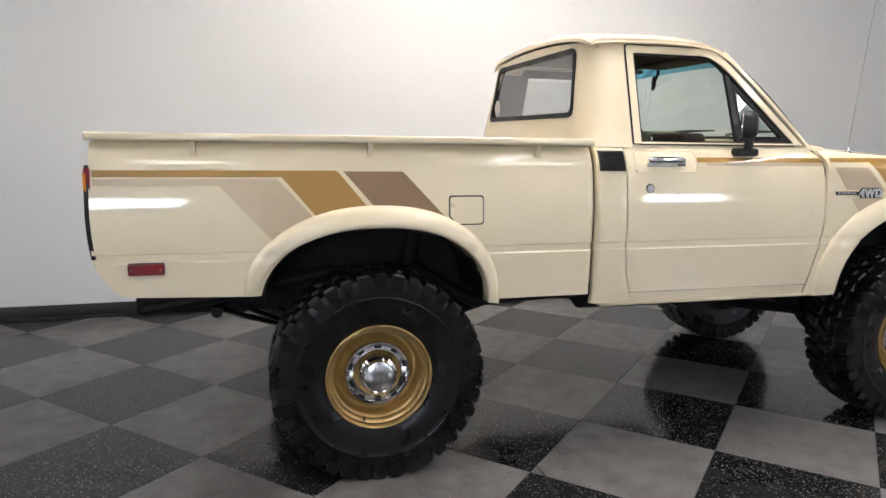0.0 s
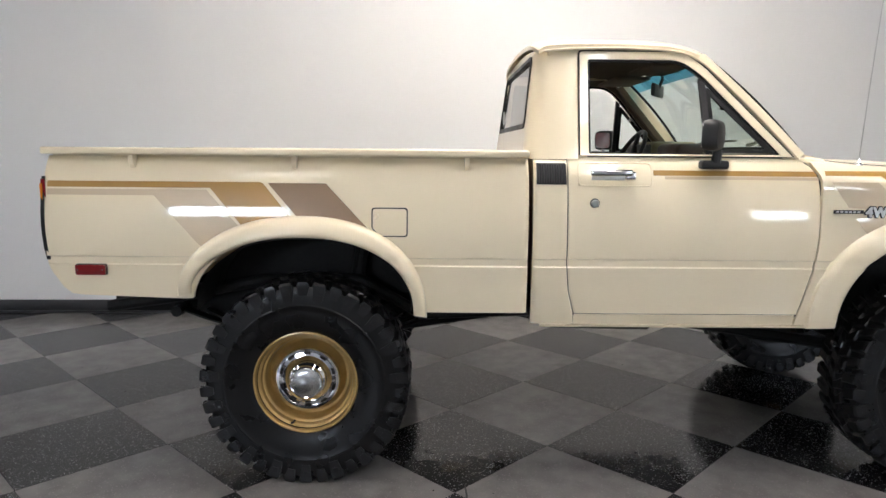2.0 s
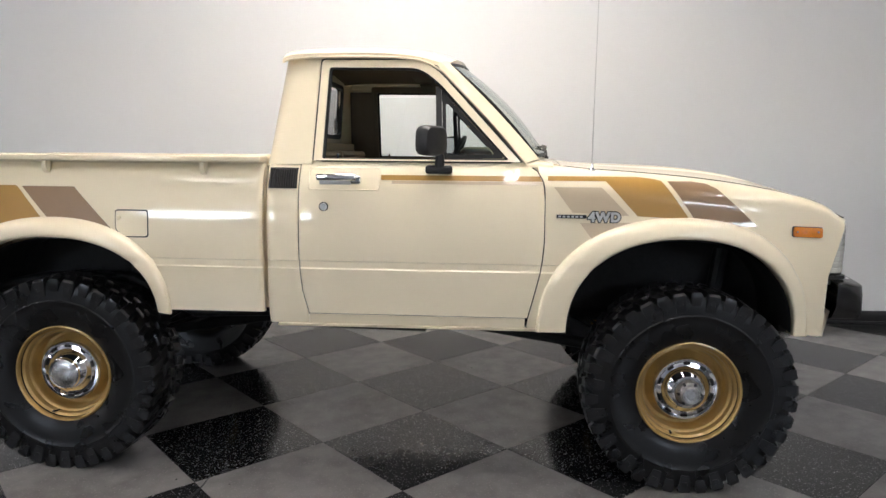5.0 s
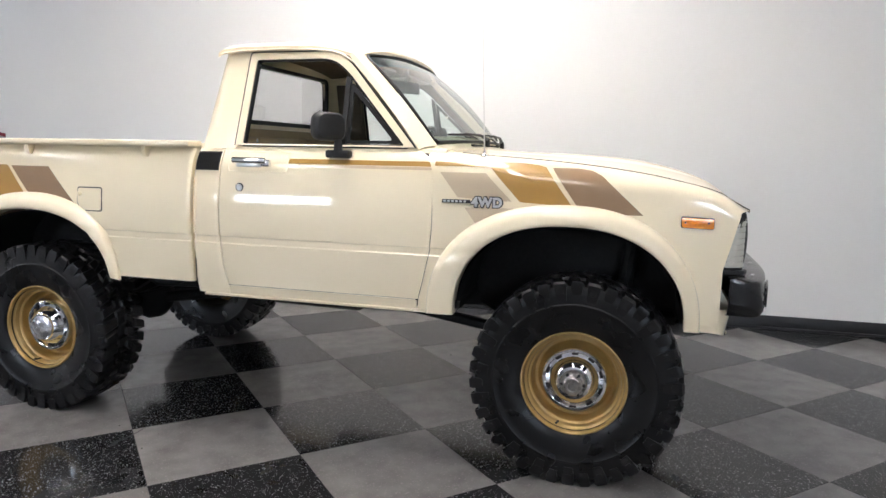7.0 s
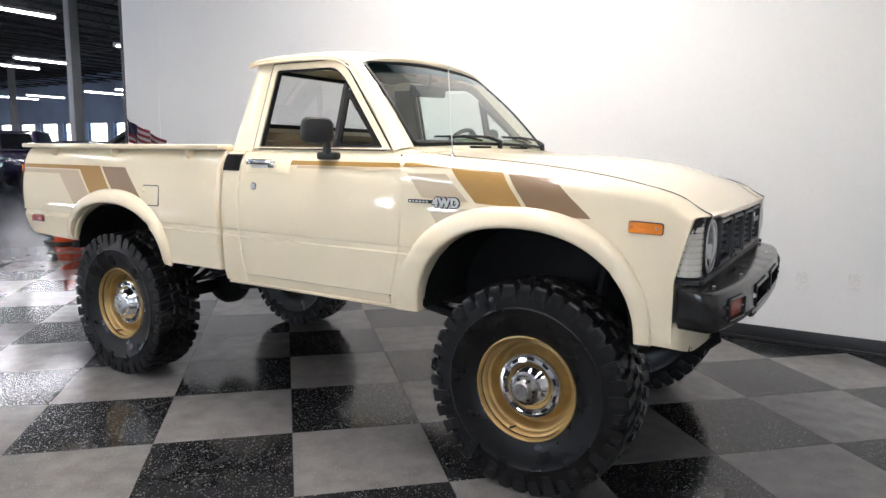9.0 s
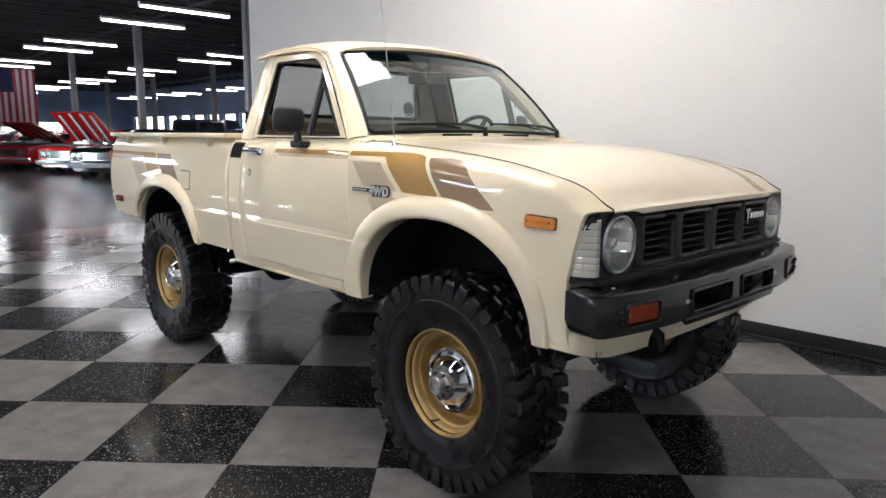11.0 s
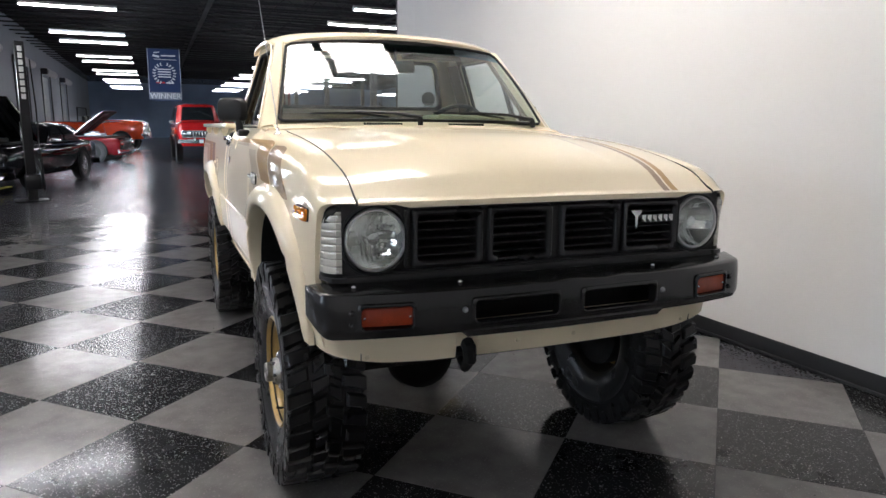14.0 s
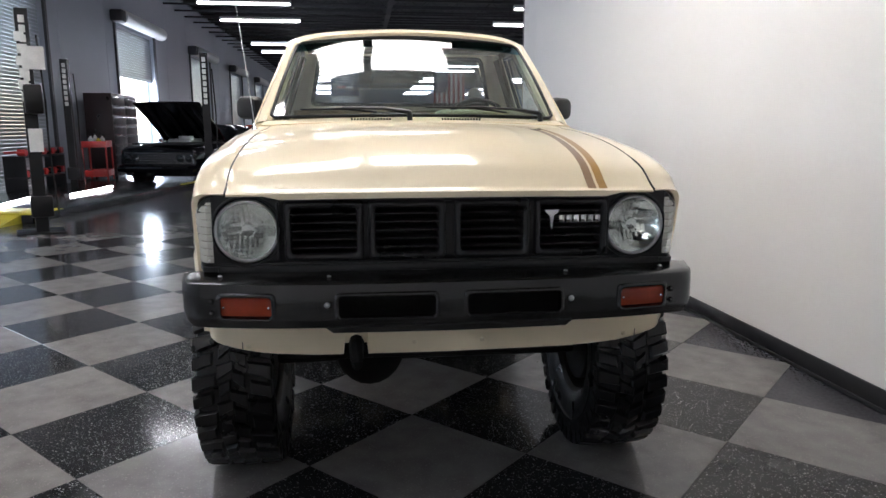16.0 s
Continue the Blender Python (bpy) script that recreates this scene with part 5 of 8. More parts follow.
# wipers
def wiper(pivot, tip):
    bm = bmesh.new()
    a, b = Vector(pivot), Vector(tip)
    tube(bm, [a + Vector((0, 0, -0.015)), a + Vector((-0.005, 0, 0.018)), a.lerp(b, 0.25) + Vector((0.01, 0, 0.030)), a.lerp(b, 0.62) + Vector((0.006, 0, 0.026))], [0.011, 0.011, 0.007, 0.005], 6)
    arm = part("wiper", bm, BLACK_TRIM, truck, "black windscreen wiper")
    bm = bmesh.new()
    tube(bm, [a.lerp(b, 0.30) + Vector((0, 0, 0.012)), a.lerp(b, 0.6) + Vector((0.012, 0, 0.022)), b + Vector((0, 0, 0.010))], [0.004, 0.007, 0.004], 6)
    part("wiper_blade", bm, SEAL, arm)
    bm = bmesh.new()
    lathe(bm, [(0.0001, 0.022), (0.010, 0.020), (0.013, 0.0), (0.013, -0.02)], 12, "z", a)
    part("wiper_pivot", bm, BLACK_TRIM, arm)

wiper((2.060, -0.03, 1.350), shield(-0.80, 0.06))
wiper((2.012, 0.60, 1.345), shield(0.07, 0.07))

# aerial on the fender
bm = bmesh.new()
lathe(bm, [(0.016, 0.0), (0.014, 0.008), (0.006, 0.014), (0.005, 0.03)], 12, "z", (2.194, -0.712, 1.284))
aerial = part("aerial", bm, CHROME, truck, "thin chrome whip aerial")
bm = bmesh.new()
tube(bm, [(2.194, -0.712, 1.31), (2.190, -0.745, 1.62), (2.184, -0.80, 2.08)], [0.0024, 0.0020, 0.0013], 5)
part("mast", bm, BRUSHED, aerial)

# front face: grille panel, openings, lamps
FX = 3.198
LX = 3.176                             # front of the corner lamps
openings = [(-0.485, -0.262), (-0.233, -0.012), (0.030, 0.252), (0.282, 0.503)]
lamp_y, lamp_z = 0.602, 0.993
bm = bmesh.new()
outline = rounded([(-0.705, 0.884), (0.705, 0.884), (0.705, 1.108), (0.56, 1.108), (0.52, 1.098), (-0.52, 1.098), (-0.56, 1.108), (-0.705, 1.108)], [0.01, 0.01, 0.012, 0, 0, 0, 0, 0.012])
holes = [rounded([(a, 0.910), (b, 0.910), (b, 1.072), (a, 1.072)], 0.014) for a, b in openings]
circles = [[(c + 0.0965 * math.cos(t), lamp_z + 0.0965 * math.sin(t)) for t in (2 * math.pi * k / 40 for k in range(40))] for c in (-lamp_y, lamp_y)]
plate(bm, [outline] + holes + circles, lambda p: (FX - 0.012 * (p[0] / 0.7) ** 2, p[0], p[1]), lambda p: p - Vector((0.055, 0, 0)))
grille = part("grille", bm, BLACK_TRIM, truck, "matte black plastic grille")
bm = bmesh.new()
box(bm, 3.06, 3.075, -0.70, 0.70, 0.86, 1.10)
part("grille_backing", bm, CHASSIS, grille)
bm = bmesh.new()
box(bm, 3.09, FX - 0.004, -0.695, 0.695, 0.862, 0.8865, 0.005)
part("lower_trim", bm, BLACK_TRIM, grille)
for a, b in openings:
    bm = bmesh.new()
    xx = FX - 0.012 * ((a + b) / 1.4) ** 2
    rings = []
    for k, dx in ((-0.009, -0.004), (-0.006, 0.010), (-0.002, 0.0155), (0.003, 0.017), (0.008, 0.0155), (0.012, 0.011), (0.014, -0.004), (0.015, -0.045)):
        rings.append([(xx + dx, p, q) for p, q in rounded([(a + k, 0.909 + k), (b - k, 0.909 + k), (b - k, 1.073 - k), (a + k, 1.073 - k)], 0.018 - 0.4 * max(0.0, k), 5)])
    ring_loft(bm, rings, True, False)
    fr = part("opening_frame", bm, GRILLE_BLACK, grille)
    for k in range(5):
        z = 0.938 + k * 0.0258
        bm = bmesh.new()
        ring = [(xx - 0.040, z + 0.008), (xx - 0.003, z + 0.0028), (xx + 0.001, z + 0.0012), (xx + 0.001, z - 0.0018), (xx - 0.004, z - 0.003), (xx - 0.040, z + 0.003)]
        ring_loft(bm, [[(p, a + 0.012, q) for p, q in ring], [(p, b - 0.012, q) for p, q in ring]])
        part("slat", bm, GRILLE_BLACK, fr)
for s in (-1, 1):
    bm = bmesh.new()
    box(bm, FX - 0.02, FX + 0.013, min(s * 0.5065, s * 0.5135), max(s * 0.5065, s * 0.5135), 0.905, 1.078, 0.003)
    part("rib", bm, BLACK_TRIM, grille)
# plain emblem and name bar in the maker's silver
bm = bmesh.new()
emb = [(0.305, 1.047), (0.352, 1.047), (0.348, 1.038), (0.335, 1.028), (0.331, 0.985), (0.326, 0.985), (0.322, 1.028), (0.309, 1.038)]
plate(bm, [emb], lambda p: (FX + 0.012, p[0], p[1]), lambda p: p - Vector((0.006, 0, 0)))
emblem = part("grille_emblem", bm, CHROME, grille, "small silver emblem and name bars")
bm = bmesh.new()
for i in range(6):
    y = 0.352 + i * 0.0232
    box(bm, FX + 0.006, FX + 0.012, y, y + 0.0175, 1.004, 1.029, 0.002)
part("name_bars", bm, CHROME, emblem)

for s in (-1, 1):
    hx0 = FX - 0.012 * (lamp_y / 0.7) ** 2
    bm = bmesh.new()
    lathe(bm, [(0.0965, -0.03), (0.0965, 0.004), (0.0955, 0.009), (0.0925, 0.0125), (0.0885, 0.0125), (0.0865, 0.010), (0.086, 0.002)], 40, "x", (hx0, s * lamp_y, lamp_z))
    hl = part("headlamp", bm, BRUSHED, truck, "round sealed-beam headlamp with dull steel ring")
    bm = bmesh.new()
    lathe(bm, [(max(0.0001, 0.09 * k / 14), -0.060 * (1 - (k / 14) ** 2.2)) for k in range(15)], 72, "x", (hx0, s * lamp_y, lamp_z))
    for v in bm.verts:
        v.co.x += 0.0011 * math.sin((v.co.y - s * lamp_y) * 420) + 0.0006 * math.sin((v.co.z - lamp_z) * 260)
    part("reflector", bm, REFLECTOR, hl)
    bm = bmesh.new()
    lathe(bm, [(0.0865, 0.006), (0.085, 0.010)] + [(0.083 * (1 - k / 16) + 0.0001, 0.0115 + 0.0125 * (1 - (1 - k / 16) ** 2)) for k in range(17)], 80, "x", (hx0, s * lamp_y, lamp_z))
    for v in bm.verts:
        v.co.x += 0.0005 * math.sin((v.co.y - s * lamp_y) * 520) * (1 if v.co.z > lamp_z - 0.02 else 0.3)
    part("lens", bm, glass("ribbed_headlamp_glass" , (0.93, 0.95, 0.94), 0.02), hl)
    bm = bmesh.new()
    lathe(bm, [(0.0001, 0.0), (0.018, -0.002), (0.022, -0.02), (0.022, -0.05)], 20, "x", (hx0 - 0.012, s * lamp_y, lamp_z))
    part("bulb_shield", bm, CHROME, hl)
    bm = bmesh.new()
    lathe(bm, [(0.0972, -0.02), (0.0985, 0.006), (0.103, 0.0105), (0.1075, 0.009), (0.109, 0.001), (0.109, -0.01)], 40, "x", (hx0, s * lamp_y, lamp_z))
    for v in bm.verts:
        v.co.y = s * min(abs(v.co.y), 0.7015)
    part("lamp_surround", bm, BLACK_TRIM, hl)
    # corner lamp wrapping onto the fender edge: ribbed clear lens in a black rim
    def lamp_rings(z0, z1, n, rear, out, drop):
        rings = []
        for i, z in enumerate(steps(z0, z1, n)):
            yo = smooth_table([(1.040, 0.753), (1.055, 0.749), (1.068, 0.740), (1.080, 0.727), (1.094, 0.708)], z - drop) + out
            xe = 3.116 + (z - 0.885) / 0.215 * 0.050
            rib = 0.0022 if drop == 0.0 and i % 5 == 0 else 0.0
            f = out - rib
            rings.append([(xe - 0.03, s * (yo - 0.012), z), (xe + rear, s * (yo - 0.001 - rib), z), (xe + 0.6 * (LX - xe), s * (yo - 0.006 - rib), z), (LX + f, s * (min(yo, 0.744) - 0.012), z), (LX + 0.010 + f, s * (0.5 * min(yo, 0.736) + 0.5 * 0.703), z), (LX + 0.012 + f, s * 0.703, z), (LX - 0.06, s * 0.703, z)])
        return rings
    bm = bmesh.new()
    ring_loft(bm, lamp_rings(0.897, 1.080, 42, 0.010, 0.0035, 0.0))
    cl = part("corner_lamp", bm, LAMP_CLEAR, truck, "clear ribbed corner lamp", 22)
    bm = bmesh.new()
    ring_loft(bm, lamp_rings(0.885, 1.094, 14, -0.003, 0.0015, 0.010))
    part("lamp_gasket", bm, SEAL, cl)
    bm = bmesh.new()
    rings = []
    for z in (0.872, 0.886):
        rings.append([(3.10, s * 0.755, z), (3.135, s * 0.754, z), (FX - 0.006, s * 0.735, z), (FX + 0.006, s * 0.715, z), (FX + 0.006, s * 0.69, z), (FX - 0.05, s * 0.69, z), (3.09, s * 0.735, z)])
    ring_loft(bm, rings)
    part("lamp_base", bm, BLACK_TRIM, cl)
    for z in (0.905, 1.066):
        bm = bmesh.new()
        lathe(bm, [(0.0001, 0.004), (0.004, 0.003), (0.0045, 0.0)], 8, "x", (LX + 0.0115, s * 0.716, z))
        part("screw", bm, BRUSHED, cl)

# bumper with two slots and two lamp pockets
FRONT = [(0.0, 3.326), (0.3, 3.322), (0.45, 3.315), (0.55, 3.304), (0.62, 3.293), (0.68, 3.281), (0.72, 3.271), (0.75, 3.261), (0.772, 3.249), (0.787, 3.232), (0.796, 3.208), (0.800, 3.18), (0.802, 3.15)]
def bump_x(y):
    return lerp_table(FRONT, abs(y))

bys = sorted(set([round(q * v, 4) for q in (-1, 1) for v in (0.0, 0.045, 0.10, 0.19, 0.28, 0.335, 0.40, 0.02, 0.07, 0.13, 0.16, 0.22, 0.25, 0.31, 0.37, 0.46, 0.522, 0.60, 0.676, 0.70, 0.72, 0.735, 0.75, 0.762, 0.772, 0.780, 0.787, 0.792, 0.796, 0.800, 0.802)]))
sec = [(-0.13, 0.864), (-0.085, 0.868), (-0.030, 0.857), (-0.016, 0.855), (-0.007, 0.849), (-0.002, 0.818), (0.001, 0.748), (-0.002, 0.730), (-0.010, 0.719), (-0.03, 0.714), (-0.13, 0.716)]
bm = bmesh.new()
grid = []
for y in bys:
    k = max(0.0, (abs(y) - 0.752) / 0.05)
    deep = min(1.0, (bump_x(y) - 3.138) / 0.13)
    row = []
    for dx, z in sec:
        zz = 0.83 + (z - 0.83) * (1 - (0.48 if z < 0.83 else 0.14) * k ** 1.8)
        wob = 0.0012 * math.sin(31 * y + 1.0) * math.exp(-(y / 0.3) ** 2) if 0.85 < z else 0.0     # knocks in the ledge
        row.append(bm.verts.new((bump_x(y) + dx * deep + wob, y, zz + wob)))
    grid.append(row)
pockets = [(-0.335, -0.045), (0.045, 0.335), (-0.676, -0.522), (0.522, 0.676)]
for i in range(len(bys) - 1):
    mid = (bys[i] + bys[i + 1]) / 2
    for j in range(len(sec) - 1):
        pk = j == 5 and any(a < mid < b for a, b in pockets)
        q = (grid[i][j], grid[i + 1][j], grid[i + 1][j + 1], grid[i][j + 1])
        if not pk:
            face(bm, q)
for a, b in pockets:
    ia, ib = bys.index(a), bys.index(b)
    back = [[bm.verts.new(grid[i][j].co - Vector((0.035, 0, 0))) for j in (5, 6)] for i in range(ia, ib + 1)]
    for n, i in enumerate(range(ia, ib)):
        face(bm, (grid[i][5], grid[i + 1][5], back[n + 1][0], back[n][0]))
        face(bm, (grid[i][6], back[n][1], back[n + 1][1], grid[i + 1][6]))
        if abs(a) > 0.4 or abs(b) > 0.4:
            face(bm, (back[n][0], back[n + 1][0], back[n + 1][1], back[n][1]))
    face(bm, (grid[ia][5], grid[ia][6], back[0][1], back[0][0]))
    face(bm, (grid[ib][5], back[-1][0], back[-1][1], grid[ib][6]))
face(bm, grid[0]); face(bm, grid[-1][::-1])
bumper = part("front_bumper", bm, BUMPER_BLACK, truck, "black painted steel front bumper", 34)
bm = bmesh.new()
ring_loft(bm, [[(bump_x(y) + d, y, z) for d, z in ((-0.002, 0.728), (0.0015, 0.722), (0.0, 0.722 - h), (-0.012, 0.718 - h), (-0.03, 0.716))] for y, h in ((-0.37, 0.0), (-0.35, 0.016), (-0.2, 0.017), (0.0, 0.018), (0.2, 0.017), (0.35, 0.016), (0.37, 0.0))])
part("lower_lip", bm, BUMPER_BLACK, bumper)
bm = bmesh.new()
box(bm, 3.20, 3.215, -0.42, 0.42, 0.725, 0.855, 0.004)
part("bumper_beam", bm, CHASSIS, bumper)
bm = bmesh.new()
box(bm, 2.95, 3.20, -0.36, -0.28, 0.74, 0.85, 0.005)
part("bumper_bracket", bm, CHASSIS, bumper)
bm = bmesh.new()
box(bm, 2.95, 3.20, 0.28, 0.36, 0.74, 0.85, 0.005)
part("bumper_bracket", bm, CHASSIS, bumper)
# pressed lips round the slots and the lamp pockets
for a, b in pockets:
    bm = bmesh.new()
    rings = []
    for k, dx in ((-0.0085, 0.0015), (-0.005, 0.0055), (-0.0005, 0.0065), (0.003, 0.004), (0.0035, -0.02)):
        rings.append([(bump_x(y) + 0.001 + dx, y, z) for y, z in rounded([(a + k, 0.748 + k), (b - k, 0.748 + k), (b - k, 0.818 - k), (a + k, 0.818 - k)], 0.016 - 0.3 * k, 5)])
    ring_loft(bm, rings, True, False)
    part("slot_lip" if abs(a + b) < 0.6 else "pocket_lip", bm, BUMPER_BLACK, bumper)
for s in (-1, 1):
    bm = bmesh.new()
    a, b = 0.526, 0.672
    rings = []
    for dz, k in ((0.752, -0.012), (0.757, -0.002), (0.783, 0.001), (0.809, -0.002), (0.814, -0.012)):
        rings.append([(bump_x(y) + k - 0.003, s * y, dz) for y in steps(a, b, 6)] + [(bump_x(y) - 0.03, s * y, dz) for y in steps(b, a, 6)])
    ring_loft(bm, rings)
    il = part("front_indicator", bm, LAMP_ORANGE, bumper, "red-orange indicator lens")
    for y in (0.534, 0.664):
        bm = bmesh.new()
        lathe(bm, [(0.0001, 0.004), (0.0035, 0.003), (0.004, 0.0)], 8, "x", (bump_x(y) - 0.001, s * y, 0.783))
        part("screw", bm, CHROME, il)
    for y, z in ((0.365, 0.790), (0.70, 0.80), (0.70, 0.765)):
        bm = bmesh.new()
        lathe(bm, [(0.0001, 0.008), (0.006, 0.007), (0.009, 0.001), (0.009, -0.004)], 12, "x", (bump_x(y) + 0.001, s * y, z))
        part("bolt", bm, BRUSHED if y < 0.5 else BUMPER_BLACK, bumper)
    for y in (0.36, 0.68):
        bm = bmesh.new()
        lathe(bm, [(0.0001, 0.005), (0.005, 0.004), (0.007, 0.0)], 10, "z", (bump_x(y) - 0.05, s * y, 0.864))
        part("bolt", bm, BRUSHED, bumper)

# panel behind the bumper
bm = bmesh.new()
box(bm, 3.092, 3.106, -0.742, 0.742, 0.66, 0.892, 0.004)
part("nose_panel", bm, CREAM, truck)

# cream valance under the bumper
VB = [(0.0, 0.584), (0.42, 0.588), (0.56, 0.597), (0.64, 0.611), (0.70, 0.626), (0.755, 0.645)]
bm = bmesh.new()
vy = sorted(set(steps(-0.70, 0.70, 34) + [q * v for q in (-1, 1) for v in (0.72, 0.732, 0.742, 0.75, 0.755)] + [-0.326, -0.322, -0.252, -0.248]))
def val(y, v):
    low = lerp_table(VB, abs(y))
    if -0.325 < y < -0.249:
        low = 0.624
    z = low + (0.735 - low) * v
    x = lerp_table([(0.0, 3.172), (0.3, 3.172), (0.6, 3.165), (0.66, 3.160), (0.70, 3.152), (0.72, 3.145), (0.74, 3.125), (0.75, 3.10), (0.755, 3.06)], abs(y)) + 0.02 * (v - 0.5)
    return (x, y, z)
shell(bm, val, vy, [0, 0.05, 0.3, 0.6, 1.0], lambda p: p - Vector((0.012, 0, 0)))
valance = part("front_valance", bm, CREAM, truck)
for s in (-1, 1):
    bm = bmesh.new()
    box(bm, val(0.64, 0)[0] - 0.004, val(0.64, 0)[0] + 0.004, min(s * 0.638, s * 0.6405), max(s * 0.638, s * 0.6405), 0.613, 0.712)
    part("panel_seam", bm, BLACK_TRIM, valance)
for y in (-0.62, -0.10, 0.12, 0.60):
    bm = bmesh.new()
    lathe(bm, [(0.0001, 0.006), (0.006, 0.005), (0.008, 0.0)], 10, "x", (val(y, 0.2)[0], y, 0.622))
    part("bolt", bm, CREAM_FLAT, valance)
bm = bmesh.new()
tube(bm, [(3.02, -0.285, 0.70), (3.12, -0.285, 0.655), (3.18, -0.285, 0.62), (3.185, -0.285, 0.58), (3.15, -0.285, 0.545), (3.11, -0.285, 0.56)], [0.02, 0.022, 0.024, 0.022, 0.018, 0.014], 8)
part("tow_hook", bm, CHASSIS, truck, "black steel tow hook")

# cargo bed: floor, front panel, tailgate
bm = bmesh.new()
box(bm, -0.95, 0.84, -0.43, 0.43, 0.80, 0.83, 0.004)
bf = part("bed_floor", bm, CREAM_FLAT, truck)
for i in range(5):
    bm = bmesh.new()
    box(bm, -0.94, 0.83, -0.36 + i * 0.16, -0.29 + i * 0.16, 0.829, 0.842, 0.004)
    part("rib", bm, CREAM_FLAT, bf)
for s in (-1, 1):
    for x0, x1 in ((-0.95, -0.47), (0.47, 0.84)):
        bm = bmesh.new()
        box(bm, x0, x1, min(s * 0.432, s * 0.735), max(s * 0.432, s * 0.735), 0.80, 0.829, 0.003)
        part("bed_floor_edge", bm, CREAM_FLAT, bf)
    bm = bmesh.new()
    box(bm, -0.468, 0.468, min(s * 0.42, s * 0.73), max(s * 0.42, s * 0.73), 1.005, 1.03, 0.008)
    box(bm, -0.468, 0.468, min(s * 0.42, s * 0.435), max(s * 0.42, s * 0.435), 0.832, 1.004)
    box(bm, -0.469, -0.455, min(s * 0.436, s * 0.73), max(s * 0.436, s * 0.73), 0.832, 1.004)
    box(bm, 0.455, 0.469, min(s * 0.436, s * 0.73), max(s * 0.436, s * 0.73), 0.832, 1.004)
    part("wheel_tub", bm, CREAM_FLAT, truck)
bm = bmesh.new()
box(bm, 0.845, 0.872, -0.735, 0.735, 0.70, 1.295, 0.006)
part("bed_front", bm, CREAM, truck)
bm = bmesh.new()
box(bm, -0.985, -0.945, -0.655, 0.655, 0.80, 1.295, 0.008)
box(bm, -0.989, -0.983, -0.56, 0.56, 0.90, 1.20, 0.002)
part("tailgate", bm, CREAM, truck)
bm = bmesh.new()
box(bm, -0.992, -0.93, -0.70, 0.70, 1.307, 1.333, 0.006)
part("rear_rail", bm, CREAM, truck)

# wheels
def tyre_profile():
    return [(0.198, 0.098), (0.206, 0.108), (0.222, 0.118), (0.250, 0.128), (0.290, 0.1345), (0.312, 0.136), (0.3155, 0.1385), (0.320, 0.1385), (0.3235, 0.136), (0.352, 0.1355), (0.376, 0.134), (0.392, 0.126), (0.401, 0.105), (0.403, 0.07), (0.404, 0.0)]

def lug(bm, ang0, y0, y1, w0, w1, r0, r1, skew=0.0):
    """A tread block: from y0 to y1 across, w wide round the tyre."""
    pts = []
    for y, w, rr, k in ((y0, w0, r1, 0.0), (y1, w1, r1 - 0.004, skew)):
        for da in (-w / 2, w / 2):
            pts.append((ang0 + k + da / 0.42, y, rr))
    am, ym = ang0 + skew / 2, (y0 + y1) / 2
    def level(grow, r_of):
        return [bm.verts.new((r_of(r) * math.cos(am + (a - am) * grow), ym + (y - ym) * min(grow, 1.0), r_of(r) * math.sin(am + (a - am) * grow))) for a, y, r in pts]
    top = level(0.80, lambda r: r)
    mid = level(1.0, lambda r: r - 0.006)
    bot = level(1.22, lambda r: r0)
    face(bm, (top[0], top[1], top[3], top[2]))
    for i, j in ((0, 1), (1, 3), (3, 2), (2, 0)):
        face(bm, (top[i], top[j], mid[j], mid[i]))
        face(bm, (mid[i], mid[j], bot[j], bot[i]))
    return top

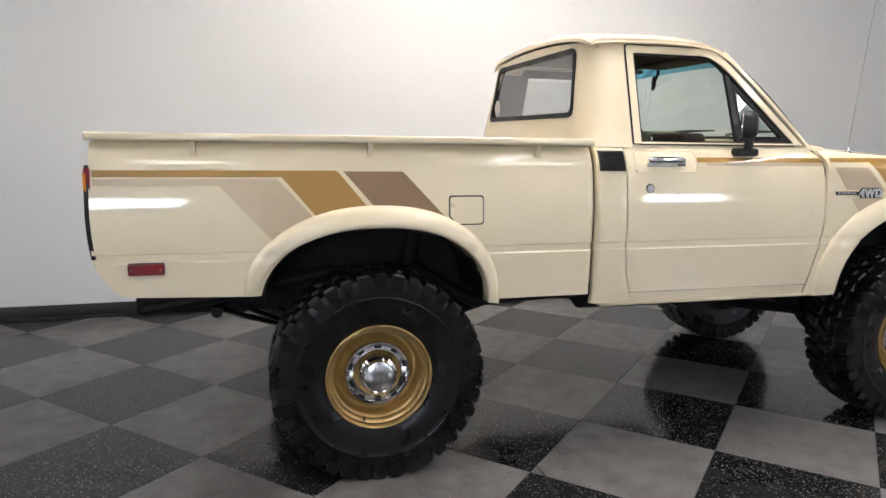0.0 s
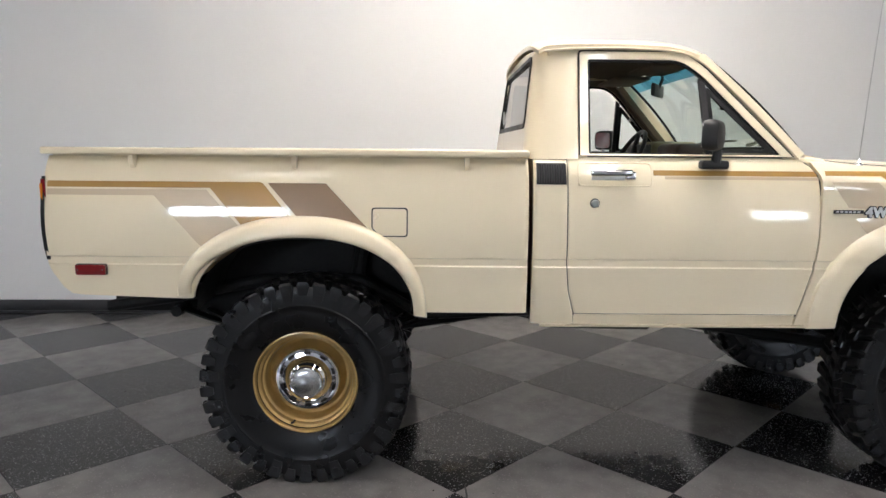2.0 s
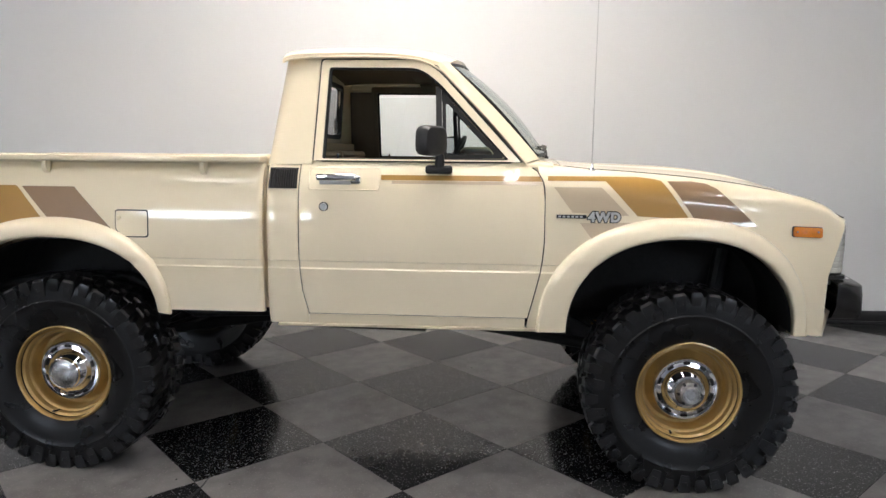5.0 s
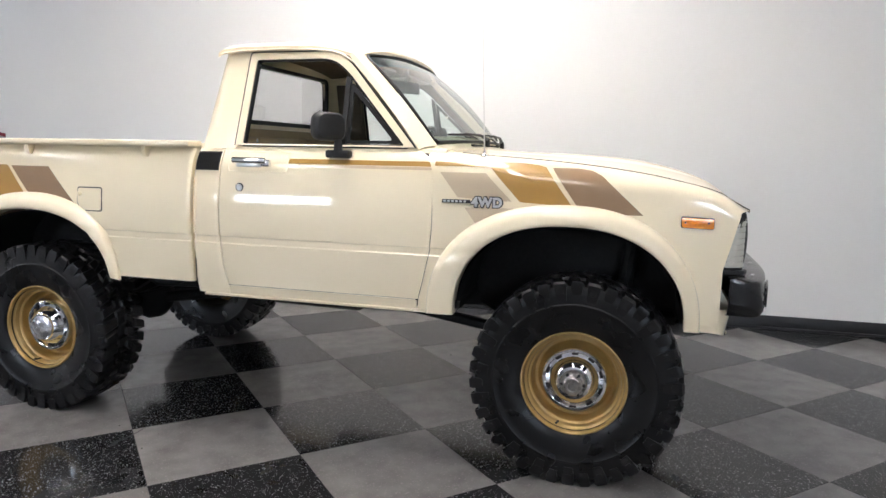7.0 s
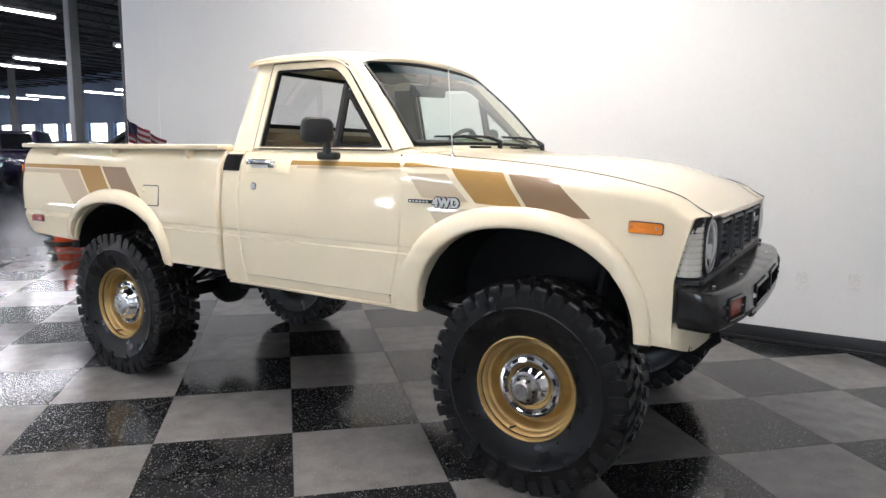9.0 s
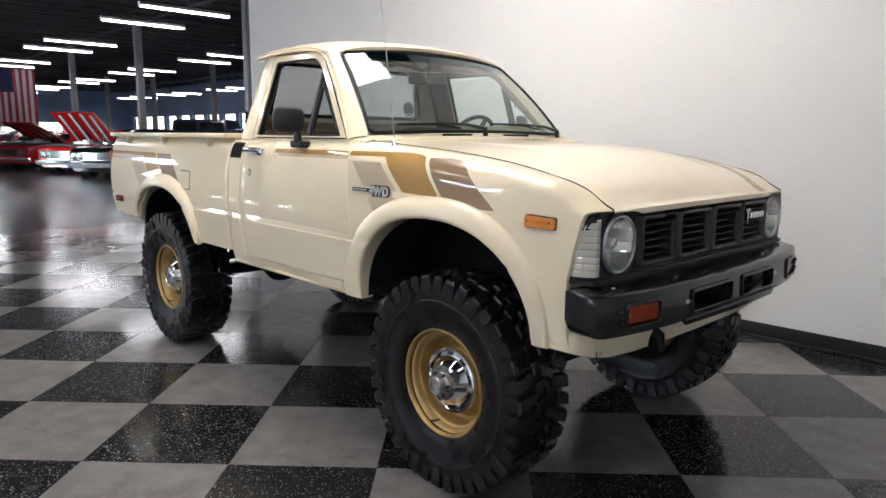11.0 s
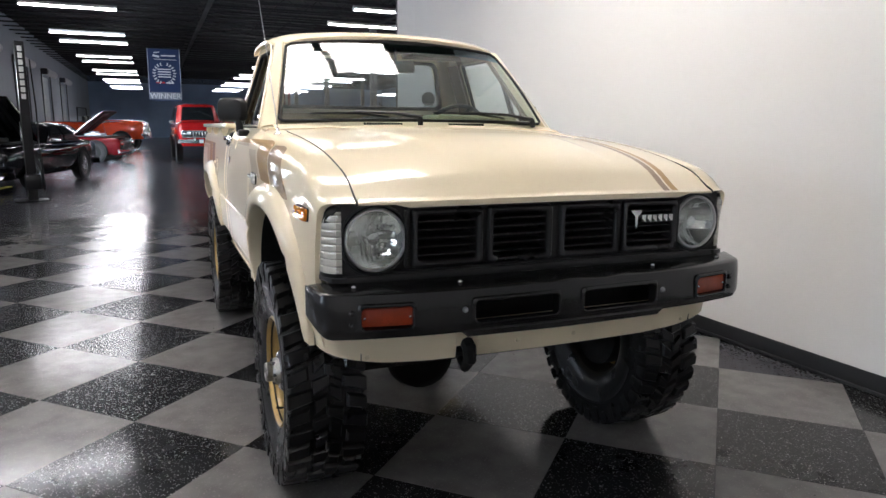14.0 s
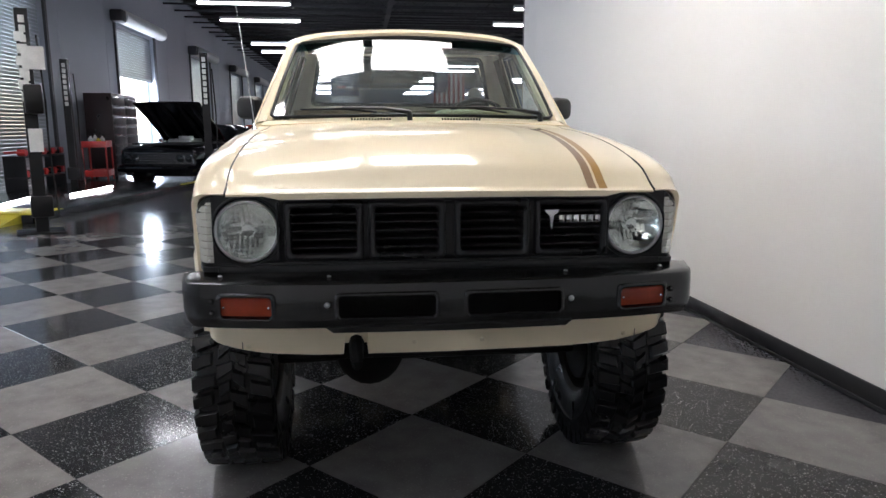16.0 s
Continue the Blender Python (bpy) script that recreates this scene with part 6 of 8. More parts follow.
def make_wheel(front):
    w = new("wheel")
    w.empty_display_size = 0.1
    bm = bmesh.new()
    pr = tyre_profile()
    lathe(bm, pr + [(r, -y) for r, y in reversed(pr[:-1])], 72, "y")
    for v in bm.verts:
        v.co.z = max(v.co.z, -0.4095)
        v.co.y *= 0.93
    part("tyre", bm, RUBBER, w, "black rubber off-road tyre", 30)
    bm = bmesh.new()
    n = 38
    rnd = random.Random(5)
    for i in range(n):
        for q in (-1, 1):
            a = 2 * math.pi * (i + (0.25 if q > 0 else -0.25)) / n
            big = i % 2 == 0
            # shoulder block, wrapping onto the sidewall
            w0, w1 = (0.042, 0.050) if big else (0.045, 0.044)
            lug(bm, a + rnd.uniform(-0.008, 0.008), q * (0.052 if big else 0.066), q * 0.138, w0, w1, 0.396, 0.4195 - rnd.uniform(0, 0.003), 0.045)
            y0, y1, sw = q * 0.128, q * (0.1395 if big else 0.1375), 0.048 if big else 0.043
            inner = 0.338 if big else 0.360
            ring0, ring1 = [], []
            for r, yy, ww in ((0.4135, q * 0.139, sw * 0.8), (0.404, q * (0.1445 if big else 0.142), sw * 0.96), (0.388, q * (0.1435 if big else 0.1415), sw), (inner, q * 0.1385, sw * 0.7)):
                ring0.append([(r * math.cos(a + 0.045 + k * ww / 2 / r), yy, r * math.sin(a + 0.045 + k * ww / 2 / r)) for k in (-1, 1)])
                ring1.append([(r * math.cos(a + 0.045 + k * ww / 2 / r), yy - q * 0.02, r * math.sin(a + 0.045 + k * ww / 2 / r)) for k in (-1, 1)])
            ring_loft(bm, [[x[0], x[1], z[1], z[0]] for x, z in zip(ring0, ring1)])
            # centre block
            lug(bm, a + 0.05 + rnd.uniform(-0.01, 0.01), q * (0.003 if big else -0.008), q * (0.048 if big else 0.056), 0.034, 0.050, 0.396, 0.4205 - rnd.uniform(0, 0.002), 0.06)
            if big:
                bb = bmesh.new()
                box(bb, -0.011, 0.011, -0.0015, 0.0015, -0.011, 0.011, 0.001, 1)
                ca = a + 0.045
                merge(bm, bb, Matrix.Translation((0.376 * math.cos(ca), q * 0.1420, 0.376 * math.sin(ca))) @ Matrix.Rotation(-ca, 4, "Y"))
    for v in bm.verts:
        v.co.z = max(v.co.z, -0.4105)
        v.co.y *= 0.93
    part("tread", bm, TREAD_RUBBER, w, "deep mud-terrain tread blocks", 30)
    bm = bmesh.new()
    lathe(bm, [(0.197, 0.092), (0.208, 0.099), (0.2095, 0.104), (0.2075, 0.1085), (0.2035, 0.1095), (0.200, 0.107), (0.1975, 0.100), (0.1965, 0.088), (0.194, 0.0845), (0.187, 0.082), (0.1845, 0.079), (0.1835, 0.066), (0.1815, 0.061), (0.175, 0.059), (0.172, 0.055), (0.170, 0.035), (0.168, 0.014), (0.162, 0.005), (0.152, 0.003), (0.143, 0.010), (0.134, 0.030), (0.120, 0.040), (0.07, 0.040), (0.05, 0.030)], 64, "y")
    rim = part("rim", bm, RIM_GOLD, w, "gold painted steel wheel", 40)
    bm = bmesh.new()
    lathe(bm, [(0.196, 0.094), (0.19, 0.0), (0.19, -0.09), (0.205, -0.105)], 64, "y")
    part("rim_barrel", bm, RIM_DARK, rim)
    bm = bmesh.new()
    tube(bm, [(0.055, 0.062, -0.176), (0.058, 0.085, -0.174), (0.060, 0.10, -0.170)], [0.004, 0.004, 0.005], 8)
    part("valve", bm, SEAL, rim)
    bm = bmesh.new()
    if front:
        lathe(bm, [(0.129, 0.040), (0.130, 0.052), (0.126, 0.060), (0.116, 0.061), (0.112, 0.058), (0.098, 0.062), (0.084, 0.082), (0.066, 0.098), (0.054, 0.100), (0.052, 0.094), (0.052, 0.07)], 64, "y")
    else:
        lathe(bm, [(0.129, 0.040), (0.130, 0.052), (0.126, 0.060), (0.116, 0.061), (0.112, 0.058), (0.098, 0.062), (0.088, 0.074), (0.078, 0.090), (0.069, 0.097), (0.0665, 0.103), (0.0635, 0.1055), (0.0595, 0.103)], 64, "y")
    cap = part("hub_cap", bm, CHROME, w, "chrome hub cap", 25)
    for i in range(10):
        a = 2 * math.pi * (i + 0.5) / 10
        bm = bmesh.new()
        rr = []
        for r, y in ((0.1135, 0.0600), (0.1045, 0.0628)):
            rr.append([(r * math.cos(a + k), y + 0.0012, r * math.sin(a + k)) for k in (-0.12, -0.06, 0, 0.06, 0.12)])
        vv = [[bm.verts.new(p) for p in row] for row in rr]
        vb = [[bm.verts.new((p[0], p[1] - 0.004, p[2])) for p in row] for row in rr]
        for k in range(4):
            face(bm, (vv[0][k], vv[0][k + 1], vv[1][k + 1], vv[1][k]))
            face(bm, (vv[0][k], vb[0][k], vb[0][k + 1], vv[0][k + 1]))
            face(bm, (vv[1][k], vv[1][k + 1], vb[1][k + 1], vb[1][k]))
        part("cap_slot", bm, SEAL, w)
    if not front:
        bm = bmesh.new()
        lathe(bm, [(0.060, 0.102), (0.057, 0.1045), (0.02, 0.109), (0.0001, 0.110)], 64, "y")
        part("cap_centre", bm, SPUN_STEEL, w, "radially brushed steel cap centre")
    if front:
        bm = bmesh.new()
        lathe(bm, [(0.050, 0.03), (0.050, 0.108), (0.046, 0.114), (0.040, 0.115), (0.036, 0.120), (0.036, 0.140), (0.031, 0.145), (0.020, 0.145), (0.018, 0.138), (0.0001, 0.138)], 40, "y")
        part("locking_hub", bm, HUB_STEEL, w, "steel locking hub")
        for i in range(6):
            a = 2 * math.pi * i / 6
            bm = bmesh.new()
            lathe(bm, [(0.0001, 0.122), (0.0055, 0.122), (0.0065, 0.120), (0.0065, 0.110)], 6, "y", (0.043 * math.cos(a), 0, 0.043 * math.sin(a)))
            part("hub_bolt", bm, STEEL_DARK, w)
    bm = bmesh.new()
    lathe(bm, [(0.0001, -0.02), (0.15, -0.02), (0.15, -0.09), (0.0001, -0.09)], 32, "y")
    part("brake_drum", bm, CHASSIS, w)
    return w

HUB_Z, TRACK = 0.411, 0.709
STEER = 0.0
for front, x in ((False, 0.0), (True, 2.595)):
    w = make_wheel(front)
    w.parent = truck
    turn = STEER if front else 0.0
    w.matrix_basis = pose(x, -TRACK, HUB_Z, 0, 0, 180 + turn)
    c = copy_thing(w, pose(x, TRACK, HUB_Z, 0, 0, turn))
    c.parent = truck

# chassis: rails, axles, springs, shafts
bm = bmesh.new()
for s in (-1, 1):
    box(bm, -0.93, 3.05, min(s * 0.33, s * 0.40), max(s * 0.33, s * 0.40), 0.60, 0.72, 0.006)
for x in (-0.85, -0.35, 0.5, 1.1, 1.9, 2.95):
    box(bm, x - 0.04, x + 0.04, -0.34, 0.34, 0.62, 0.70, 0.006)
part("chassis_frame", bm, CHASSIS, truck)
bm = bmesh.new()
box(bm, 0.90, 2.12, -0.78, 0.78, 0.665, 0.70, 0.004)
part("cab_floor", bm, CHASSIS, truck)
for x, dy in ((0.0, 0.0), (2.595, -0.24)):
    bm = bmesh.new()
    tube(bm, [(x, -0.60, HUB_Z), (x, 0.60, HUB_Z)], 0.042, 12)
    lathe(bm, [(0.0001, -0.14), (0.07, -0.12), (0.125, -0.06), (0.14, 0.0), (0.125, 0.06), (0.07, 0.11), (0.0001, 0.13)], 20, "x", (x, dy, HUB_Z))
    ax = part("axle", bm, CHASSIS, truck)
    for s in (-1, 1):
        bm = bmesh.new()
        half = 0.62 if x == 0.0 else 0.45
        pts = [(x + d, s * 0.46, HUB_Z + 0.09 + 0.13 * (d / half) ** 2) for d in steps(-half, half, 10)]
        for k in range(4):
            L = 1 - 0.2 * k
            ring_loft(bm, [[(x + (p[0] - x) * L, p[1] - 0.03, p[2] - 0.009 * k), (x + (p[0] - x) * L, p[1] + 0.03, p[2] - 0.009 * k), (x + (p[0] - x) * L, p[1] + 0.03, p[2] - 0.009 * k + 0.008), (x + (p[0] - x) * L, p[1] - 0.03, p[2] - 0.009 * k + 0.008)] for p in pts])
        part("leaf_spring", bm, CHASSIS, truck)
        bm = bmesh.new()
        tube(bm, [(x + 0.10, s * 0.52, HUB_Z + 0.02), (x + 0.16, s * 0.50, 0.70)], 0.024, 10)
        tube(bm, [(x + 0.16, s * 0.50, 0.68), (x + 0.2, s * 0.48, 0.95)], 0.032, 10)
        part("shock_absorber", bm, CHASSIS, truck)
        if x == 0.0:
            bm = bmesh.new()
            tube(bm, [(-0.60, s * 0.47, 0.625), (-0.71, s * 0.47, 0.735)], 0.022, 8)
            tube(bm, [(-0.61, s * 0.41, 0.628), (-0.61, s * 0.53, 0.628)], 0.024, 8)
            box(bm, -0.80, -0.66, min(s * 0.42, s * 0.52), max(s * 0.42, s * 0.52), 0.70, 0.79, 0.01)
            part("spring_shackle", bm, CHASSIS, truck)
bm = bmesh.new()
tube(bm, [(0.12, 0, HUB_Z), (1.15, 0.05, 0.56)], 0.034, 10)
tube(bm, [(1.45, -0.12, 0.54), (2.48, -0.24, HUB_Z)], 0.028, 10)
part("propeller_shaft", bm, CHASSIS, truck)
bm = bmesh.new()
box(bm, 1.15, 1.75, -0.16, 0.24, 0.47, 0.70, 0.05, 3)
box(bm, 1.75, 2.75, -0.20, 0.20, 0.55, 0.90, 0.05, 3)
part("gearbox", bm, CHASSIS, truck)
bm = bmesh.new()
tube(bm, [(2.2, -0.30, 0.62), (1.6, -0.33, 0.58), (0.9, -0.34, 0.60), (0.45, -0.50, 0.62), (0.2, -0.56, 0.78), (-0.2, -0.56, 0.78), (-0.6, -0.55, 0.70), (-0.88, -0.56, 0.66)], 0.026, 10)
tube(bm, [(1.5, -0.33, 0.585), (1.05, -0.34, 0.595)], 0.075, 14)
part("exhaust", bm, CHASSIS, truck)
bm = bmesh.new()
box(bm, -0.70, -0.30, -0.30, 0.30, 0.56, 0.76, 0.04, 3)
part("fuel_tank", bm, CHASSIS, truck)
bm = bmesh.new()
tube(bm, [(2.85, -0.55, 0.48), (2.85, 0.45, 0.48)], 0.016, 8)
tube(bm, [(2.72, -0.52, 0.45), (2.72, 0.55, 0.45)], 0.016, 8)
box(bm, 2.88, 2.98, -0.5, 0.5, 0.60, 0.64, 0.01)
part("steering_linkage", bm, CHASSIS, truck)
bm = bmesh.new()
box(bm, 3.0, 3.06, -0.62, 0.62, 0.62, 1.06, 0.01)
part("radiator", bm, CHASSIS, truck)

# cab interior
bm = bmesh.new()
rings = []
for y in (-0.66, 0.66):
    rings.append([(1.80, y, 0.98), (1.70, y, 1.10), (1.70, y, 1.27), (1.725, y, 1.315), (1.77, y, 1.332), (1.96, y, 1.334), (2.02, y, 1.25), (2.02, y, 0.98)])
ring_loft(bm, rings)
dash = part("dashboard", bm, TRIM_OLIVE, truck, "olive tan vinyl dashboard", 50)
bm = bmesh.new()
box(bm, 1.63, 1.88, 0.12, 0.60, 1.24, 1.385, 0.035, 4)
part("instrument_hood", bm, TRIM_OLIVE, dash)
bm = bmesh.new()
box(bm, 1.622, 1.632, 0.15, 0.57, 1.25, 1.37, 0.004)
part("instrument_panel", bm, BLACK_TRIM, dash)
bm = bmesh.new()
box(bm, 1.64, 1.80, -0.22, 0.10, 1.27, 1.372, 0.03, 3)
part("dash_box", bm, textured("dark_brown_dash_pad", (0.05, 0.03, 0.02), 0.6, 0, 0, 0.4, 200, 0.1, 6, 0.15, 0.3, 300), dash)
wheel_m = pose(1.56, 0.36, 1.275, 0, -62, 0)
bm = bmesh.new()
loop = [(0.185 * math.cos(t), 0.185 * math.sin(t), 0) for t in (2 * math.pi * k / 36 for k in range(37))]
tube(bm, loop, 0.0125, 8, False)
sw = part("steering_wheel", bm, BLACK_TRIM, truck, "black steering wheel", m=wheel_m)
bm = bmesh.new()
for t in (0.3, math.pi - 0.3, 1.5 * math.pi):
    tube(bm, [(0, 0, -0.03), (0.183 * math.cos(t), 0.183 * math.sin(t), 0)], [0.022, 0.012], 8)
lathe(bm, [(0.0001, 0.005), (0.05, 0.0), (0.06, -0.03), (0.03, -0.06)], 20, "z")
tube(bm, [(0, 0, -0.05), (0, 0, -0.35)], 0.03, 10)
part("spokes", bm, BLACK_TRIM, sw)
bm = bmesh.new()
box(bm, 1.10, 1.58, -0.66, 0.66, 0.86, 1.00, 0.05, 3)
seat = part("bench_seat", bm, SEAT_BROWN, truck, "reddish brown cloth bench seat with tan top")
bm = bmesh.new()
ring_loft(bm, [[(1.02 + dx, y, z) for dx, z in ((0.0, 0.95), (0.13, 0.95), (0.04, 1.30), (0.0, 1.33), (-0.04, 1.31))] for y in (-0.65, -0.02)])
ring_loft(bm, [[(1.02 + dx, y, z) for dx, z in ((0.0, 0.95), (0.13, 0.95), (0.04, 1.30), (0.0, 1.33), (-0.04, 1.31))] for y in (0.02, 0.65)])
part("seat_back", bm, SEAT_BROWN, seat)
bm = bmesh.new()
tube(bm, [(1.01, -0.65, 1.335), (1.01, -0.02, 1.335)], 0.024, 8); tube(bm, [(1.01, 0.02, 1.335), (1.01, 0.65, 1.335)], 0.024, 8)
part("seat_piping", bm, SEAT_TAN, seat)
for s in (-1, 1):
    bm = bmesh.new()
    box(bm, 1.05, 1.93, min(s * 0.70, s * 0.715), max(s * 0.70, s * 0.715), 0.74, 1.31, 0.006)
    box(bm, 1.2, 1.55, min(s * 0.66, s * 0.70), max(s * 0.66, s * 0.70), 1.06, 1.10, 0.012)
    part("door_trim", bm, SEAT_TAN, truck)
    bm = bmesh.new()
    lathe(bm, [(0.0001, 0.022), (0.006, 0.02), (0.005, 0.0)], 8, "z", (1.17, s * 0.722, 1.325))
    part("lock_button", bm, CHROME, truck)
    bm = bmesh.new()
    box(bm, 1.42, 1.60, min(s * 0.10, s * 0.50), max(s * 0.10, s * 0.50), 1.690, 1.708, 0.008)
    part("sun_visor", bm, HEADLINER, truck, m=pose(0, 0, 0.0))
    bm = bmesh.new()
    plate(bm, [rounded([(1.05, 1.31), (1.09, 1.31), (1.098, 1.70), (0.96, 1.70), (0.94, 1.31)], 0.01)], lambda p: (p[0], s * (upper_y(p[1]) - 0.035), p[1]), lambda p: p - Vector((0, s * 0.012, 0)))
    part("pillar_trim", bm, HEADLINER, truck)
bm = bmesh.new()
box(bm, -0.010, 0.010, -0.105, 0.105, -0.031, 0.031, 0.010, 3)
mir = part("rear_view_mirror", bm, BLACK_TRIM, truck, "black rear view mirror", m=pose(1.602, 0, 1.630, 0, 0, -30))
bm = bmesh.new()
tube(bm, [(0.004, 0, 0.01), (0.02, 0.006, 0.05), (0.016, 0.006, 0.09)], 0.008, 6)
part("mirror_stem", bm, BLACK_TRIM, mir)
bm = bmesh.new()
box(bm, 0.945, 0.965, -0.66, 0.66, 0.72, 1.40, 0.006)
part("back_trim", bm, SEAT_TAN, truck)

# ---------------------------------------------------------------- other vehicles in the hall
def car_paint(name, colour, flake=0.0, coat=1.0):
    return textured(name, colour, 0.22, flake, coat, 0.5, 300, 0.03, 2, 0.05, rough_var=0.03)

CAR_CHROME = textured("bright_car_chrome", (0.85, 0.86, 0.88), 0.17, 0.75, 0, 0.5, 80, 0.03, 20, 0.06, rough_var=0.04)
PAINT_BLACK = textured("black_car_paint", (0.003, 0.003, 0.004), 0.07, 0, 0, 0.36, 300, 0.03, 2, 0.05, rough_var=0.015)
PAINT_RED = car_paint("red_car_paint", (0.42, 0.012, 0.014))
PAINT_DARK_RED = car_paint("dark_red_car_paint", (0.16, 0.01, 0.014))
PAINT_ORANGE = car_paint("orange_red_car_paint", (0.62, 0.055, 0.012))
PAINT_SILVER = car_paint("silver_blue_car_paint", (0.22, 0.26, 0.31), 0.4)
PAINT_WHITE = car_paint("white_car_paint", (0.62, 0.62, 0.6))
PAINT_PURPLE = car_paint("dark_purple_car_paint", (0.03, 0.022, 0.06))
DARK_GLASS = textured("dark_car_glass", (0.012, 0.015, 0.017), 0.06, 0, 0, 0.6, 50, 0.05, 2, 0.05, rough_var=0.02)
ENGINE = textured("dark_engine_bay", (0.02, 0.02, 0.022), 0.5, 0.4, 0, 0.5, 40, 0.4, 12, 0.5, 0.5, 30)
CAR_TYRE = textured("car_tyre_rubber", (0.014, 0.014, 0.015), 0.6, 0, 0, 0.4, 100, 0.2, 8, 0.2)
YELLOW = textured("yellow_safety_paint", (0.55, 0.45, 0.03), 0.5, 0, 0, 0.4, 60, 0.1, 5, 0.2)
BLACK_STEEL = textured("black_powder_coated_steel", (0.006, 0.006, 0.007), 0.42, 0, 0, 0.28, 80, 0.15, 3, 0.25)
TOOL_RED = textured("red_tool_cart_enamel", (0.42, 0.02, 0.018), 0.42, 0, 0.3, 0.5, 80, 0.08, 5, 0.15)
PAPER = textured("white_paper", (0.7, 0.7, 0.68), 0.7, 0, 0, 0.3, 60, 0.05, 8, 0.08)
NAVY = textured("navy_banner_cloth", (0.018, 0.032, 0.085), 0.8, 0, 0, 0.2, 200, 0.1, 2, 0.12)
BANNER_WHITE = textured("white_banner_print", (0.5, 0.52, 0.56), 0.8, 0, 0, 0.2, 200, 0.05, 2, 0.05)
BANNER_RED = textured("red_banner_print", (0.32, 0.02, 0.03), 0.8, 0, 0, 0.2, 200, 0.05, 2, 0.05)
FLAG_RED = textured("red_flag_cloth", (0.13, 0.018, 0.024), 0.85, 0, 0, 0.2, 200, 0.08, 3, 0.1)
FLAG_WHITE = textured("white_flag_cloth", (0.24, 0.23, 0.24), 0.85, 0, 0, 0.2, 200, 0.05, 3, 0.08)
FLAG_BLUE = textured("blue_flag_cloth", (0.010, 0.012, 0.035), 0.85, 0, 0, 0.2, 200, 0.08, 3, 0.1)
CONE_ORANGE = textured("orange_cone_plastic", (0.65, 0.075, 0.012), 0.5, 0, 0, 0.4, 100, 0.05, 4, 0.1)


def road_wheel(x, y, r, parent, chrome=True):
    w = new("wheel")
    w.parent = parent
    w.matrix_basis = pose(x, y, r, 0, 0, 0 if y > 0 else 180)
    bm = bmesh.new()
    k = r / 0.34
    lathe(bm, [(0.19 * k, 0.09), (0.22 * k, 0.105), (0.28 * k, 0.112), (0.325 * k, 0.10), (0.34 * k, 0.07), (0.34 * k, -0.07), (0.325 * k, -0.1), (0.22 * k, -0.1)], 32, "y")
    for v in bm.verts:
        v.co.z = max(v.co.z, -r + 0.001)
    part("tyre", bm, CAR_TYRE, w)
    bm = bmesh.new()
    lathe(bm, [(0.21 * k, 0.075), (0.205 * k, 0.10), (0.195 * k, 0.095), (0.17 * k, 0.05), (0.10 * k, 0.045), (0.075 * k, 0.07), (0.05 * k, 0.085), (0.0001, 0.09)], 32, "y")
    for i in range(5):
        a = 2 * math.pi * i / 5
        tube(bm, [(0.05 * k * math.cos(a), 0.075, 0.05 * k * math.sin(a)), (0.18 * k * math.cos(a), 0.07, 0.18 * k * math.sin(a))], [0.03, 0.022], 6)
    part("rim", bm, CAR_CHROME if chrome else BRUSHED, w)


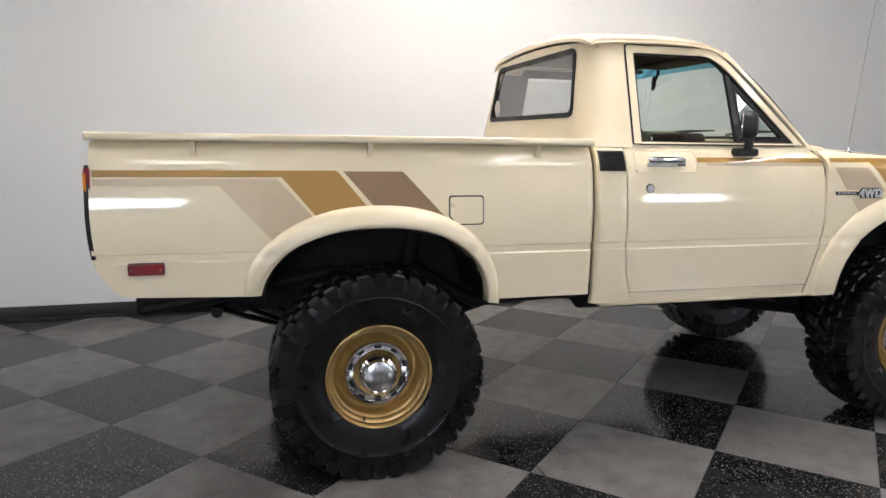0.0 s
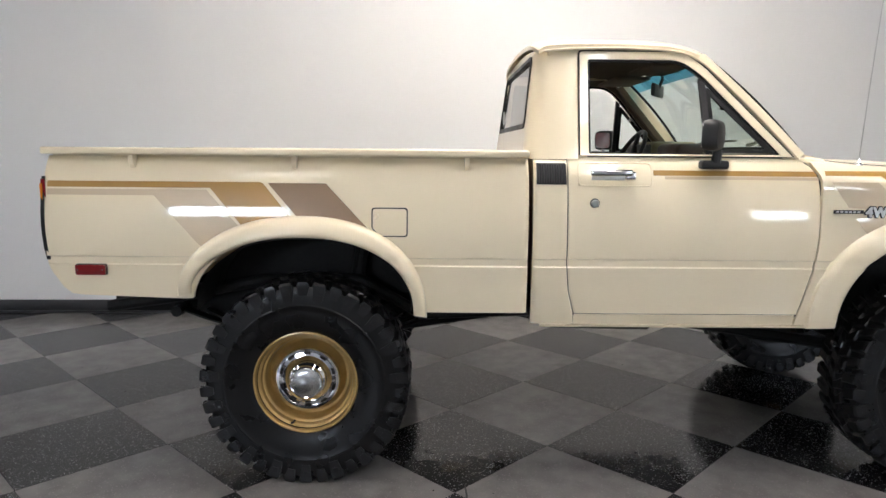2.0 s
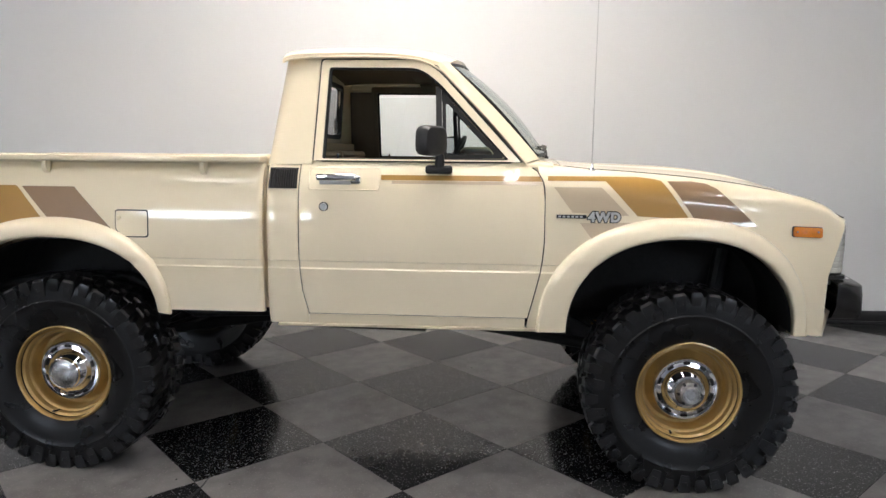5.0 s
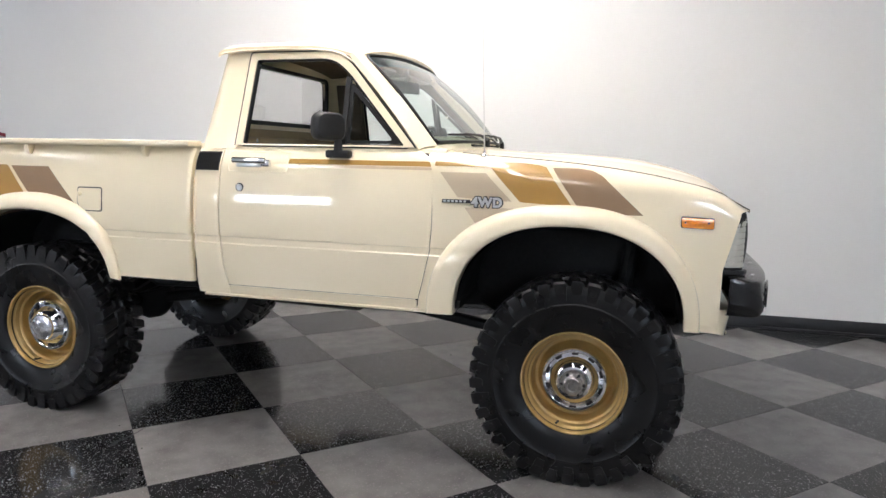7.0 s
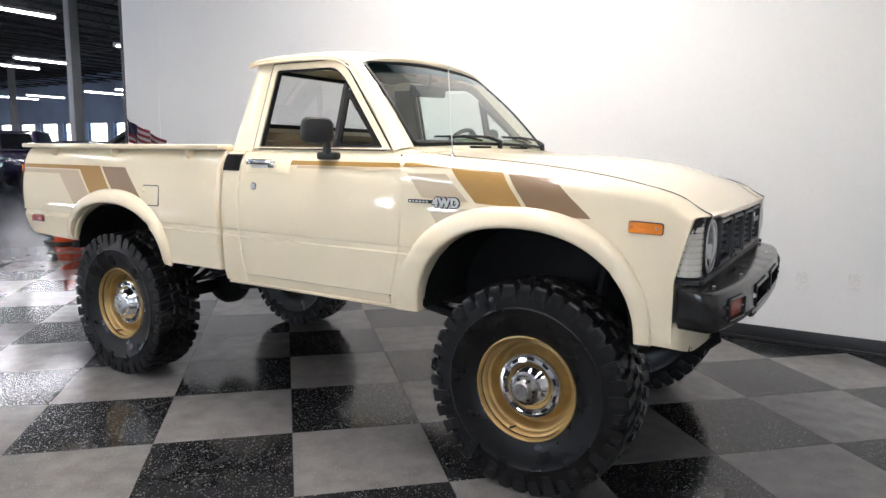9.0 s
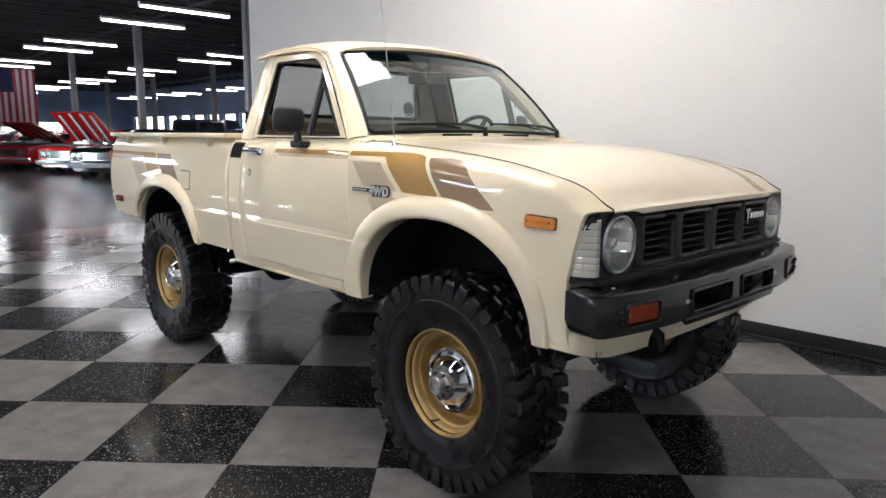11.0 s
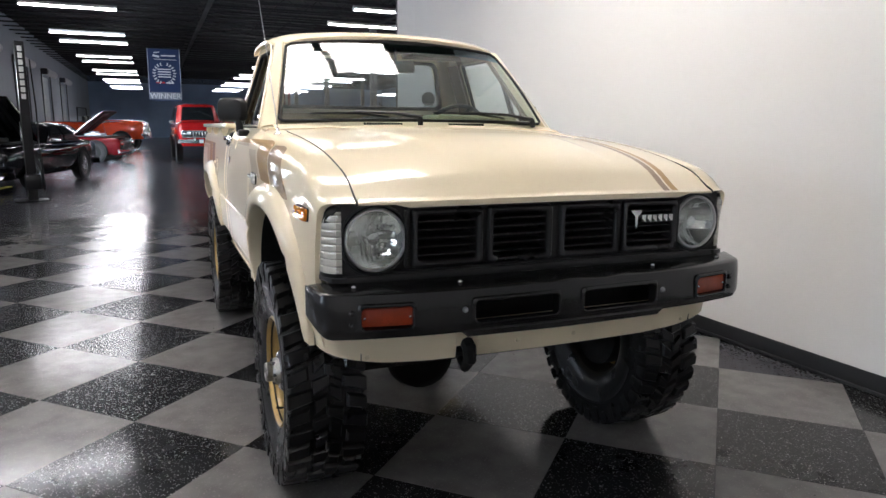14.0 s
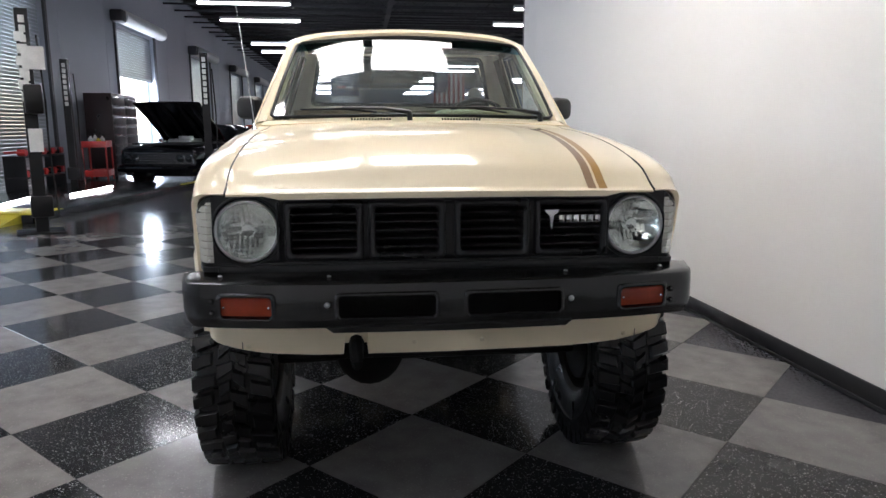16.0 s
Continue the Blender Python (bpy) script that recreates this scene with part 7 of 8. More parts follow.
def classic_car(label, m, paint, L=5.0, Wd=1.86, H=1.34, belt=0.92, wheelbase=2.9, hood_open=False, style="coupe", under=None, ride=0.0, group="cars in the hall", stripes=None, wheel_r=0.34, lift=30, bright=True):
    """An older car: lofted body, cabin with its windows, bonnet, grille, lamps, bumpers and wheels. Its nose points along +x."""
    e = empty("classic_car" if style in ("coupe", "roadster") else "off_road_car", label, "car", group, m=m)
    hw = Wd / 2
    xf, xr = L / 2, -L / 2
    zl = 0.24 + ride
    tall = style in ("suv", "open")
    nose = [(xr, 0.86, belt - 0.10), (xr + 0.08, 0.94, belt - 0.02), (xr + 0.7, 0.99, belt + 0.02), (-0.3, 1.0, belt - 0.01), (0.7, 1.0, belt - 0.02), (xf - 0.9, 0.99, belt - 0.02 if not tall else belt + 0.06), (xf - 0.25, 0.97, belt - 0.05 if not tall else belt + 0.04), (xf - 0.05, 0.93, belt - 0.08 if not tall else belt + 0.0), (xf, 0.88, belt - 0.14 if not tall else belt - 0.06)]
    bay0, bay1 = 0.72, xf - 0.22
    bm = bmesh.new()
    rings = []
    for x, k, zb in nose:
        w = hw * k
        prof = [(w * 0.84, zl), (w * 0.95, zl + 0.10), (w, zl + 0.30), (w * 0.995, zb - 0.14), (w * 0.96, zb - 0.04), (w * 0.88, zb), (w * 0.5, zb + 0.018)]
        rings.append([(x, y, z) for y, z in prof] + [(x, 0, zb + 0.025)] + [(x, -y, z) for y, z in reversed(prof)])
    ring_loft(bm, rings)
    body = part("body", bm, paint, e, "", 45)
    for sx, y in ((wheelbase / 2 + 0.12, 1), (wheelbase / 2 + 0.12, -1), (-wheelbase / 2 + 0.12, 1), (-wheelbase / 2 + 0.12, -1)):
        road_wheel(sx, y * (hw - 0.092), wheel_r, e)
        bm = bmesh.new()
        lathe(bm, [(0.0001, 0.0), (wheel_r + 0.07, 0.0), (wheel_r + 0.07, 0.012), (wheel_r + 0.09, 0.016), (wheel_r + 0.09, -0.01)], 28, "y", (sx, y * (hw + 0.004) - (0.012 if y > 0 else 0.004), wheel_r + 0.02))
        part("wheel_arch", bm, CHASSIS, e)
    # bonnet, shut or propped up over a dark engine bay
    bw = hw * 0.80
    hood_m = Matrix.Translation((bay0, 0, belt + 0.025 + (0.06 if tall else 0))) @ Matrix.Rotation(radians(-lift if hood_open else 0), 4, "Y")
    bm = bmesh.new()
    hl = bay1 - bay0
    shell(bm, lambda u, v: (u * hl, v * bw, 0.022 * (1 - v * v) + 0.02 * math.sin(math.pi * u) - 0.05 * u * u * (0 if tall else 1) + (0.025 if abs(v) < 0.35 else 0.0) * (1 - u)), steps(0, 1, 8), [-1, -0.9, -0.6, -0.37, -0.33, 0, 0.33, 0.37, 0.6, 0.9, 1], lambda p: p - Vector((0, 0, 0.03)))
    hood = part("bonnet", bm, paint, e, m=hood_m)
    if hood_open:
        bm = bmesh.new()
        for v0 in (-0.75, -0.25, 0.25, 0.65):
            box(bm, 0.06, hl - 0.06, v0 * bw, v0 * bw + 0.09, -0.055, -0.032, 0.01)
        box(bm, 0.05, 0.12, -bw * 0.9, bw * 0.9, -0.055, -0.031, 0.01)
        part("bonnet_brace", bm, under or BLACK_STEEL, hood)
        bm = bmesh.new()
        box(bm, bay0 + 0.05, bay1 - 0.02, -bw * 0.95, bw * 0.95, belt - 0.02, belt + 0.022, 0.01)
        part("engine_bay", bm, ENGINE, e)
        bm = bmesh.new()
        box(bm, bay0 + 0.25, bay0 + 0.85, -0.28, 0.28, belt + 0.0, belt + 0.10, 0.03)
        tube(bm, [(bay0 + 0.5, 0, belt + 0.10), (bay0 + 0.5, 0, belt + 0.16)], 0.17, 20)
        part("engine", bm, BRUSHED, e)
        bm = bmesh.new()
        tube(bm, [(bay0 + 0.7, bw * 0.9, belt), (bay0 + 0.6, bw * 0.85, belt + 0.03 + 0.6 * math.tan(radians(lift)))], 0.008, 6)
        part("bonnet_prop", bm, CAR_CHROME, e)
    if stripes:
        for y in (-0.22, 0.10):
            bm = bmesh.new()
            sheet(bm, lambda u, v: (u * hl, y + v * 0.12, 0.022 * (1 - ((y + v * 0.12) / bw) ** 2) + 0.02 * math.sin(math.pi * u) - 0.05 * u * u * (0 if tall else 1) + 0.027 * (1 - u) + 0.003), steps(0.02, 0.98, 8), steps(0, 1, 2))
            part("stripe", bm, stripes, hood)
    # cabin
    if style in ("coupe", "suv"):
        c0, c1 = (-1.55, 0.75) if style == "coupe" else (xr + 0.10, 0.72)
        rake_f, rake_r = (0.62, 0.75) if style == "coupe" else (0.28, 0.10)
        rings = []
        for t in steps(0, 1, 5):
            z = belt - 0.01 + (H - belt) * t
            k = 1 - 0.17 * t ** 1.5
            a, b = c0 + rake_r * t ** 1.1, c1 - rake_f * t
            y = hw * 0.90 * k
            rings.append([(a + 0.08, -y, z), (b - 0.12, -y, z), (b, -y * 0.80, z), (b + 0.03, 0, z), (b, y * 0.80, z), (b - 0.12, y, z), (a + 0.08, y, z), (a, y * 0.85, z), (a - 0.02, 0, z), (a, -y * 0.85, z)])
        z = H + 0.035
        rings.append([((p[0] + (c0 + c1) / 2 * 0.12) / 1.12, p[1] * 0.7, z) for p in rings[-1]])
        bm = bmesh.new()
        ring_loft(bm, rings)
        part("cabin", bm, paint if style == "suv" else paint, e, "", 50)
        def on(t, u, side):
            k = 1 - 0.17 * t ** 1.5
            z = belt - 0.01 + (H - belt) * t
            a, b = c0 + rake_r * t ** 1.1 + 0.16, c1 - rake_f * t - 0.16
            return (a + (b - a) * u, side * (hw * 0.90 * k + 0.006), z)
        for side in (-1, 1):
            for u0, u1 in ((0.04, 0.44), (0.50, 0.97)):
                bm = bmesh.new()
                shell(bm, lambda t, u: on(t, u, side), steps(0.08, 0.88, 4), [u0, (u0 + u1) / 2, u1], lambda p: p - Vector((0, side * 0.006, 0)))
                part("side_window", bm, DARK_GLASS, e)
        for nm, sgn in (("windscreen", 1), ("rear_window", -1)):
            def fw(t, v, sgn=sgn):
                k = 1 - 0.17 * t ** 1.5
                z = belt - 0.01 + (H - belt) * t
                x = (c1 - rake_f * t + 0.032 * (1 - v * v) + 0.004) if sgn > 0 else (c0 + rake_r * t ** 1.1 - 0.022 * (1 - v * v) - 0.006)
                return (x, v * hw * 0.90 * k * 0.76, z)
            bm = bmesh.new()
            shell(bm, fw, steps(0.08, 0.90, 4), steps(-1, 1, 6), lambda p, sgn=sgn: p - Vector((sgn * 0.006, 0, 0)))
            part(nm, bm, DARK_GLASS, e)
    else:
        bm = bmesh.new()
        box(bm, -1.2, 0.5, -hw * 0.8, hw * 0.8, belt - 0.02, belt + 0.035, 0.02)
        part("cockpit", bm, ENGINE, e)
        bm = bmesh.new()
        tube(bm, [(0.55, -hw * 0.8, belt), (0.42, -hw * 0.78, belt + 0.42), (0.42, hw * 0.78, belt + 0.42), (0.55, hw * 0.8, belt)], 0.025, 6)
        part("windscreen_frame", bm, BLACK_STEEL, e)
        bm = bmesh.new()
        tube(bm, [(-0.5, -hw * 0.78, belt), (-0.5, -hw * 0.74, H), (-0.5, hw * 0.74, H), (-0.5, hw * 0.78, belt)], 0.03, 8)
        part("roll_bar", bm, BLACK_STEEL, e)
        for y in (-0.38, 0.38):
            bm = bmesh.new()
            box(bm, -0.35, -0.2, y - 0.24, y + 0.24, belt - 0.02, belt + 0.32, 0.05, 3)
            part("seat", bm, BLACK_STEEL, e)
    # front: grille, lamps, bumper
    gz0, gz1 = (belt - 0.42, belt - 0.18) if not tall else (belt - 0.50, belt - 0.24)
    bm = bmesh.new()
    box(bm, xf - 0.02, xf + 0.012, -hw * 0.82, hw * 0.82, gz0, gz1, 0.01)
    gr = part("grille", bm, CAR_CHROME if tall else BLACK_STEEL, e)
    for k in range(9 if tall else 0):
        bm = bmesh.new()
        y = (k - 4) * hw * 0.115
        box(bm, xf + 0.0125, xf + 0.018, y - 0.028, y + 0.028, gz0 + 0.05, gz1 - 0.06, 0.004)
        part("grille_slot", bm, BLACK_STEEL, gr)
    for k in range(0 if tall else 5):
        bm = bmesh.new()
        z = gz0 + 0.02 + (gz1 - gz0 - 0.04) * k / 4
        box(bm, xf + 0.012, xf + 0.022, -hw * 0.55, hw * 0.55, z - (0.007 if bright else 0.003), z + (0.007 if bright else 0.003), 0.0025)
        part("grille_bar", bm, BLACK_STEEL if tall else CAR_CHROME, gr)
    for y in ((-0.68, -0.50, 0.50, 0.68) if not tall else (-0.66, 0.66)):
        bm = bmesh.new()
        r = 0.075 if not tall else 0.105
        lathe(bm, [(r + 0.02, 0.008), (r + 0.015, 0.03), (r, 0.032), (r * 0.7, 0.045), (0.0001, 0.052)], 20, "x", (xf, y * hw / 0.93, (gz0 + gz1) / 2))
        part("headlamp", bm, REFLECTOR if bright else DARK_GLASS, e)
    for nm, x, s2 in (("front_bumper", xf, 1), ("rear_bumper", xr, -1)):
        bm = bmesh.new()
        rings = []
        for y in (-hw, -hw * 0.9, -hw * 0.5, 0, hw * 0.5, hw * 0.9, hw):
            c = x + s2 * (0.10 - 0.10 * (abs(y) / hw) ** 4)
            z0 = gz0 - 0.17
            rings.append([(c - s2 * 0.05, y, z0 + 0.13), (c, y, z0 + 0.11), (c + s2 * 0.02, y, z0 + 0.06), (c, y, z0 + 0.0), (c - s2 * 0.05, y, z0 - 0.02)])
        ring_loft(bm, rings)
        bp = part(nm, bm, CAR_CHROME if bright else paint, e)
        if tall and s2 > 0:
            for y in (-hw * 0.36, hw * 0.36):
                bm = bmesh.new()
                box(bm, x + 0.10, x + 0.16, y - 0.03, y + 0.03, gz0 - 0.20, gz0 + 0.04, 0.015)
                part("overrider", bm, CAR_CHROME, bp)
            bm = bmesh.new()
            box(bm, x + 0.122, x + 0.128, -0.16, 0.16, gz0 - 0.17, gz0 - 0.05, 0.002)
            part("blank_plate", bm, PAPER, bp)
    for y in (-1, 1):
        bm = bmesh.new()
        box(bm, xr - 0.015, xr + 0.02, min(y * hw * 0.4, y * hw * 0.82), max(y * hw * 0.4, y * hw * 0.82), belt - 0.32, belt - 0.18, 0.01)
        part("tail_lamp", bm, LAMP_RED, e)
        bm = bmesh.new()
        box(bm, 0.35, 0.52, min(y * hw * 0.97, y * (hw + 0.12)), max(y * hw * 0.97, y * (hw + 0.12)), belt + 0.0, belt + 0.09, 0.02, 3)
        part("door_mirror", bm, CAR_CHROME, e)
        bm = bmesh.new()
        box(bm, -0.42, -0.28, min(y * hw * 0.99, y * (hw + 0.022)), max(y * hw * 0.99, y * (hw + 0.022)), belt - 0.16, belt - 0.135, 0.006)
        part("door_handle", bm, CAR_CHROME, e)
    return e

classic_car("black muscle car with its bonnet propped open, beside a lift post", pose(-12.75, -4.05, 0, 0, 0, -13), PAINT_BLACK, 5.1, 1.92, 1.33, 0.93, 2.92, True, lift=35, bright=False)
classic_car("lifted red four wheel drive with chrome slotted grille facing the aisle", pose(-22.8, 0.32, 0, 0, 0, 2), PAINT_RED, 4.9, 1.72, 2.06, 1.38, 2.9, False, "suv", ride=0.36, wheel_r=0.45)
classic_car("red muscle car with white stripes and raised bonnet", pose(-23.5, -4.4, 0, 0, 0, 75), PAINT_DARK_RED, 4.7, 1.85, 1.3, 0.90, 2.8, True, under=PAINT_DARK_RED, stripes=PAINT_WHITE, lift=40)
classic_car("orange open-topped off-road car with a black roll bar", pose(-35.3, -4.1, 0, 0, 0, 78), PAINT_ORANGE, 5.2, 1.9, 2.15, 1.42, 2.9, False, "open", ride=0.34, wheel_r=0.45)
classic_car("black chrome-bumpered classic car in a row of cars", pose(-18.0, 5.6, 0, 0, 0, -50), PAINT_BLACK, 5.0, 1.95, 1.42, 0.95, 2.95)
classic_car("red classic car with raised red and white striped bonnet", pose(-21.1, 5.5, 0, 0, 0, -50), PAINT_RED, 5.0, 1.9, 1.38, 0.93, 2.9, True, under=PAINT_WHITE, stripes=PAINT_WHITE, lift=42)
classic_car("red classic car with a propped bonnet", pose(-24.3, 5.0, 0, 0, 0, -62), PAINT_RED, 4.9, 1.86, 1.34, 0.92, 2.85, True, under=PAINT_DARK_RED, lift=30)
classic_car("silver blue classic coupe in a row of cars", pose(-27.6, 4.9, 0, 0, 0, -65), PAINT_SILVER, 4.8, 1.85, 1.34, 0.92, 2.8)
classic_car("dark red classic car with a raised bonnet", pose(-30.9, 4.6, 0, 0, 0, -68), PAINT_DARK_RED, 4.8, 1.85, 1.34, 0.92, 2.8, True, under=PAINT_RED)
classic_car("white and chrome classic coupe in a row of cars", pose(-34.1, 4.5, 0, 0, 0, -70), PAINT_WHITE, 4.8, 1.85, 1.34, 0.92, 2.8)
classic_car("red classic car with raised bonnet far down the row", pose(-37.2, 4.4, 0, 0, 0, -70), PAINT_RED, 4.8, 1.85, 1.34, 0.92, 2.8, True, under=PAINT_RED)
classic_car("white classic coupe far down the row", pose(-40.6, 4.6, 0, 0, 0, -70), PAINT_WHITE, 4.8, 1.85, 1.34, 0.92, 2.8)
classic_car("silver blue classic coupe parked between roof columns", pose(-21.5, 10.6, 0, 0, 0, -25), PAINT_SILVER, 4.9, 1.88, 1.42, 0.97, 2.85)
classic_car("dark purple panel wagon parked beyond the row", pose(-27.0, 12.6, 0, 0, 0, 40), PAINT_PURPLE, 4.9, 1.9, 1.95, 1.15, 2.7, False, "suv", ride=0.12, wheel_r=0.38)
classic_car("white classic coupe parked between roof columns", pose(-32.0, 11.2, 0, 0, 0, -25), PAINT_WHITE, 4.9, 1.88, 1.36, 0.93, 2.85)
classic_car("dark purple classic car with a black raised bonnet", pose(-14.2, 7.6, 0, 0, 0, 8), PAINT_PURPLE, 5.0, 1.9, 1.45, 0.97, 2.9, True)
classic_car("orange red coupe down the aisle", pose(-47.5, -4.2, 0, 0, 0, -10), PAINT_ORANGE, 4.7, 1.85, 1.32, 0.9, 2.8)
classic_car("silver coupe at the far end of the aisle", pose(-43.0, -3.6, 0, 0, 0, -8), PAINT_SILVER, 4.7, 1.85, 1.36, 0.92, 2.8)

# ---------------------------------------------------------------- workshop side
def lift_post(m, labels):
    e = empty("lift_post", "black two-post lift column with white vertical lettering bars" + (" and pinned papers" if labels else ""), "lift post", "lift posts", m=m)
    bm = bmesh.new()
    ring = [(-0.11, -0.07), (0.11, -0.07), (0.11, 0.07), (0.04, 0.07), (0.04, 0.02), (-0.04, 0.02), (-0.04, 0.07), (-0.11, 0.07)]
    ring_loft(bm, [[(a, b, z) for a, b in ring] for z in (0.015, 2.68)])
    part("column", bm, BLACK_STEEL, e)
    bm = bmesh.new()
    box(bm, -0.24, 0.24, -0.28, 0.24, 0.0, 0.015, 0.004)
    part("base_plate", bm, BLACK_STEEL, e)
    for k in range(8):
        bm = bmesh.new()
        z = 2.60 - k * 0.112
        box(bm, 0.112, 0.117, -0.036, 0.030, z - 0.085, z, 0.006)
        part("letter_bar", bm, PAPER, e)
    bm = bmesh.new()
    box(bm, 0.02, 0.17, -0.105, 0.14, 0.20, 0.46, 0.02)
    part("carriage", bm, BLACK_STEEL, e)
    bm = bmesh.new()
    tube(bm, [(-0.05, 0.14, 2.4), (-0.02, 0.17, 1.6), (0.02, 0.16, 1.0), (0.0, 0.2, 0.2)], 0.012, 6)
    part("hose", bm, SEAL, e)
    if labels:
        for k in range(6):
            bm = bmesh.new()
            box(bm, 0.112, 0.116, -0.095 + 0.02 * (k % 2), 0.01 + 0.02 * (k % 2), 2.30 - k * 0.14, 2.41 - k * 0.14, 0.002)
            part("warning_label", bm, PAPER, e)
        bm = bmesh.new()
        box(bm, 0.118, 0.122, -0.04, 0.20, 1.98, 2.25, 0.001)
        part("notice", bm, PAPER, e)
        bm = bmesh.new()
        box(bm, 0.118, 0.121, -0.05, 0.10, 1.0, 1.28, 0.001)
        part("hanging_sheet", bm, PAPER, e)
        bm = bmesh.new()
        box(bm, 0.11, 0.26, -0.06, 0.14, 1.45, 1.80, 0.03)
        part("motor_box", bm, BLACK_STEEL, e)

lift_post(pose(-8.6, -3.2, 0, 0, 0, 12), False)
lift_post(pose(-3.75, -4.25, 0, 0, 0, 25), True)
lift_post(pose(-10.2, -6.35, 0, 0, 0, 12), False)

platform = empty("lift_platform", "low black steel platform with yellow edges between the lift posts", "platform", m=pose(-7.6, -5.5, 0, 0, 0, -9.5))
bm = bmesh.new()
box(bm, -2.85, 2.85, -1.3, 1.25, 0.0, 0.12, 0.008)
part("deck", bm, textured("black_rubber_deck", (0.016, 0.016, 0.018), 0.19, 0, 0, 0.5, 60, 0.2, 2, 0.3, rough_var=0.05), platform)
for a, b, c, d in ((-2.85, -2.1, 1.17, 1.28), (2.2, 2.90, 0.5, 1.29)):
    bm = bmesh.new()
    box(bm, a, b, c, d, 0.121, 0.131, 0.002)
    part("yellow_edge", bm, YELLOW, platform)
bm = bmesh.new()
ring = [(0.0, 0.0), (0.5, 0.0), (0.0, 0.12)]
ring_loft(bm, [[(2.86 + a, y, z) for a, z in ring] for y in (0.2, 1.1)])
part("ramp", bm, YELLOW, platform)

def work_light(m):
    e = empty("work_light", "bright tube work light lying on the black platform", "work light", "work lights", m=m)
    bm = bmesh.new()
    tube(bm, [(-0.88, 0, 0.035), (0.88, 0, 0.035)], 0.026, 10)
    part("tube", bm, TUBE_GLOW, e)
    for x in (-0.92, 0.88):
        bm = bmesh.new()
        box(bm, x, x + 0.04, -0.035, 0.035, 0.0, 0.07, 0.006)
        part("end_cap", bm, BLACK_STEEL, e)
    bm = bmesh.new()
    box(bm, -0.88, 0.88, -0.02, 0.02, 0.0, 0.008, 0.002)
    part("back_strip", bm, BLACK_STEEL, e)

work_light(pose(-6.2, -5.6, 0.12, 0, 0, 4))
work_light(pose(-7.76, -5.13, 0.12, 0, 0, -3.4))

chest = empty("tool_chest", "tall dark red and black tool chest against the grey wall", "tool chest", m=pose(-13.1, -6.47, 0, 0, 0, 0))
bm = bmesh.new()
box(bm, -0.9, 0.9, -0.32, 0.32, 0.12, 2.1, 0.015)
part("body", bm, textured("dark_red_chest_enamel", (0.02, 0.008, 0.009), 0.35, 0, 0.2, 0.5, 60, 0.1, 4, 0.2), chest)
for k in range(8):
    for x0, x1 in ((-0.88, -0.02), (0.02, 0.88)):
        bm = bmesh.new()
        box(bm, x0, x1, 0.321, 0.335, 0.18 + k * 0.235, 0.39 + k * 0.235, 0.006)
        dr = part("drawer", bm, BLACK_STEEL, chest)
        bm = bmesh.new()
        tube(bm, [(x0 + 0.06, 0.35, 0.36 + k * 0.235), (x1 - 0.06, 0.35, 0.36 + k * 0.235)], 0.009, 6)
        part("handle", bm, CHROME, dr)
for x in (-0.65, 0.65):
    for y in (-0.24, 0.24):
        bm = bmesh.new()
        tube(bm, [(x, y - 0.02, 0.06), (x, y + 0.02, 0.06)], 0.06, 12)
        part("castor", bm, SEAL, chest)

cart = empty("tool_cart", "red steel tool cart loaded with bottles and tools", "tool cart", m=pose(-11.2, -6.2, 0, 0, 0, 10))
for z in (0.2, 0.85):
    bm = bmesh.new()
    box(bm, -0.40, 0.40, -0.25, 0.25, z, z + 0.02, 0.004)
    for a, b, c, d in ((-0.40, 0.40, -0.25, -0.235), (-0.40, 0.40, 0.235, 0.25), (-0.40, -0.385, -0.235, 0.235), (0.385, 0.40, -0.235, 0.235)):
        box(bm, a, b, c, d, z + 0.02, z + 0.14, 0.003)
    part("tray", bm, TOOL_RED, cart)
for x in (-0.385, 0.385):
    for y in (-0.235, 0.235):
        bm = bmesh.new()
        tube(bm, [(x, y, 0.1), (x, y, 0.86)], 0.018, 6)
        part("leg", bm, TOOL_RED, cart)
        bm = bmesh.new()
        tube(bm, [(x, y - 0.015, 0.05), (x, y + 0.015, 0.05)], 0.05, 12)
        part("castor", bm, SEAL, cart)

def bottle(x, y, z, r, h, mat, label):
    e = empty("bottle", label, "bottle", "bottles on the tool cart", m=pose(x, y, z))
    bm = bmesh.new()
    lathe(bm, [(0.0001, 0.0), (r, 0.0), (r, h * 0.7), (r * 0.45, h * 0.82), (r * 0.4, h * 0.92)], 16, "z")
    part("flask", bm, mat, e)
    bm = bmesh.new()
    lathe(bm, [(r * 0.45, h * 0.92), (r * 0.45, h), (0.0001, h)], 12, "z")
    part("cap", bm, BLACK_STEEL, e)

for i, (dx, dy, r, h, mt, lb) in enumerate(((-0.2, 0.05, 0.05, 0.24, PAPER, "white plastic bottle in the red cart"), (-0.05, -0.05, 0.045, 0.28, PLASTIC_WHITE, "tall white spray bottle in the red cart"), (0.12, 0.08, 0.06, 0.2, YELLOW, "yellow plastic bottle in the red cart"), (0.25, -0.04, 0.05, 0.25, PAPER, "white plastic bottle in the red cart"))):
    bottle(-11.2 + dx, -6.2 + dy, 0.87, r, h, mt, lb)

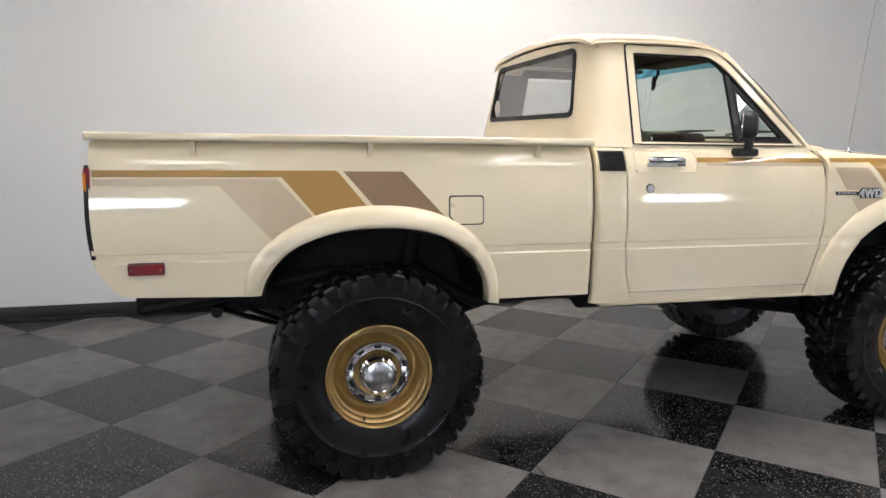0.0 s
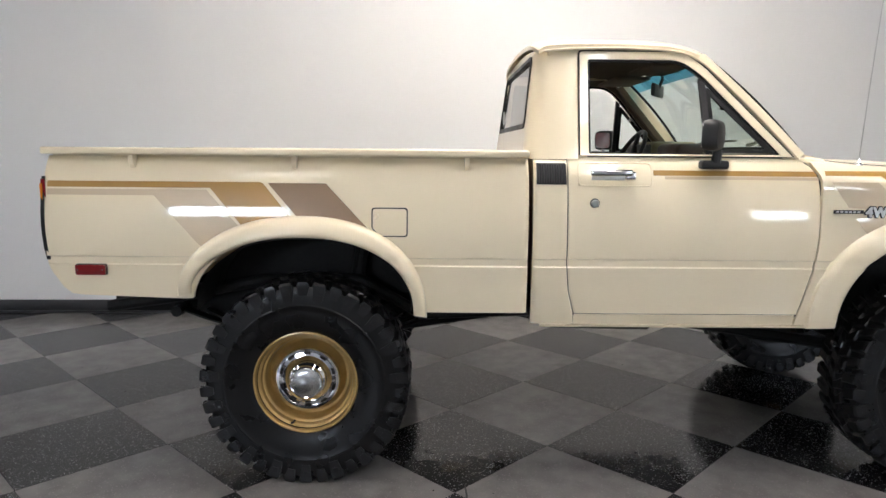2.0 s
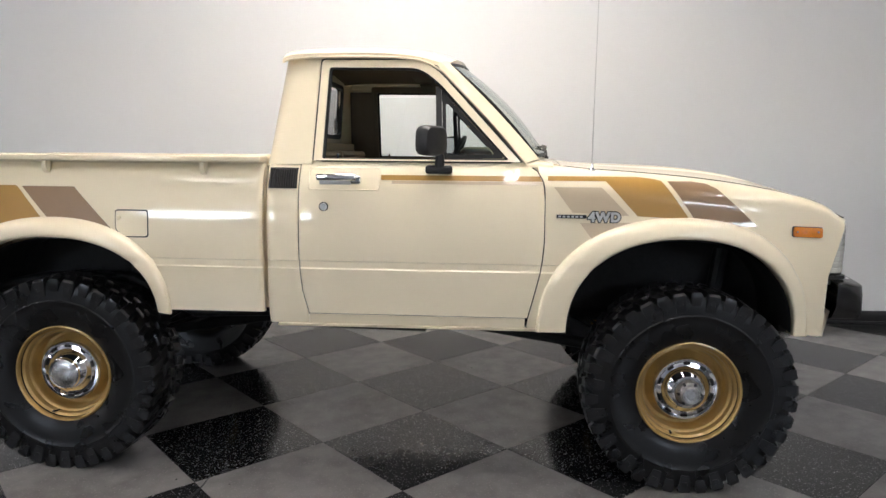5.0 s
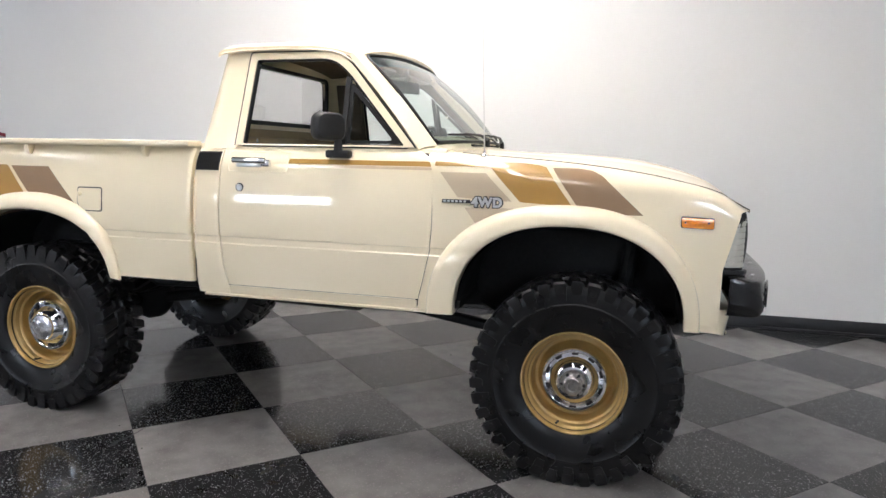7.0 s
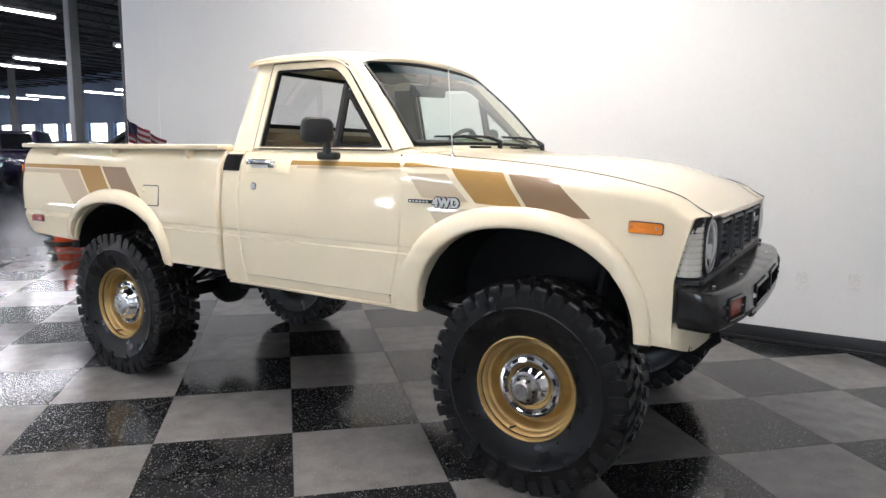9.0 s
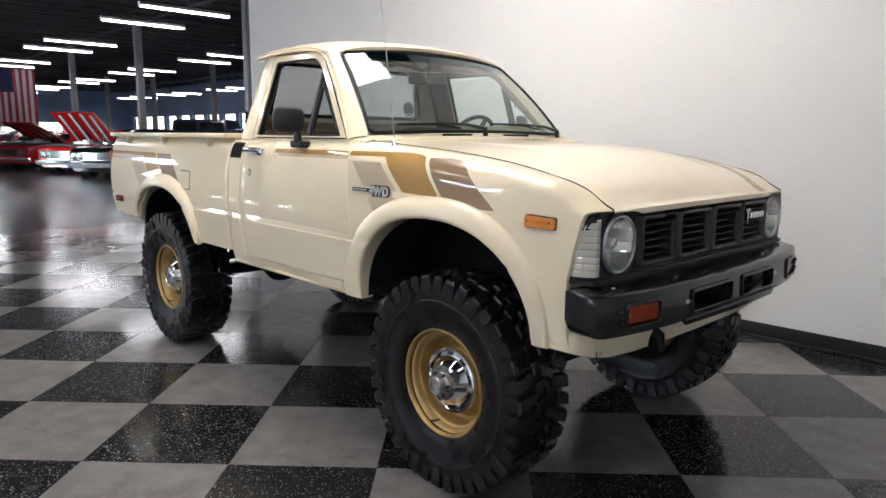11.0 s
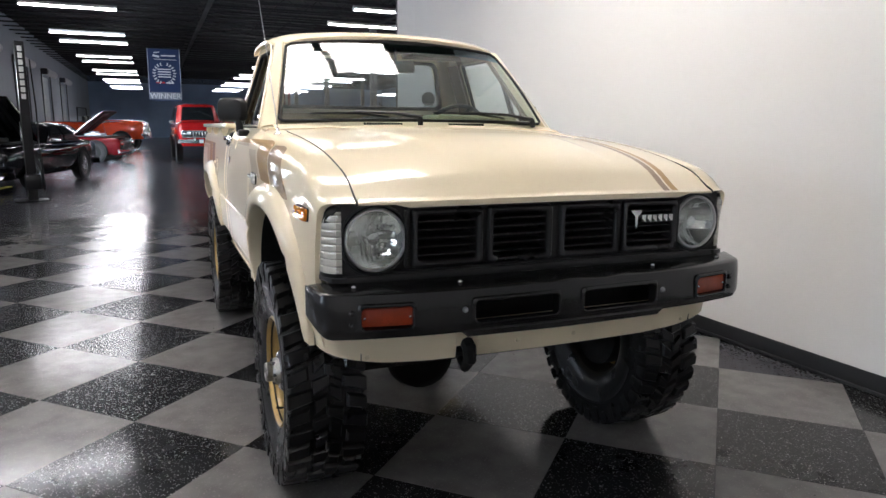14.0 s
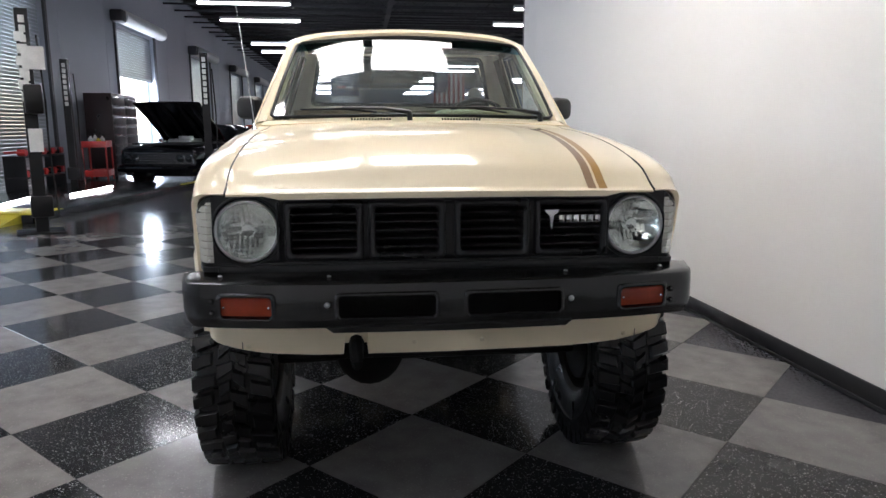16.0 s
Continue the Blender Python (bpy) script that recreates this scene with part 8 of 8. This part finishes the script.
def wheel_rack(x, y):
    e = empty("dumbbell_rack", "low steel rack with chrome and red weights by the wall", "rack", m=pose(x, y, 0))
    for z in (0.35, 0.75):
        bm = bmesh.new()
        box(bm, -0.9, 0.9, -0.2, 0.2, z - 0.03, z, 0.005)
        part("shelf", bm, BLACK_STEEL, e)
        for k in range(9):
            bm = bmesh.new()
            xx = -0.8 + k * 0.2
            tube(bm, [(xx, 0.2, z + 0.07), (xx, 0.06, z + 0.07)], 0.065, 14)
            tube(bm, [(xx, -0.2, z + 0.07), (xx, 0.06, z + 0.07)], 0.018, 8)
            part("weight", bm, CHROME if k % 2 else TOOL_RED, e)
    for xx in (-0.88, 0.84):
        bm = bmesh.new()
        box(bm, xx, xx + 0.04, -0.2, 0.2, 0, 0.75, 0.004)
        part("upright", bm, BLACK_STEEL, e)

wheel_rack(-9.4, -6.75)

# ---------------------------------------------------------------- banner, flags, cone
BX, BY0, BY1, BZ0, BZ1 = -19.5, -1.26, -0.26, 2.10, 3.76
banner = empty("award_banner", "navy award banner with a white laurel wreath hung from the roof", "banner", m=pose(BX, (BY0 + BY1) / 2, BZ0))
bw, bh = BY1 - BY0, BZ1 - BZ0
bm = bmesh.new()
shell(bm, lambda y, z: (0.012 * math.sin(y * 5) * (1 - z / bh), y, z), steps(-bw / 2, bw / 2, 8), steps(0, bh, 6), lambda p: p - Vector((0.003, 0, 0)))
part("cloth", bm, NAVY, banner)
def on_banner(name, quads, mat):
    bm = bmesh.new()
    for q in quads:
        plate(bm, [q], lambda p: (0.020, p[0], p[1]), lambda p: p - Vector((0.003, 0, 0)))
    part(name, bm, mat, banner)
for y in (-bw / 2 + 0.01, bw / 2 - 0.025):
    on_banner("border", [[(y, 0.01), (y + 0.015, 0.01), (y + 0.015, bh - 0.01), (y, bh - 0.01)]], BANNER_WHITE)
for s in (-1, 1):
    leaves = []
    for k in range(9):
        a = radians(-70 + k * 17)
        cx, cy = s * 0.31 * math.cos(a), 0.86 + 0.31 * math.sin(a)
        for q in (-1, 1):
            d = a + math.pi / 2 + q * 0.7
            dx, dy = s * math.cos(d) * 0.075, math.sin(d) * 0.075
            nx, ny = -dy * 0.3, dx * 0.3
            leaves.append([(cx, cy), (cx + dx * 0.5 + nx, cy + dy * 0.5 + ny), (cx + dx, cy + dy), (cx + dx * 0.5 - nx, cy + dy * 0.5 - ny)])
    on_banner("laurel_branch", leaves, BANNER_WHITE)
on_banner("script_bars", [[(-0.34, 1.40), (-0.14, 1.36), (-0.12, 1.42), (-0.32, 1.46)], [(-0.30, 1.50), (-0.12, 1.52), (-0.12, 1.55), (-0.30, 1.53)], [(-0.08, 1.41), (0.36, 1.41), (0.36, 1.45), (-0.08, 1.45)], [(-0.30, 1.30), (0.38, 1.30), (0.38, 1.315), (-0.30, 1.315)]], BANNER_WHITE)
on_banner("text_bars", [[(-0.2, z), (0.2, z), (0.2, z + 0.035), (-0.2, z + 0.035)] for z in (0.98, 0.90, 0.82, 0.74)] + [[(0.03, 0.55), (0.28, 0.55), (0.28, 0.59), (0.03, 0.59)]], BANNER_WHITE)
on_banner("red_bar", [[(-0.26, 0.55), (0.0, 0.55), (0.0, 0.60), (-0.26, 0.60)]], BANNER_RED)
on_banner("plaque", [[(-bw / 2 + 0.03, 0.04), (bw / 2 - 0.03, 0.04), (bw / 2 - 0.03, 0.27), (-bw / 2 + 0.03, 0.27)]], textured("grey_banner_print", (0.16, 0.18, 0.21), 0.8))
fc = bpy.data.curves.new("winner_text", "FONT")
fc.body, fc.size, fc.align_x, fc.extrude, fc.offset = "WINNER", 0.24, "CENTER", 0.002, 0.004
fo = bpy.data.objects.new("winner_text_source", fc)
me = bpy.data.meshes.new_from_object(fo)
bpy.data.objects.remove(fo)
me.materials.append(BANNER_WHITE)
wt = new("winner_text", me)
wt.parent = banner
wt.matrix_basis = pose(0.026, 0, 0.07, 90, 0, 90)
bm = bmesh.new()
tube(bm, [(0, -bw / 2, bh), (0, bw / 2, bh)], 0.015, 8)
part("top_rod", bm, BLACK_STEEL, banner)
for y in (-bw / 2 + 0.05, bw / 2 - 0.05):
    bm = bmesh.new()
    tube(bm, [(0, y, bh), (0, y, HALL_Z - BZ0)], 0.004, 4)
    part("cord", bm, BLACK_STEEL, banner)

flag = empty("hanging_flag", "large red and white striped flag with blue canton hung vertically", "flag", m=pose(-25.7, 3.72, 1.5))
FW, FH = 1.40, 2.15
for k in range(13):
    bm = bmesh.new()
    y0, y1 = -FW / 2 + FW * k / 13, -FW / 2 + FW * (k + 1) / 13
    top = FH if k >= 6 else FH * 0.60
    shell(bm, lambda y, z: (0.03 * math.sin(y * 9 + z * 1.5), y, z), [y0, (y0 + y1) / 2, y1], steps(0, top, 6), lambda p: p - Vector((0.004, 0, 0)))
    part("stripe", bm, FLAG_WHITE if k % 2 else FLAG_RED, flag)
bm = bmesh.new()
shell(bm, lambda y, z: (0.03 * math.sin(y * 9 + z * 1.5), y, z), steps(-FW / 2, -FW / 2 + FW * 6 / 13, 4), steps(FH * 0.60, FH, 4), lambda p: p - Vector((0.004, 0, 0)))
part("canton", bm, FLAG_BLUE, flag)
bm = bmesh.new()
tube(bm, [(0, -FW / 2 - 0.05, FH + 0.01), (0, FW / 2 + 0.05, FH + 0.01)], 0.02, 8)
part("rod", bm, BLACK_STEEL, flag)
for y in (-FW / 2, FW / 2):
    bm = bmesh.new()
    tube(bm, [(0, y, FH + 0.01), (0, y, HALL_Z - 1.5)], 0.004, 4)
    part("cord", bm, BLACK_STEEL, flag)

stand = empty("flag_stand", "thin stand with two small striped flags beside the white wall", "flag stand", m=pose(-3.15, 1.50, 0))
bm = bmesh.new()
lathe(bm, [(0.0001, 0.03), (0.10, 0.028), (0.13, 0.0)], 20, "z")
part("base", bm, BLACK_STEEL, stand)
bm = bmesh.new()
tube(bm, [(0, 0, 0.02), (0, 0, 1.32), (-0.10, -0.06, 1.62)], 0.008, 6)
part("pole", bm, BLACK_STEEL, stand)
bm = bmesh.new()
tube(bm, [(0, 0, 1.30), (0.06, 0.03, 1.52)], 0.007, 6)
part("second_pole", bm, BLACK_STEEL, stand)
for (px, py, pz), tint in (((-0.10, -0.06, 1.60), 0), ((0.05, 0.03, 1.50), 1)):
    for k in range(7):
        bm = bmesh.new()
        a, b = -0.032 * k, -0.032 * (k + 1)
        shell(bm, lambda u, z: (px + 0.22 * u, py + 0.10 * u + 0.02 * math.sin(7 * u), pz + z - 0.10 * u), steps(0.42 if k < 4 and not tint else 0.0, 1, 5), [b, a], lambda p: p + Vector((0.0, 0.003, 0)))
        part("flag_stripe", bm, FLAG_WHITE if k % 2 else FLAG_RED, stand)
bm = bmesh.new()
shell(bm, lambda u, z: (-0.10 + 0.22 * u, -0.06 + 0.10 * u + 0.02 * math.sin(7 * u), 1.60 + z - 0.10 * u), steps(0, 0.42, 3), [-0.128, 0.0], lambda p: p + Vector((0.0, 0.003, 0)))
part("flag_canton", bm, FLAG_BLUE, stand)

cone = empty("traffic_cone", "orange plastic traffic cone with a black base on the dark floor", "cone", "traffic cones", m=pose(-5.75, 2.06, 0))
bm = bmesh.new()
lathe(bm, [(0.17, 0.03), (0.14, 0.05), (0.03, 0.68), (0.0001, 0.69)], 28, "z")
part("cone_body", bm, CONE_ORANGE, cone)
bm = bmesh.new()
box(bm, -0.2, 0.2, -0.2, 0.2, 0.0, 0.03, 0.01)
part("foot", bm, BLACK_TRIM, cone)
copy_thing(cone, pose(-6.2, 2.42, 0, 0, 0, 20))

# marks and crumbs on the tiles
bm = bmesh.new()
line = [(0.622, -1.100), (0.636, -1.085), (0.627, -1.049), (0.640, -0.99), (0.643, -0.933), (0.639, -0.848)]
wide = [0.004, 0.014, 0.010, 0.006, 0.004, 0.002]
o = [[bm.verts.new((x - w, y, 0.0006)), bm.verts.new((x + w, y, 0.0006))] for (x, y), w in zip(line, wide)]
for a, b in zip(o, o[1:]):
    face(bm, (a[0], a[1], b[1], b[0]))
tagged(part("scuff_mark", bm, SEAL), "dark curved scuff mark on the tile floor", "scuff mark", kind="stuff")
rnd = random.Random(5)
bm = bmesh.new()
spots = [(-1.476, 0.577), (-1.007, 0.08), (-1.191, 0.189), (-0.386, -0.298), (0.591, -0.626), (0.513, -0.899), (0.748, -0.921), (-0.124, -0.695), (0.782, -1.073)]
spots += [(rnd.uniform(-2.5, 5.5), rnd.uniform(-2.4, 1.6)) for k in range(45)]
for x, y in spots:
    r = rnd.uniform(0.002, 0.0055)
    n = 6
    lo = [bm.verts.new((x + r * rnd.uniform(0.7, 1.6) * math.cos(k * 6.283 / n), y + r * rnd.uniform(0.6, 1.2) * math.sin(k * 6.283 / n), 0.0004)) for k in range(n)]
    tip = bm.verts.new((x, y, 0.0004 + r * 0.8))
    for k in range(n):
        face(bm, (lo[k], lo[(k + 1) % n], tip))
tagged(part("floor_crumbs", bm, SEAL), "scattered dark crumbs of dirt on the tiles", "dirt", kind="stuff")

# ---------------------------------------------------------------- floor tiles, laid on the diagonal
def tile_mesh(name, mat):
    h = 0.6096 / 2 - 0.0007
    bm = bmesh.new()
    box(bm, -h, h, -h, h, -0.0035, 0.0, 0.0012, 1)
    me = bpy.data.meshes.new(name)
    bm.to_mesh(me)
    bm.free()
    me.materials.append(mat)
    return me

TILE_MESH = (tile_mesh("tile_light", TILE_LIGHT), tile_mesh("tile_dark", TILE_DARK))
places = []
for i in range(-60, 61):
    for j in range(-60, 61):
        if (i + j) % 2:
            x, y = GX + i * D, GY + j * D
            if FLOOR_X0 - D + 0.01 < x < FLOOR_X1 - 0.45 and FLOOR_Y0 + 0.45 < y < wall_y(x) - 0.02:
                p, q = math.floor((i + j) / 2), math.floor((i - j) / 2)
                places.append((abs(x - 1.8) + abs(y + 0.9), x, y, (p + q) % 2))
places.sort()
for d, x, y, k in places[:300]:
    t = new("tile", TILE_MESH[k])
    t.parent = floor
    t.matrix_basis = pose(x, y, 0, 0, 0, 45)
verts = {0: [], 1: []}
faces = {0: [], 1: []}
R45 = Matrix.Rotation(radians(45), 3, "Z")
for d, x, y, k in places[300:]:
    n = len(verts[k])
    h = 0.6096 / 2 - 0.0007
    quad = [R45 @ Vector((a, b, 0)) + Vector((x, y, 0)) for a, b in ((-h, -h), (h, -h), (h, h), (-h, h))]
    ring = []
    for p, q in zip(quad, quad[1:] + quad[:1]):        # tiles at the edge are cut straight
        if p.x >= FLOOR_X0:
            ring.append(p)
        if (p.x - FLOOR_X0) * (q.x - FLOOR_X0) < 0:
            ring.append(p.lerp(q, (FLOOR_X0 - p.x) / (q.x - p.x)))
    c = len(ring)
    if c < 3:
        continue
    verts[k] += [(p.x, p.y, 0.0) for p in ring] + [(p.x, p.y, -0.0035) for p in ring]
    faces[k].append(tuple(range(n, n + c)))
    faces[k] += [(n + i, n + c + i, n + c + (i + 1) % c, n + (i + 1) % c) for i in range(c)]
for k, nm in ((0, "far_grey_tiles"), (1, "far_black_tiles")):
    if verts[k]:
        me = bpy.data.meshes.new(nm)
        me.from_pydata(verts[k], [], faces[k])
        me.materials.append((TILE_LIGHT, TILE_DARK)[k])
        o = new(nm, me)
        o.parent = floor
        tagged(o, kind="stuff")
